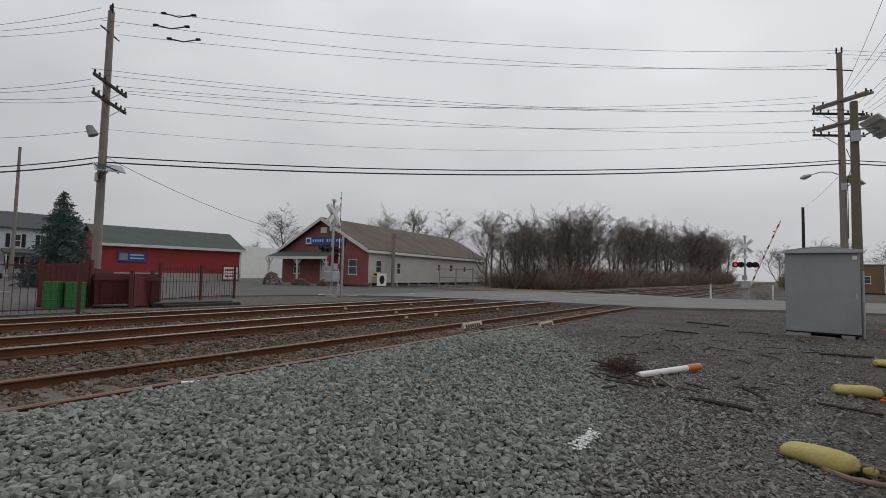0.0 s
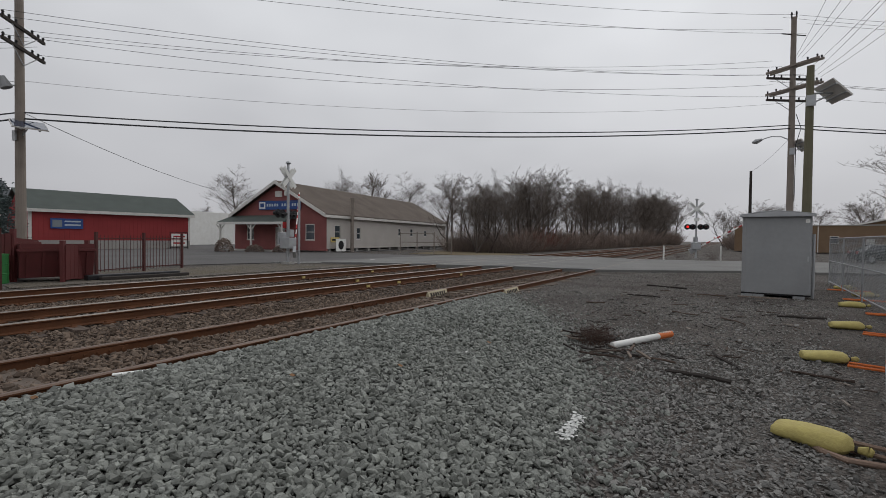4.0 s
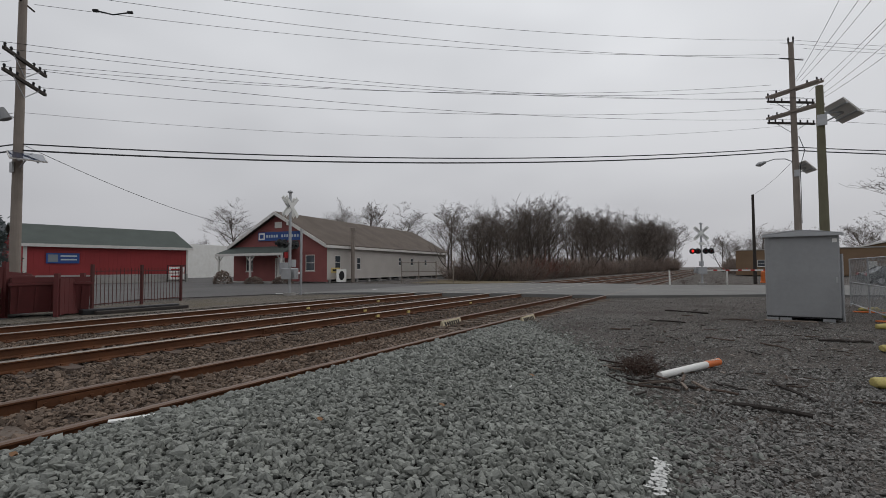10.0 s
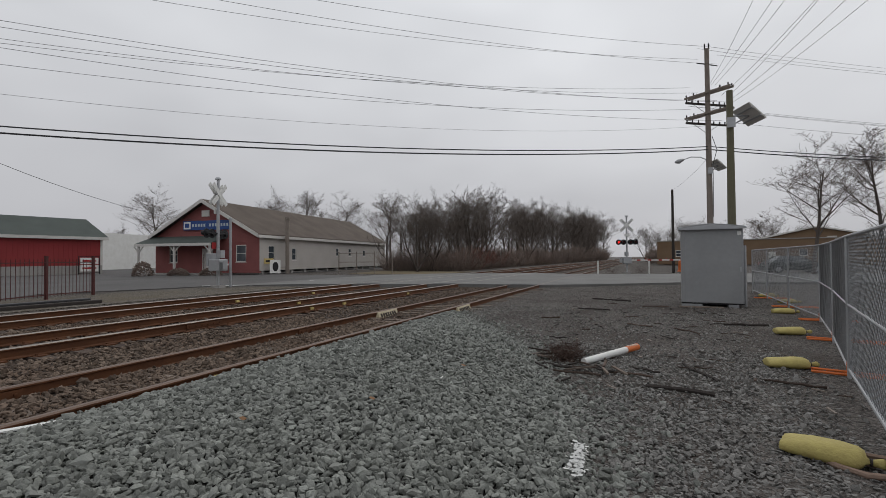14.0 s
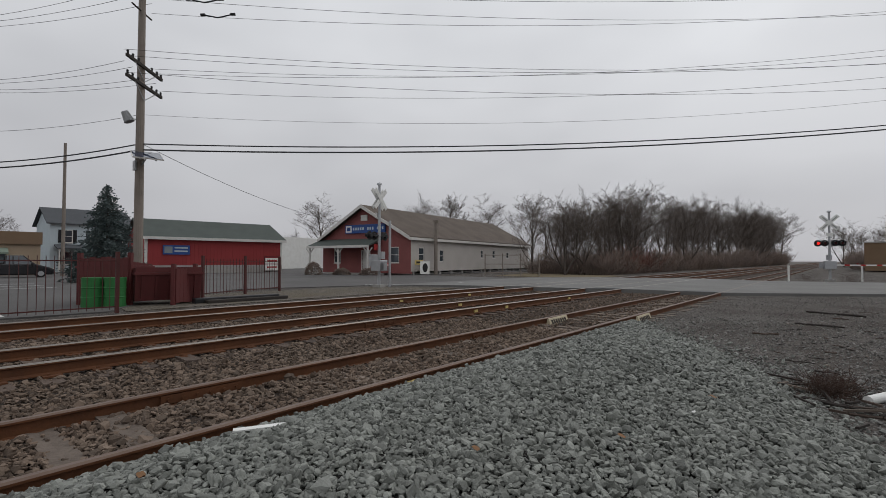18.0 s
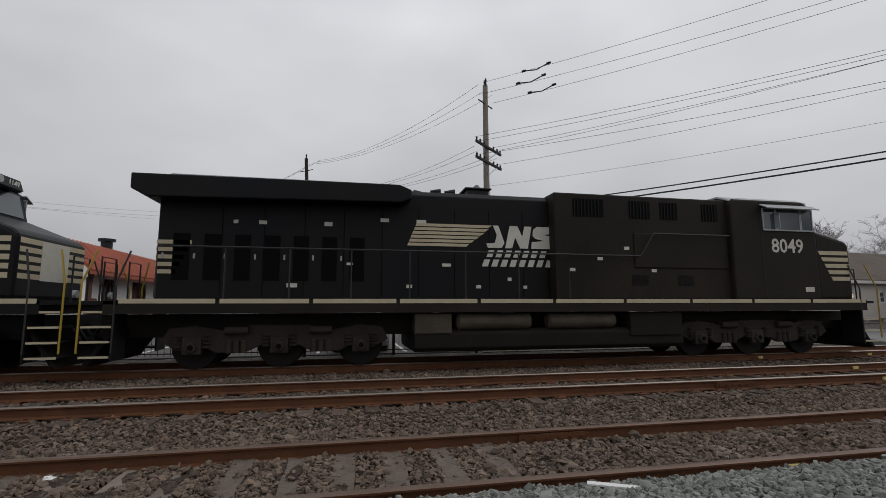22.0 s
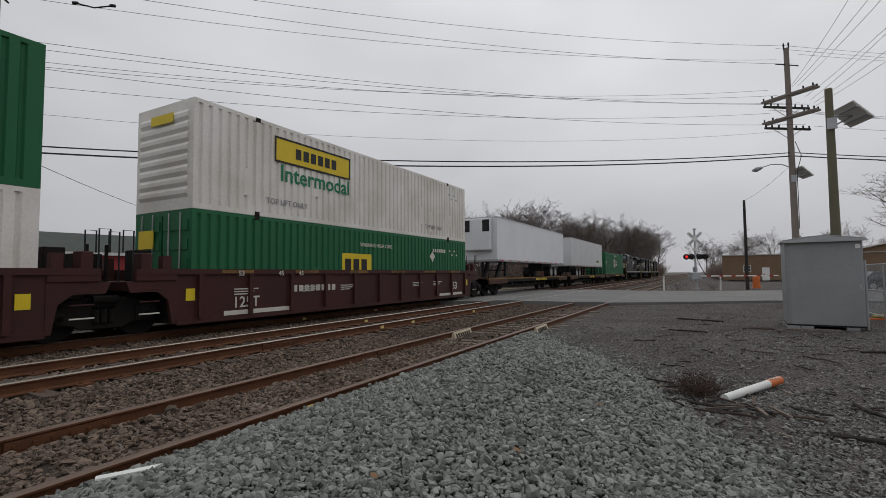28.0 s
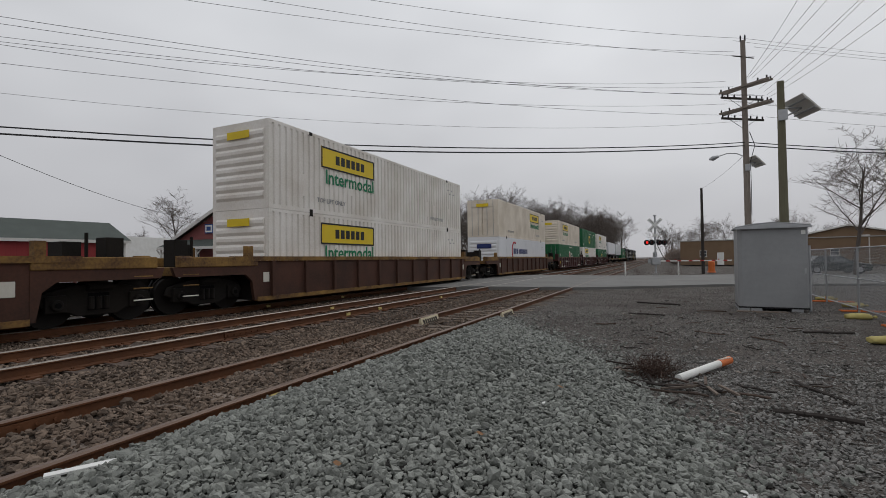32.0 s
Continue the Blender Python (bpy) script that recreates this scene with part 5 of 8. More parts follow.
    cb = part("cab", PX(M(), [(cab0, 1.55), (cab1, 1.55), (cab1, 4.3), (cab1 + 0.1, zr), (cab0 - 0.4, zr), (cab0 - 0.18, 4.3), (cab0, 3.55)], -1.46, 1.46), paint, t, bevel=0.05)
    # pale roof skin: the sky-lit top put into its colour
    part("cab_roof", M().prism([(-1.4, 4.36), (-1.0, 4.52), (1.0, 4.52), (1.4, 4.36), (1.4, 4.40), (1.0, 4.57), (-1.0, 4.57), (-1.4, 4.40)], min(yy(cab0 - 0.2), yy(cab1)), max(yy(cab0 - 0.2), yy(cab1))), SILVER, cb)
    for k in range(3):
        part("roof_aerial", B(M(), -0.2, cab0 - 0.9 - 0.6 * k, 4.56, 0.2, cab0 - 1.2 - 0.6 * k, 4.66), BLACK, cb, bevel=0.03)
    for sx in (-1, 1):
        for a, b in ((cab0 - 0.14, cab0 - 0.5), (cab0 - 0.58, cab0 - 1.36), (cab0 - 1.44, cab0 - 1.82)):
            w = part("side_window", B(M(), sx * 1.44, b, 3.57, sx * 1.475, a, 4.16), CABGLASS, cb)
            e0, e1 = sx * 1.465, sx * 1.49
            m = B(M(), e0, b - 0.035, 3.53, e1, b, 4.2)
            B(B(B(m, e0, a, 3.53, e1, a + 0.035, 4.2), e0, b, 3.53, e1, a, 3.57), e0, b, 4.16, e1, a, 4.2)
            part("window_frame", m, SILVER, w)
        part("sun_visor", M().prism([(sx * 1.46, 4.27), (sx * 1.72, 4.13), (sx * 1.73, 4.15), (sx * 1.46, 4.30)][::sx], min(yy(cab0 - 0.1), yy(cab0 - 1.9)), max(yy(cab0 - 0.1), yy(cab0 - 1.9))), SILVER, cb)
        part("cab_door_seam", B(M(), sx * 1.461, cab0 - 1.93, 1.7, sx * 1.467, cab0 - 1.90, 4.2), BLACK, cb)
        part("builder_plate", B(M(), sx * 1.461, cab0 + -0.55, 1.78, sx * 1.47, cab0 - 0.25, 1.92), LETTER, cb)
        part("mirror", B(M(), sx * 1.48, cab0 - 1.42, 3.6, sx * 1.62, cab0 - 1.40, 4.05), SILVER, cb)
    for x0, x1 in ((-1.25, -0.1), (0.1, 1.25)):
        part("windscreen", PX(M(), [(cab0 + 0.006, 3.66), (cab0 - 0.155, 4.25), (cab0 - 0.185, 4.24), (cab0 - 0.02, 3.64)], x0, x1), CABGLASS, cb)
    nb = part("number_board", PX(M(), [(cab0 + 0.12, 4.3), (cab0 - 0.35, 4.3), (cab0 - 0.35, 4.56), (cab0 + 0.02, 4.58)], -0.95, 0.95), LOCO, cb, bevel=0.02)
    for x in (-0.62, 0.62):
        words("board_number", number, 0.2, Matrix.Translation((x, yy(cab0 + 0.085), 4.43)) @ (Matrix(((-1, 0, 0, 0), (0, 0, 1, 0), (0, 1, 0, 0), (0, 0, 0, 1))) if g > 0 else Matrix(((1, 0, 0, 0), (0, 0, -1, 0), (0, 1, 0, 0), (0, 0, 0, 1)))), LETTER, nb, 0.003)
    for x in (-0.14, 0.14):
        part("headlight", M().cyl((x, yy(cab0 + 0.06), 4.44), (x, yy(cab0 + 0.11), 4.44), 0.09, n=14), HEADL if number == "8049" else SILVER, cb)
    for x in (-0.8, 0.8):
        part("ditch_light", M().cyl((x, yy(-0.30), 1.68), (x, yy(-0.22), 1.68), 0.09, n=12), HEADL if number == "8049" else SILVER, t)
    # long hood
    part("engine_hood", M().prism([(-hw, 1.55), (hw, 1.55), (hw, top - 0.14), (hw - 0.16, top), (-hw + 0.16, top), (-hw, top - 0.14)], min(yy(tail), yy(cabn)), max(yy(tail), yy(cabn))), LOCO, t, bevel=0.03)
    if ge:
        part("inverter_cabinet", B(M(), -1.3, cabn, 1.55, 1.3, cab1 + 0.02, 4.40), paint, t, bevel=0.04)
        for a, b in ((-8.87, -9.76), (-7.46, -8.1), (-6.6, -7.15), (-5.3, -5.82)):
            for sx in (-1, 1):
                gv = part("intake_grille", B(M(), sx * 1.296, b, 3.76, sx * 1.306, a, 4.25), DEEP, t)
                n = int((a - b) / 0.1)
                bars = M()
                for k in range(n):
                    B(bars, sx * 1.306, b + 0.03 + k * 0.1, 3.76, sx * 1.32, b + 0.055 + k * 0.1, 4.25)
                part("grille_bar", bars, LOCO, gv)
                if flip:
                    part("grille_frame", B(B(M(), sx * 1.3, b - 0.03, 3.72, sx * 1.322, b, 4.28), sx * 1.3, b, 3.72, sx * 1.322, a, 3.75), SILVER, gv)
        for sx in (-1, 1):
            for a in (-6.2, -7.6):
                lv = M()
                for k in range(6):
                    B(lv, sx * 1.302, a - 0.5, 1.95 + k * 0.05, sx * 1.316, a, 1.975 + k * 0.05)
                part("louvre", lv, LOCO, t)
            part("battery_box_door", B(M(), sx * 1.3, -8.0, 2.42, sx * 1.33, -5.05, 3.36), paint, t, bevel=0.02)
            part("walkway_rail", M().tube([(sx * 1.46, yy(-5.1), 3.34), (sx * 1.46, yy(-7.5), 3.34), (sx * 1.44, yy(-7.9), 2.72), (sx * 1.46, yy(-10.3), 2.72)], 0.024, 6), RAILDARK, t)
        wf = -14.1
        part("radiator_wing", PX(M(), [(tail - 0.42, 4.32), (tail - 0.42, 3.98), (tail - 0.1, 3.8), (wf - 0.25, 3.9), (wf, 4.0), (wf, 4.22), (wf - 0.3, 4.34)], -1.5, 1.5), LOCO, t, bevel=0.03)
        part("radiator_screen", B(M(), -1.25, tail + 0.3, 4.33, 1.25, wf - 0.7, 4.40), SILVER, t)
        for sx in (-1, 1):
            for k in range(7):
                a = -15.2 - k * 0.66 if not flip else -15.0 - k * 0.66
                part("radiator_intake", B(M(), sx * (hw - 0.01), a - 0.36, 2.0, sx * (hw + 0.008), a, 3.08), DEEP, t)
                part("hood_latch", B(M(), sx * hw, a - 0.58, 2.5, sx * (hw + 0.03), a - 0.54, 2.62), SILVER, t)
    else:
        part("inverter_cabinet", B(M(), -1.25, cabn, 1.55, 1.25, cab1 + 0.02, 4.38), paint, t, bevel=0.04)
        for sx in (-1, 1):
            part("blower_recess", B(M(), sx * 1.246, -8.85, 3.4, sx * 1.256, -7.6, 4.3), DEEP, t)
            part("cabinet_door_seam", B(M(), sx * 1.251, -6.3, 1.7, sx * 1.258, -6.27, 4.3), BLACK, t)
            part("walkway_rail", M().cyl((sx * 1.42, yy(-5.0), 3.42), (sx * 1.42, yy(-6.9), 3.42), 0.018, n=6), SILVER, t)
            for a in (-5.6, -6.6):
                lv = M()
                for k in range(4):
                    B(lv, sx * 1.252, a - 0.4, 2.35 + k * 0.06, sx * 1.264, a, 2.38 + k * 0.06)
                part("louvre", lv, LOCO, t)
        wf = -14.35
        part("radiator_wing", M().prism([(-1.0, 3.3), (1.0, 3.3), (1.45, 3.62), (1.45, 4.24), (1.2, 4.42), (-1.2, 4.42), (-1.45, 4.24), (-1.45, 3.62)], min(yy(tail + 0.3), yy(wf)), max(yy(tail + 0.3), yy(wf))), LOCO, t, bevel=0.03)
        for sx in (-1, 1):
            part("radiator_screen", B(M(), sx * 1.446, tail + 0.7, 3.68, sx * 1.456, wf - 0.3, 4.18), DEEP, t)
        part("dynamic_brake_blister", PX(M(), [(-11.2, 4.0), (-11.0, 4.44), (-9.6, 4.5), (-9.3, 4.0)], -1.15, 1.15), LOCO, t, bevel=0.04)
        for k in range(3):
            y = tail + 1.5 + k * 1.8
            part("roof_fan", M().cyl((0, yy(y), 4.4), (0, yy(y), 4.52), 0.75, n=18), BLACK, t)
        # pale strip on the +x edge only, a painted sky highlight
        part("hood_edge_highlight", B(M(), hw - 0.2, wf, top + 0.0, hw - 0.02, cabn, top + 0.025), SILVER, t)
    part("exhaust_outlet", B(B(M(), -0.35, -12.4, top - 0.05, 0.35, -11.8, top + 0.24), -0.42, -12.48, top + 0.24, 0.42, -11.72, top + 0.29), BLACK, t, bevel=0.02)
    hy = -13.4
    hn = M().box(-0.05, yy(hy) - 0.4, top + 0.1, 0.05, yy(hy) + 0.4, top + 0.16).cyl((0, yy(hy), top - 0.05), (0, yy(hy), top + 0.12), 0.05, n=8)
    for k, s in ((-0.4, -1), (0.0, 1), (0.4, 1), (-0.15, -1)):
        hn.cyl((0.12 * s, yy(hy) + k, top + 0.18), (0.12 * s, yy(hy) + k + s * 0.28, top + 0.18), 0.04, 0.1, n=10)
    part("horn", hn, BLACK, t)
    # hood doors
    for k in range(9):
        y = cabn - 0.75 - k * (cabn - 1.2 - tail) / 9
        for sx in (-1, 1):
            part("hood_door_seam", B(M(), sx * (hw - 0.01), y - 0.02, 1.65, sx * (hw + 0.006), y, 3.9), DEEP, t)
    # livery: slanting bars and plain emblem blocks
    yl, kk = {"8049": (-14.14, 0.83), "1149": (-13.95, 1.02), "4182": (-10.36, 0.81)}[number]
    for sx in (-1, 1):
        e = sx * (hw + 0.012)

        def S(pts):
            """A flat shape in livery units, reading forwards on either side."""
            q = []
            for a, z in pts:
                a = a * kk
                q.append((yl + a if sx > 0 else yl + 4.75 * kk - a, 2.92 + z * 0.7 * (kk / 0.95)))
            return M().prism(q if sx > 0 else q[::-1], e - 0.004, e + 0.004, "x")

        for i in range(6):
            z = i * 0.165
            jag = 0.35 * abs((i - 3.5) / 3.5)
            part("livery_stripe", S([(0.05 * i, z), (1.95 + 0.13 * i - jag * 0.3, z), (2.05 + 0.14 * i - jag * 0.3, z + 0.12), (0.05 * i + 0.035, z + 0.12)]), CREAMP, t)
        part("livery_emblem", S([(2.55, -0.02), (3.0, -0.02), (3.1, 0.2), (2.9, 0.95), (2.72, 0.95), (2.85, 0.55), (2.78, 0.2), (2.5, 0.16)]), LETTER, t)
        part("livery_emblem", S([(3.12, -0.02), (3.35, -0.02), (3.46, 0.45), (3.62, -0.02), (3.88, -0.02), (4.02, 0.95), (3.78, 0.95), (3.7, 0.5), (3.54, 0.95), (3.28, 0.95)]), LETTER, t)
        part("livery_emblem", S([(4.0, -0.02), (4.62, -0.02), (4.75, 0.12), (4.78, 0.42), (4.68, 0.55), (4.4, 0.6), (4.82, 0.68), (4.86, 0.95), (4.2, 0.95), (4.08, 0.82), (4.05, 0.55), (4.15, 0.42), (4.45, 0.33), (4.02, 0.27)]), LETTER, t)
        for a, b, z0, nn in ((2.5, 4.55, -0.42, 7), (2.35, 4.75, -0.82, 8)):
            w = (b - a) / nn
            bars = M()
            for k in range(nn):
                x0 = a + k * w
                s1 = S([(x0, z0), (x0 + w * 0.62, z0), (x0 + w * 0.62 + 0.08, z0 + 0.3), (x0 + 0.08, z0 + 0.3)])
                q = len(bars.v)
                bars.v += s1.v
                bars.f += [tuple(i + q for i in fc) for fc in s1.f]
            part("livery_letter_bar", bars, LETTER, t)
        side = Matrix(((0, 0, sx, 0), (sx, 0, 0, 0), (0, 1, 0, 0), (0, 0, 0, 1)))
        words("cab_number", number, 0.56, Matrix.Translation((sx * 1.464, yy(cab0 - 1.05), 3.08 if ge else 3.0)) @ side, LETTER, t, 0.003)
        rl = random.Random(int(number))
        for k in range(12):
            a = tail + 1.4 + k * (cabn - tail - 1.8) / 12 + rl.uniform(0, 0.5)
            z = rl.choice((1.85, 2.05, 2.4, 3.35, 3.5))
            part("warning_label", B(M(), sx * hw, a, z, sx * (hw + 0.012), a + rl.uniform(0.1, 0.25), z + rl.uniform(0.05, 0.1)), LETTER, t)
        for k in range(5):
            a = cabn + 0.4 + k * 0.8
            wd = 1.3 if ge else 1.25
            part("warning_label", B(M(), sx * wd, a, 2.3 + 0.3 * (k % 3), sx * (wd + 0.008), a + 0.15, 2.38 + 0.3 * (k % 3)), LETTER, t)
    # tail end stripes
    for i in range(5):
        z = 2.15 + i * 0.17
        part("tail_stripe", B(M(), -hw - 0.005, tail - 0.008, z, hw + 0.005, tail + 0.0, z + 0.09), CREAMP, t)
        for sx in (-1, 1):
            part("tail_stripe", B(M(), sx * (hw - 0.008), tail, z, sx * (hw + 0.008), tail + 0.42 + i * 0.075, z + 0.09), CREAMP, t)
    # handrails, steps, plows
    for sx in (-1, 1):
        ys = np.linspace(cabn + 0.3, tail + 0.2, 8)
        hr = part("side_handrail", M().tube([(sx * 1.46, yy(ys[0]), 1.6), (sx * 1.46, yy(ys[0]), 2.72), (sx * 1.46, yy(ys[-1]), 2.72), (sx * 1.46, yy(ys[-1]), 1.6)], 0.024, 6), RAILDARK, t)
        for y in ys[1:-1]:
            part("handrail_post", M().cyl((sx * 1.46, yy(y), 1.55), (sx * 1.46, yy(y), 2.72), 0.02, n=5), RAILDARK, hr)
        for y, s in ((-0.45, 1), (-L_ + 0.5, -1)):
            for z in (0.35, 0.66, 0.97, 1.28):
                st = part("step", B(M(), sx * 0.92, y - 0.28, z, sx * 1.48, y + 0.28, z + 0.03), LOCODIRT, t)
                part("step_edge", B(M(), sx * 1.48, y - 0.28, z - 0.01, sx * 1.49, y + 0.28, z + 0.035), CREAMP, st)
            part("step_side", B(M(), sx * 0.9, y - s * 0.32 - 0.02, 0.28, sx * 1.5, y - s * 0.32 + 0.02, 1.5), LOCO, t)
            for dy in (-0.32, 0.32):
                part("grab_rail", M().tube([(sx * 1.5, yy(y + dy), 0.45), (sx * 1.5, yy(y + dy), 1.9), (sx * 1.36, yy(y + dy - s * 0.18), 2.6)], 0.02, 6), RAILDARK if dy * s < 0 else YRAIL, t)
            part("end_handrail", M().tube([(sx * 0.35, yy(y + s * 0.2), 1.5), (sx * 0.35, yy(y + s * 0.2), 2.5), (sx * 1.0, yy(y + s * 0.2), 2.5), (sx * 1.0, yy(y + s * 0.2), 1.5)], 0.02, 6), BLACK, t)
    for y, s in ((-0.2, 1), (-L_ + 0.2, -1)):
        part("plow", PX(M(), [(y, 0.15), (y - s * 0.55, 0.95), (y - s * 0.6, 0.9), (y - s * 0.12, 0.15)], -1.35, 1.35), LOCODIRT, t)
        part("end_platform", B(M(), -1.5, min(y - s * 0.75, y - s * 0.1), 1.45, 1.5, max(y - s * 0.75, y - s * 0.1), 1.52), LOCO, t)
        coupler(t, yy(y), (s if not flip else -s), LOCODIRT)
        for x in (-0.7, 0.55, 0.8):
            part("air_hose", M().tube([(x, yy(y - s * 0.1), 1.0), (x + 0.02, yy(y + s * 0.18), 0.62), (x - 0.05, yy(y + s * 0.35), 0.7)], 0.022), BLACK, t)
    return t


def ride(ob, u, z=TZ, x=TX):
    """Note a train vehicle that follows the nose at u metres."""
    TRAIN.append((ob, u, x, z))
    return ob


ride(loco("diesel_locomotive", "grimy black six-axle diesel locomotive numbered 8049", 21.2, "8049", "ge"), 0.0)
ride(loco("diesel_locomotive", "black six-axle diesel locomotive numbered 1149", 22.2, "1149", "emd"), 21.2)
ride(loco("diesel_locomotive", "black six-axle diesel locomotive running tail first, numbered 4182", 21.2, "4182", "ge", True), 43.3)

CGREEN = mat("green_container_paint", (0.012, 0.125, 0.047), 0.55, alt=(0.010, 0.085, 0.034), scale=0.5, amount=0.5, fine=25, bump=0.03)
CWHITE = mat("white_container_paint", (0.80, 0.77, 0.73), 0.55, alt=(0.50, 0.44, 0.37), scale=0.7, amount=0.6, fine=18, bump=0.03)
CPURE = mat("clean_white_container", (0.70, 0.71, 0.73), 0.5, alt=(0.58, 0.58, 0.6), scale=0.7, amount=0.4, fine=18, bump=0.03)
CCREAM = mat("cream_container_paint", (0.76, 0.69, 0.59), 0.6, alt=(0.46, 0.39, 0.30), scale=0.7, amount=0.6, fine=18, bump=0.03)
TRAILERM = mat("white_ribbed_trailer", (0.62, 0.63, 0.64), 0.5, 0.1, alt=(0.48, 0.48, 0.48), scale=0.8, fine=18, bump=0.03)
CYEL = mat("yellow_panel", (0.72, 0.53, 0.02), 0.5, alt=(0.6, 0.43, 0.02), scale=2, bump=0.02)
CBLACK = mat("black_lettering", (0.02, 0.02, 0.022), 0.6, bump=0)
CGRN = mat("green_lettering", (0.01, 0.20, 0.09), 0.6, bump=0)
CNAVY = mat("navy_lettering", (0.02, 0.035, 0.14), 0.6, bump=0)
CRED = mat("red_lettering", (0.45, 0.03, 0.05), 0.6, bump=0)
MAROON = mat("maroon_well_car", (0.06, 0.016, 0.014), 0.7, alt=(0.034, 0.014, 0.012), scale=0.7, amount=0.8, fine=18, bump=0.05)
WELLYEL = mat("faded_yellow_well_car", (0.27, 0.155, 0.04), 0.75, alt=(0.06, 0.028, 0.016), scale=1.8, amount=1.0, fine=18, bump=0.08)
WELLRUST = mat("rusty_brown_well_side", (0.078, 0.032, 0.02), 0.8, alt=(0.034, 0.018, 0.013), scale=0.9, amount=0.9, fine=18, bump=0.1)


def container(label, mt, rib=0.28, L_=15.75, H_=2.9, door=True):
    """A 53 ft box: corrugated sides, corner posts, rails, end doors. Origin at the front lower centre."""
    c = thing("shipping_container", label, "container", group="containers on the train")
    w = 1.29
    m = M()
    for sx in (-1, 1):
        y, inn = -0.12, w - 0.045
        pts = []
        k = int((L_ - 0.24) / rib)
        st = (L_ - 0.24) / k
        for i in range(k):
            a = -0.12 - i * st
            pts += [(a, w), (a - st * 0.55, w), (a - st * 0.68, inn), (a - st * 0.87, inn)]
        pts.append((-L_ + 0.12, w))
        b = len(m.v)
        for a, x in pts:
            m.v += [(sx * x, a, 0.14), (sx * x, a, H_ - 0.1)]
        for i in range(len(pts) - 1):
            q = (b + 2 * i, b + 2 * i + 1, b + 2 * i + 3, b + 2 * i + 2)
            m.f.append(q if sx < 0 else q[::-1])
    body = part("side_wall", m, mt, c)
    part("inner_box", M().box(-w + 0.06, -L_ + 0.06, 0.1, w - 0.06, -0.06, H_ - 0.04), mt, c)
    fr = M()
    for sx in (-1, 1):
        for y in (-0.12, -L_):
            fr.box(min(sx * w, sx * (w - 0.12)), y, 0.14, max(sx * w, sx * (w - 0.12)), y + 0.12, H_ - 0.1)
        for y in (-2.05, -L_ + 1.93):
            fr.box(min(sx * (w + 0.004), sx * (w - 0.05)), y, 0.14, max(sx * (w + 0.004), sx * (w - 0.05)), y + 0.12, H_ - 0.1)
        fr.box(min(sx * w, sx * (w - 0.1)), -L_, 0.0, max(sx * w, sx * (w - 0.1)), 0.0, 0.14)
        fr.box(min(sx * w, sx * (w - 0.1)), -L_, H_ - 0.1, max(sx * w, sx * (w - 0.1)), 0.0, H_)
    for y in (-0.1, -L_):
        fr.box(-w + 0.1, y, 0.0, w - 0.1, y + 0.1, 0.16)
        fr.box(-w + 0.1, y, H_ - 0.12, w - 0.1, y + 0.1, H_)
    part("frame", fr, mt, c)
    cast = M()
    for sx in (-1, 1):
        for y in (-2.07, -L_ + 1.91):
            for z in (-0.004, H_ - 0.12):
                cast.box(min(sx * (w + 0.012), sx * (w - 0.14)), y, z, max(sx * (w + 0.012), sx * (w - 0.14)), y + 0.16, z + 0.124)
    part("corner_casting", cast, LOCODIRT, c)
    rc = random.Random(len(TRAIN) * 7 + 3)
    for k in range(5):
        yk = rc.uniform(-L_ + 0.5, -0.8)
        part("repair_patch", M().box(w + 0.001, yk, rc.uniform(0.2, 1.0), w + 0.006, yk + rc.uniform(0.2, 0.5), 1.0 + rc.uniform(0.2, 0.5)), mt, c)
    for k in range(4):
        part("data_plate", M().box(w + 0.001, -1.9 + 0.25 * k, 2.3 - 0.2 * (k % 2), w + 0.006, -1.75 + 0.25 * k, 2.37 - 0.2 * (k % 2)), LETTER if mt is CGREEN else GREYPAINT, c)
    y = -L_ - 0.005
    if door:
        for x in (-0.62, 0.62):
            d = part("door", M().box(x - 0.58, y, 0.16, x + 0.58, y + 0.06, H_ - 0.12), mt, c)
            rb = M()
            for k in range(5):
                rb.box(x - 0.52, y - 0.03, 0.35 + k * 0.5, x + 0.52, y, 0.62 + k * 0.5)
            part("door_panel", rb, mt, d)
            part("lock_rod", M().cyl((x - 0.25, y - 0.05, 0.1), (x - 0.25, y - 0.05, H_ - 0.08), 0.02, n=6).cyl((x + 0.25, y - 0.05, 0.1), (x + 0.25, y - 0.05, H_ - 0.08), 0.02, n=6), GALV, d)
    else:
        rb = M()
        for k in range(8):
            rb.prism([(y - 0.05, 0.4 + k * 0.29), (y, 0.3 + k * 0.29), (y, 0.58 + k * 0.29), (y - 0.05, 0.5 + k * 0.29)][::-1], -1.1, 1.1, "x")
        part("end_panel", M().box(-1.18, y, 0.16, 1.18, y + 0.06, H_ - 0.12), mt, c)
        part("end_rib", rb, mt, c)
    return c


def side_panel(c, y, z, w, h, mt, name="panel", parent=None, both=True, off=0.0):
    """A flat panel on each side of a box; returns the one towards +x."""
    out = None
    for sx in ((-1, 1) if both else (1,)):
        e = sx * (1.297 + off)
        out = part(name, M().box(min(e, e + sx * 0.006), y - w / 2, z - h / 2, max(e, e + sx * 0.006), y + w / 2, z + h / 2), mt, parent or c)
    return out


def side_words(c, body, size, y, z, mt, off=0.005, align="CENTER"):
    return words("lettering", body, size, facing_x(1.297 + off, y, z), mt, c, 0.003, align)


def bar_row(c, y, z, w, h, n, mt, off=0.0):
    m = M()
    for k in range(n):
        e = 1.297 + off
        a = y - w / 2 + k * w / n
        m.box(e, a, z - h / 2, e + 0.006, a + w / n * 0.7, z + h / 2)
    return part("letter_bar", m, mt, c)


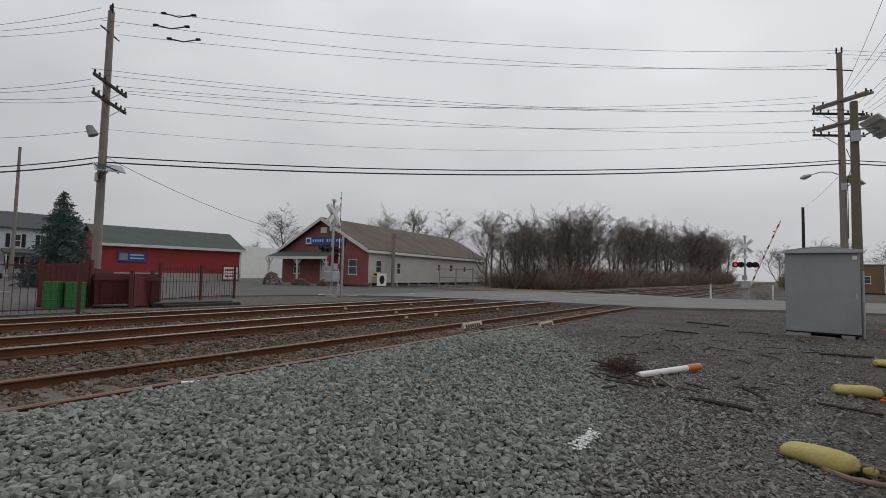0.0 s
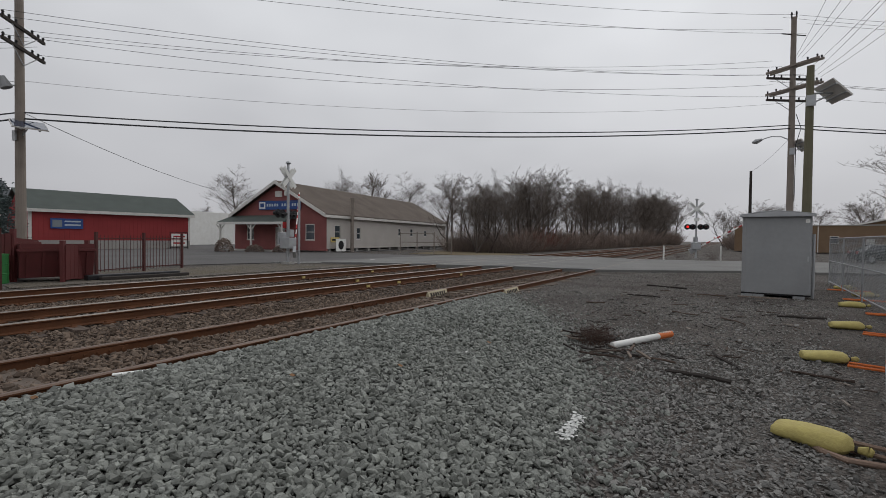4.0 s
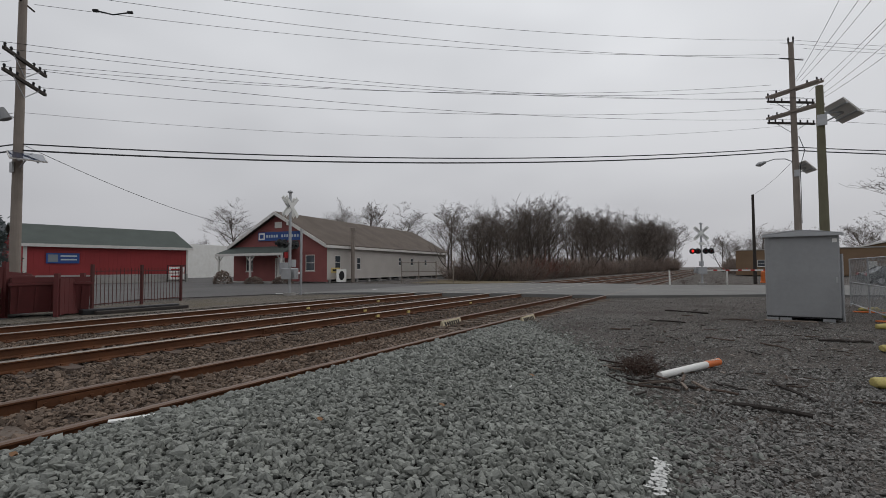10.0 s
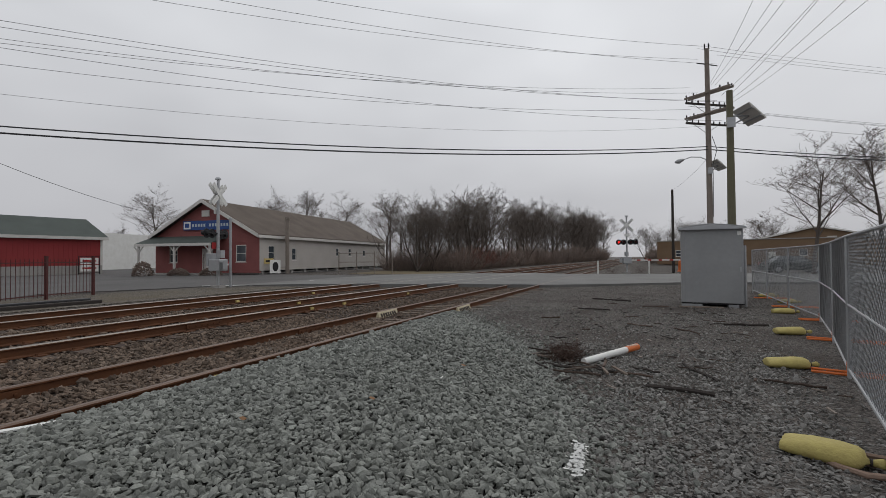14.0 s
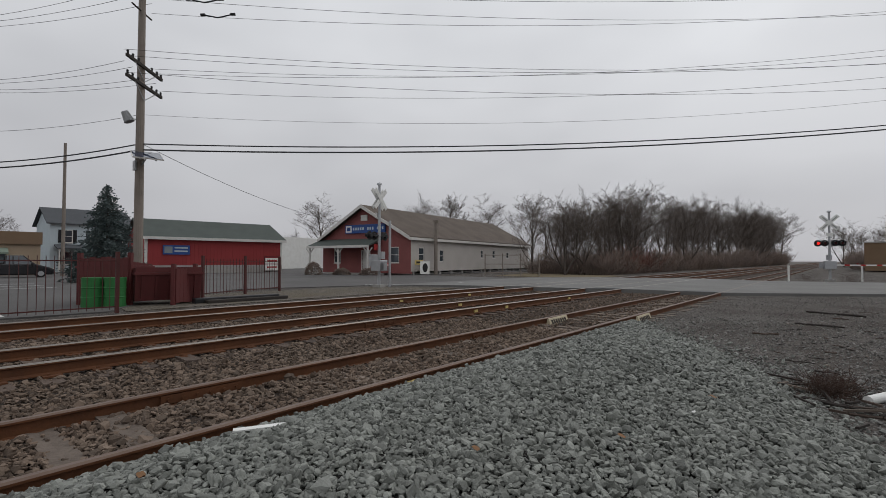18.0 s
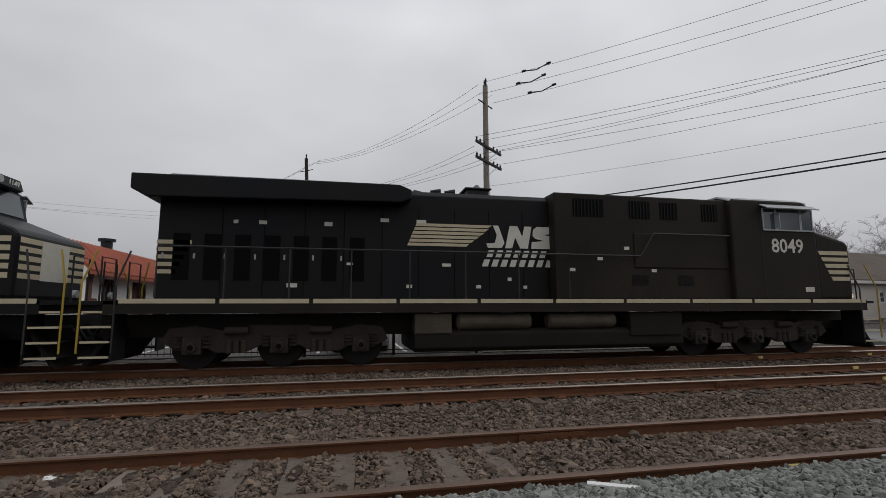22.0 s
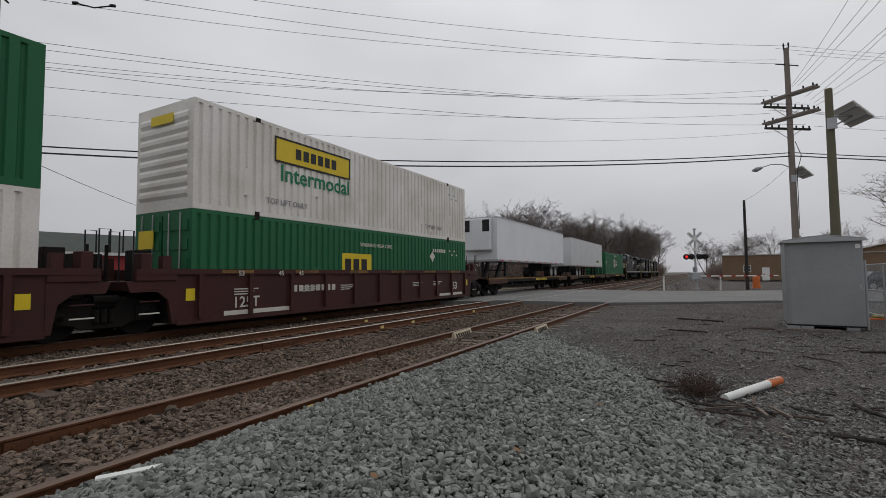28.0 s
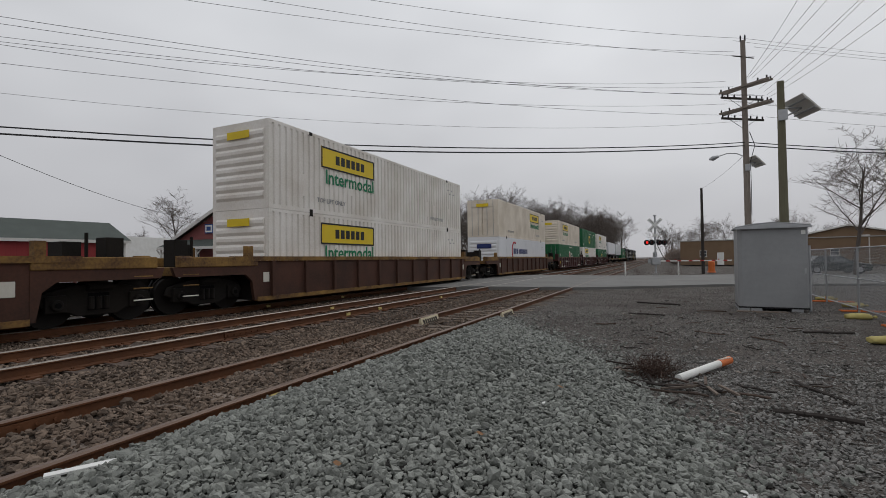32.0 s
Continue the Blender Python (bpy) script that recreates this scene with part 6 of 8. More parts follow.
def haul_box(label, mt, yel=(-11.4, 2.15), big=True):
    """White box with a yellow company panel and the word Intermodal."""
    c = container(label, mt, door=not big)
    y, z = yel
    p = side_panel(c, y, z, 3.5, 0.8, CYEL, "company_panel")
    for dz in (-0.37, 0.37):
        side_panel(c, y, z + dz, 3.5, 0.06, CBLACK, "panel_border", p, True, 0.008)
    for dy in (-1.72, 1.72):
        side_panel(c, y + dy, z, 0.06, 0.68, CBLACK, "panel_border", p, True, 0.008)
    bar_row(p, y + 0.1, z, 2.0, 0.34, 6, CBLACK, 0.008)
    words("word_sign", "Intermodal", 0.74, facing_x(1.305, y + 0.1, z - 0.74), CGRN, c, 0.003)
    side_words(c, "TOP LIFT ONLY", 0.24, -12.6, 0.5, GREYPAINT)
    side_words(c, "TOP LIFT ONLY", 0.24, -3.4, 0.5, GREYPAINT)
    part("end_label", M().box(-0.5, -15.84, 2.35, 0.5, -15.82, 2.6), CYEL, c)
    return c


def emp_box(label, yy_=-9.2):
    c = container(label, CGREEN)
    p = side_panel(c, yy_, 1.35, 1.7, 1.2, CYEL, "company_panel")
    bar_row(p, yy_, 1.35, 1.4, 0.8, 3, CBLACK, 0.008)
    side_words(c, "53'", 0.42, -14.9, 0.45, LETTER)
    side_words(c, "53'", 0.42, -1.2, 0.45, LETTER)
    side_words(c, "WARNING HIGH CUBE", 0.2, yy_ + 1.2, 2.3, LETTER)
    bar_row(c, -2.9, 2.3, 1.3, 0.16, 7, LETTER)
    d = M()
    d.prism([(-3.6, 1.75), (-3.35, 2.0), (-3.6, 2.25), (-3.85, 2.0)], 1.3, 1.306, "x")
    part("placard", d, LETTER, c)
    part("end_label", M().box(-1.0, -15.825, 1.9, -0.3, -15.81, 2.4), CYEL, c)
    return c


def hub_box(label):
    c = container(label, CGREEN)
    hx = [(-8.45 + 0.68 * math.sin(a), 1.5 + 0.68 * math.cos(a)) for a in np.linspace(0, 2 * math.pi, 7)[:-1]]
    part("hexagon_emblem", M().prism(hx, 1.297, 1.304, "x"), LETTER, c)
    em = M()
    for a in (-8.73, -8.45, -8.17):
        em.box(1.305, a - 0.07, 1.2, 1.312, a + 0.07, 1.8)
    em.box(1.305, -8.75, 1.44, 1.312, -8.15, 1.56)
    part("emblem_bar", em, CRED, c)
    bar_row(c, -6.85, 1.72, 0.95, 0.3, 3, LETTER)
    bar_row(c, -6.75, 1.32, 1.55, 0.3, 5, LETTER)
    for k in range(20):
        part("reflector", M().box(1.292, -15.7 + k * 0.79, 0.05, 1.297, -15.3 + k * 0.79, 0.1), LETTER, c)
    side_words(c, "53'", 0.42, -14.9, 1.55, LETTER)
    side_words(c, "53'", 0.42, -1.2, 1.55, LETTER)
    side_words(c, "WARNING HIGH CUBE", 0.22, -7.6, 2.6, LETTER)
    return c


def stg_box(label):
    c = container(label, CPURE, door=False)
    arc = M()
    pts = [(-11.6 + 0.72 * math.cos(a), 1.85 + 0.72 * math.sin(a)) for a in np.linspace(radians(60), radians(300), 16)]
    for (a, b), (a2, b2) in zip(pts, pts[1:]):
        arc.cyl((1.3, a, b), (1.3, a2, b2), 0.06, n=4)
    part("ring_emblem", arc, CRED, c)
    bar_row(c, -11.1, 1.82, 1.5, 0.45, 3, CNAVY)
    bar_row(c, -8.8, 1.8, 2.9, 0.42, 9, CNAVY)
    part("end_bar", M().box(-0.5, -15.83, 2.0, 0.7, -15.815, 2.35), CNAVY, c)
    return c


def well_car(label, side_mt, rail_mt, L_=22.4, top_bar=None, e=2.9, trucks=(-1.45, -20.95)):
    """Well car: deep side sills with stiffeners, end platforms over the trucks, ladders. Origin at the front end."""
    c = thing("well_car", label, "railway car", group="intermodal cars")
    z0, z1 = 0.22, 1.4
    for sx in (-1, 1):
        a, b = sx * 1.34, sx * 1.46
        sd = part("side_sill", M().box(min(a, b), -L_ + e, z0, max(a, b), -e, z1), side_mt, c)
        part("top_rail", M().box(min(a - sx * 0.05, b + sx * 0.05), -L_ + e - 0.9, z1 + 0.001, max(a - sx * 0.05, b + sx * 0.05), -e + 0.9, z1 + 0.14), rail_mt, sd)
        part("bottom_rail", M().box(min(a, b + sx * 0.03), -L_ + e, z0 - 0.05, max(a, b + sx * 0.03), -e, z0 + 0.08), rail_mt, sd)
        me = M().box(0, -0.06, z0 + 0.08, 0.09, 0.06, z1).mesh("stiffener", side_mt)
        k = 11
        for i in range(k):
            st = part("stiffener", me, None, sd)
            st.location = (b if sx > 0 else b - 0.09, -e - 0.6 - i * (L_ - 2 * e - 1.2) / (k - 1), 0)
        if top_bar:
            for i in range(6):
                y = -3.0 - i * (L_ - 6) / 5
                part("yellow_mark", M().box(min(b + sx * 0.05, b + sx * 0.056), y - 0.5, z1 + 0.03, max(b + sx * 0.05, b + sx * 0.056), y + 0.5, z1 + 0.12), WELLYEL, sd)
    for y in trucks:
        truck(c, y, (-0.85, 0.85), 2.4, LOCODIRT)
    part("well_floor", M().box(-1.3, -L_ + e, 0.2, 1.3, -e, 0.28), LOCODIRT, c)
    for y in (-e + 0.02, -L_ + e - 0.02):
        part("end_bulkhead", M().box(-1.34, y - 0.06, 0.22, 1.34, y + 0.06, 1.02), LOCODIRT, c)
    for s, y in ((1, -e), (-1, -L_ + e)):
        lo, hi = (y, y + s * (e - 0.35)) if s > 0 else (y - (e - 0.35), y)
        pl = part("end_platform", M().box(-1.45, lo, 1.02, 1.45, hi, 1.25).box(-1.5, lo, 1.25, -1.36, hi, 1.52).box(1.36, lo, 1.25, 1.5, hi, 1.52), rail_mt, c, bevel=0.02)
        part("end_sill", M().prism([(y, 0.22), (y, 1.25), (y + s * (e - 0.15), 1.25), (y + s * (e - 0.25), 1.0), (y + s * 0.45, 1.0), (y + s * 0.2, 0.8), (y + s * 0.1, 0.22)][::-s], 1.36, 1.47, "x"), side_mt, c)
        part("end_sill", M().prism([(y, 0.22), (y, 1.25), (y + s * (e - 0.15), 1.25), (y + s * (e - 0.25), 1.0), (y + s * 0.45, 1.0), (y + s * 0.2, 0.8), (y + s * 0.1, 0.22)][::-s], -1.47, -1.36, "x"), side_mt, c)
        coupler(c, y + s * (e - 0.4), s, LOCODIRT)
        for x in (0.75, 1.35) if side_mt is MAROON else ():
            part("grab_hoop", M().tube([(x, y + s * (e - 0.35), 1.2), (x, y + s * (e - 0.35), 2.4), (x, y + s * (e - 0.13), 2.4), (x, y + s * (e - 0.13), 1.9)], 0.018, 6), BLACK, c)
        for k in range(4):
            part("rung", M().cyl((1.46, y + s * (e - 0.9), 0.5 + k * 0.28), (1.46, y + s * (e - 0.45), 0.5 + k * 0.28), 0.018, n=5), LETTER if k == 0 else rail_mt, c)
        part("end_post", M().box(1.1, y + s * (e - 0.6) - 0.12, 1.25, 1.44, y + s * (e - 0.6) + 0.12, 1.9 if side_mt is MAROON else 1.55), rail_mt, c, bevel=0.02)
        part("end_post", M().box(0.3, y + s * (e - 0.9) - 0.2, 1.25, 0.75, y + s * (e - 0.9) + 0.2, 2.0), LOCODIRT, c, bevel=0.02)
        part("placard", M().box(1.47, y - s * 0.35 - 0.12, 0.75, 1.476, y - s * 0.35 + 0.12, 1.05), CYEL if side_mt is MAROON else LETTER, c)
        part("brake_gear", M().box(-0.5, y + s * 1.4 - 0.2, 1.25, 0.1, y + s * 1.4 + 0.2, 1.9).cyl((0.5, y + s * 1.5, 1.25), (0.5, y + s * 1.5, 2.1), 0.04, n=8), LOCODIRT, c)
        for x in (1.3, -1.3):
            part("guide_post", M().box(x - 0.1, y + s * 0.2 - 0.1, 1.25, x + 0.1, y + s * 0.2 + 0.1, 1.85), rail_mt, c)
    if side_mt is MAROON:
        e1 = 1.47
        words("lettering", "53", 0.5, facing_x(e1, -3.0, 0.75), LETTER, c, 0.003)
        words("lettering", "125T", 0.42, facing_x(e1, -L_ + 3.3, 0.62), LETTER, c, 0.003)
        bm = M()
        for k in range(8):
            bm.box(e1, -L_ + 5.0 + k * 0.25, 0.85, e1 + 0.005, -L_ + 5.17 + k * 0.25, 1.05)
        for k, w_ in ((3.1, "53"), (4.5, "45"), (5.3, "45")):
            words("lettering", w_, 0.2, facing_x(1.516, -L_ + k, 1.42), LETTER, c, 0.003)
        for yb in (-L_ + 2.9, -L_ + 5.4, -L_ + 7.2, -5.2, -7.0):
            for k in range(3):
                bm.box(e1, yb, 0.98 - k * 0.07, e1 + 0.005, yb + 0.8 - 0.15 * k, 1.01 - k * 0.07)
        bm.box(e1, -L_ + 2.6, 0.3, e1 + 0.005, -L_ + 5.0, 0.42).box(e1, -4.6, 0.3, e1 + 0.005, -2.2, 0.42)
        part("letter_bar", bm, LETTER, c)
    return c


def flat_car(label, L_=17.6, rail_mt=None, two=False):
    """Low spine flat with raised end platforms for a trailer or box."""
    rail_mt = rail_mt or WELLYEL
    c = thing("flat_car", label, "railway car", group="intermodal cars")
    part("spine", M().prism([(-0.4, 1.0), (-0.4, 0.72), (-3.2, 0.72), (-4.4, 0.4), (-L_ + 4.4, 0.4), (-L_ + 3.2, 0.72), (-L_ + 0.4, 0.72), (-L_ + 0.4, 1.0)], -0.45, 0.45, "x"), LOCODIRT, c)
    for sx in (-1, 1):
        a, b = sorted((sx * 1.3, sx * 1.4))
        part("side_sill", M().box(a, -L_ + 0.4, 0.82, b, -0.4, 1.0), LOCODIRT, c)
        part("deck_edge", M().box(min(sx * 1.22, sx * 1.43), -L_ + 0.4, 1.001, max(sx * 1.22, sx * 1.43), -0.4, 1.08), rail_mt, c)
    for k in range(7):
        y = -2.2 - k * (L_ - 4.4) / 6
        part("cross_bearer", M().box(-1.3, y - 0.12, 0.62, 1.3, y + 0.12, 0.82), LOCODIRT, c)
    for s, y in ((1, -1.9), (-1, -L_ + 1.9)):
        part("end_platform", M().box(-1.42, y - 1.5, 1.02, 1.42, y + 1.5, 1.1).box(1.36, y - 1.5, 0.72, 1.46, y + 1.5, 1.02).box(-1.46, y - 1.5, 0.72, -1.36, y + 1.5, 1.02), WELLRUST, c, bevel=0.02)
        for x in (0.9, 1.35):
            part("grab_hoop", M().tube([(x, y + s * 1.4, 1.1), (x, y + s * 1.4, 1.9), (x, y + s * 1.2, 1.9)], 0.018, 6), BLACK, c)
    for s, y in ((1, -2.0), (-1, -L_ + 2.0)):
        truck(c, y, (-0.85, 0.85), 2.4, LOCODIRT)
        coupler(c, y + s * 1.6, s, LOCODIRT)
    bm = M()
    for k in range(10):
        bm.box(1.401, -L_ / 2 + k * 0.28, 0.84, 1.405, -L_ / 2 + 0.18 + k * 0.28, 0.98)
    part("letter_bar", bm, CYEL, c)
    return c


def trailer(label, kind):
    """Road semi-trailer on a flat: box, bogie wheels, landing gear; a reefer has its cooling unit on the tail-facing end."""
    c = thing("semi_trailer", label, "trailer", group="trailers on the train")
    L_ = 16.15
    bx = part("box", M().box(-1.28, -L_, 1.25, 1.28, 0, 4.05), CPURE if kind == "reefer" else TRAILERM, c, bevel=0.03)
    if kind == "dry":
        rb = M()
        for k in range(14):
            for sx in (-1, 1):
                e = sx * 1.281
                rb.box(min(e, e + sx * 0.012), -L_ + 0.05, 1.45 + k * 0.18, max(e, e + sx * 0.012), -0.05, 1.5 + k * 0.18)
        part("side_rib", rb, TRAILERM, bx)
        part("green_emblem", M().prism([(-2.95 + 1.0 * math.cos(q), 1.86 + 0.17 * math.sin(q)) for q in np.linspace(0, 2 * math.pi, 18)[:-1]], 1.292, 1.298, "x"), mat("lime_emblem", (0.25, 0.42, 0.05), 0.5), bx)
        part("emblem_bar", M().box(1.298, -3.8, 1.8, 1.303, -3.5, 1.96).box(1.298, -3.43, 1.8, 1.303, -3.15, 1.96).box(1.298, -3.08, 1.8, 1.303, -2.8, 1.96), CBLACK, bx)
    part("top_rail", M().box(-1.295, -L_ - 0.01, 3.98, 1.295, 0.01, 4.07), GALV, bx)
    part("bottom_rail", M().box(-1.295, -L_ - 0.01, 1.2, 1.295, 0.01, 1.32), GALV, bx)
    mk = M()
    for k in range(10):
        mk.box(1.296, -L_ + 0.4 + k * 1.6, 1.23, 1.3, -L_ + 1.0 + k * 1.6, 1.29)
    part("reflector", mk, REDM, bx)
    if kind == "reefer":
        u = part("cooling_unit", M().box(-0.95, -L_ - 0.45, 1.9, 0.95, -L_ - 0.005, 3.95), CPURE, c, bevel=0.06)
        part("grille", M().box(-0.92, -L_ - 0.47, 3.1, -0.45, -L_ - 0.45, 3.85).box(0.45, -L_ - 0.47, 3.1, 0.92, -L_ - 0.45, 3.85), BLACK, u)
        lg, bg = -L_ + 2.4, -3.2
    else:
        lg, bg = -2.4, -L_ + 3.2
    part("landing_leg", M().box(-0.9, lg - 0.08, 0.2, -0.75, lg + 0.08, 1.2).box(0.75, lg - 0.08, 0.2, 0.9, lg + 0.08, 1.2).box(-0.75, lg - 0.04, 0.6, 0.75, lg + 0.04, 0.68), BLACK, c)
    for dy in (-0.65, 0.65):
        for sx in (-1, 1):
            w = part("wheel", M().cyl((sx * 0.7, bg + dy, 0.5), (sx * 1.2, bg + dy, 0.5), 0.5, n=20), BLACK, c)
            part("rim", M().cyl((sx * 1.2, bg + dy, 0.5), (sx * 1.205, bg + dy, 0.5), 0.28, n=16), GALV, w)
    part("bogie_frame", M().box(-0.6, bg - 1.4, 0.6, 0.6, bg + 1.4, 1.2), BLACK, c)
    part("hitch", M().prism([(lg - 1.0, 0.0), (lg - 0.6, 0.0), (lg + 0.3, 1.2), (lg - 0.1, 1.2)], 0.4, 0.55, "x").prism([(lg - 1.0, 0.0), (lg - 0.6, 0.0), (lg + 0.3, 1.2), (lg - 0.1, 1.2)], -0.55, -0.4, "x"), BLACK, c)
    return c


ride(flat_car("flat car with yellow-brown sills"), 65.6)
ride(hub_box("green container with a white hexagon emblem"), 66.3, TZ + 1.2)
ride(flat_car("rusty yellow spine car under a trailer", 19.0), 83.0)
ride(trailer("silver ribbed dry van trailer on a flat car", "dry"), 84.3, TZ + 0.85)
ride(flat_car("rusty yellow spine car under a trailer", 19.2), 102.6)
ride(trailer("white refrigerated trailer on a flat car", "reefer"), 103.5, TZ + 0.95)
for u, lo, hi, style in (
    (124.3, emp_box("green container with a yellow panel"), haul_box("white container with yellow panel and green lettering", CWHITE), 0),
    (143.2, haul_box("white container with yellow panel, below a green one", CWHITE, (-11.4, 2.3), False), emp_box("green container with a yellow panel, stacked on top", -8.14), 0),
    (162.1, hub_box("green container with emblem, below a white one"), haul_box("weathered white container with yellow panel", CCREAM), 0),
    (185.1, stg_box("clean white container with red ring and navy bars"), haul_box("cream white container with yellow panel", CCREAM, (-4.6, 2.15), False), 1),
    (208.4, haul_box("cream white container with yellow panel, below its twin", CWHITE, (-11.5, 2.2)), haul_box("cream white container with yellow panel, stacked on top", CWHITE, (-11.45, 2.15)), 1),
):
    ride(well_car("maroon well car with stiffened sides" if not style else "rusty well car with faded yellow edges", MAROON if not style else WELLRUST, MAROON if not style else WELLYEL, **(dict(L_=18.9, e=1.3, top_bar=True, trucks=(-0.1, -18.85) if u > 160 else (-0.1,)) if not style else {})), u - (3.1 if style else 1.375))
    ride(lo, u, TZ + 0.2)
    ride(hi, u, TZ + 0.2 + 2.91)
ride(well_car("rusty well car with faded yellow edges", WELLRUST, WELLYEL), 227.6)



# ---- ties under the tracks ----
def lay_ties(t, ra, rb, z, y0, y1, step, mt, jitter, length, seed):
    rr = random.Random(seed)
    meshes = []
    for k in range(4):
        m = M()
        w, h = 0.22, 0.16
        pts = []
        n = 6
        for i in range(n + 1):
            x = -length / 2 + length * i / n
            a, b = rr.uniform(-0.012, 0.012), rr.uniform(-0.015, 0.006)
            pts.append((x, a, b))
        for x, a, b in pts:
            m.v += [(x, -w / 2 + a, -h), (x, w / 2 + a, -h), (x, w / 2 + a, b), (x, 0.01, b - 0.012), (x, -w / 2 + a, b)]
        for i in range(n):
            q = 5 * i
            m.f += [(q + 1, q + 6, q + 7, q + 2), (q + 2, q + 7, q + 8, q + 3), (q + 3, q + 8, q + 9, q + 4), (q + 4, q + 9, q + 5, q)]
        m.f += [(0, 1, 2, 3, 4), tuple(5 * n + i for i in (4, 3, 2, 1, 0))]
        meshes.append(m.mesh("tie", mt))
    y = y0
    mid = (ra + rb) / 2
    while y < y1:
        if not (road_y(mid) - 0.5 < y < road_far(mid) + 0.5):
            o = part("tie", rr.choice(meshes), None, t)
            o.matrix_basis = pose(mid + rr.uniform(-jitter, jitter), y + rr.uniform(-0.04, 0.04), z + rr.uniform(-0.015, 0.012), 0, rr.uniform(-0.5, 0.5), rr.uniform(-2, 2))
        y += step


lay_ties(siding, RX[1], RX[2], -0.134, -16, 60, 0.52, TIEPALE, 0.05, 2.5, 1)
lay_ties(main_near, RX[3], RX[4], -0.078, -45, 105, 0.53, TIE, 0.05, 2.6, 2)
lay_ties(main_far, RX[5], RX[6], -0.078, -45, 105, 0.53, TIE, 0.05, 2.6, 3)
for t, rails, z in ((main_near, (RX[3], RX[4]), TZ - 0.176), (main_far, (RX[5], RX[6]), TZ - 0.176)):
    pl = M()
    y = -45
    while y < 100:
        if not (19 < y < 44):
            for x in rails:
                pl.box(x - 0.19, y - 0.1, z - 0.012, x + 0.19, y + 0.1, z + 0.012)
                for sx in (-1, 1):
                    pl.box(x + sx * 0.1 - 0.015, y - 0.05, z, x + sx * 0.1 + 0.015, y - 0.02, z + 0.035)
        y += 0.53
    tagged(part("tie_plate", pl, RUST, t), kind="stuff")
for x, y in ((RX[2], 2.6), (RX[2], 8.2), (RX[1], 6.9), (RX[3], 7.4)):
    z = TZ if x == RX[3] else 0.0
    j = M()
    for sx in (-1, 1):
        j.box(x + sx * 0.03 - 0.015, y - 0.45, z - 0.14, x + sx * 0.03 + 0.015, y + 0.45, z - 0.05)
        for k in range(6):
            j.cyl((x + sx * 0.045, y - 0.38 + k * 0.15, z - 0.095), (x + sx * 0.07, y - 0.38 + k * 0.15, z - 0.095), 0.018, n=6)
    part("joint_bar", j, RUST, siding if x != RX[3] else main_near)

# painted boards on the siding rails
for x, y, rz in ((RX[2] + 0.09, 11.2, 3), (RX[1] + 0.09, 13.1, 2)):
    b = thing("rail_marker", "faded yellow marker board leaning on a rail", "marker", (x, y, -0.10), rz)
    part("board", M().prism([(-0.015, -0.08), (0.12, -0.08), (0.06, 0.10), (0.03, 0.10)], -0.55, 0.55), CREAMP, b)
    bb = M()
    for k in range(7):
        bb.prism([(0.113 + 0.003, -0.04), (0.120 + 0.003, -0.04), (0.080, 0.06), (0.073, 0.06)], -0.45 + k * 0.13, -0.37 + k * 0.13)
    part("letter_bar", bb, DARKWOOD, b)
spots = M()
for x, y in ((RX[3], 11.0), (RX[3], 12.6), (RX[4], 12.2), (RX[5], 12.0), (RX[5], 16.0), (RX[1], 4.45), (RX[3], 17.0)):
    z = TZ if x < -5 else 0
    spots.box(x + 0.015, y - 0.07, z - 0.14, x + 0.06, y + 0.07, z - 0.07)
tagged(part("rail_clip", spots, PAINTY), "yellow painted rail anchors on the rails", "rail clip", kind="stuff")


# ---- loose stone ----
G_ = (1 + 5 ** 0.5) / 2
ICO = np.array([(-1, G_, 0), (1, G_, 0), (-1, -G_, 0), (1, -G_, 0), (0, -1, G_), (0, 1, G_), (0, -1, -G_), (0, 1, -G_), (G_, 0, -1), (G_, 0, 1), (-G_, 0, -1), (-G_, 0, 1)], float) / 1.7
ICO_F = np.array([(0, 11, 5), (0, 5, 1), (0, 1, 7), (0, 7, 10), (0, 10, 11), (1, 5, 9), (5, 11, 4), (11, 10, 2), (10, 7, 6), (7, 1, 8), (3, 9, 4), (3, 4, 2), (3, 2, 6), (3, 6, 8), (3, 8, 9), (4, 9, 5), (2, 4, 11), (6, 2, 10), (8, 6, 7), (9, 8, 1)])


def stones(name, xy, size, mt, label, embed=0.35, flat=0.62):
    """Angular crushed stones, each a dented and stretched many-sided lump, joined into one sheet of stuff."""
    n = len(xy)
    box = np.clip(ICO * 1.25, -0.95, 0.95)
    pts = box[None] * rng.uniform(0.6, 1.2, (n, 12, 1)) + rng.uniform(-0.2, 0.2, (n, 12, 3))
    s = rng.lognormal(0, 0.22, (n, 1)) * size
    pts *= (s * rng.uniform(0.6, 1.4, (n, 3)))[:, None] * np.array([1, 1, flat]) * 0.5
    q = rng.normal(size=(n, 4))
    q[:, 0] += 1.2
    q[:, 1:3] *= 0.4
    q /= np.linalg.norm(q, axis=1, keepdims=True)
    w, x, y, z = q.T
    R = np.stack([1 - 2 * (y * y + z * z), 2 * (x * y - z * w), 2 * (x * z + y * w), 2 * (x * y + z * w), 1 - 2 * (x * x + z * z), 2 * (y * z - x * w), 2 * (x * z - y * w), 2 * (y * z + x * w), 1 - 2 * (x * x + y * y)], -1).reshape(n, 3, 3)
    pts = np.einsum("nij,nkj->nki", R, pts)
    h = ground_z(xy[:, 0], xy[:, 1]) + s[:, 0] * (flat * 0.5 - embed * 0.5) + rng.uniform(-0.3, 0.4, n) * s[:, 0]
    pts += np.concatenate([xy, h[:, None]], 1)[:, None]
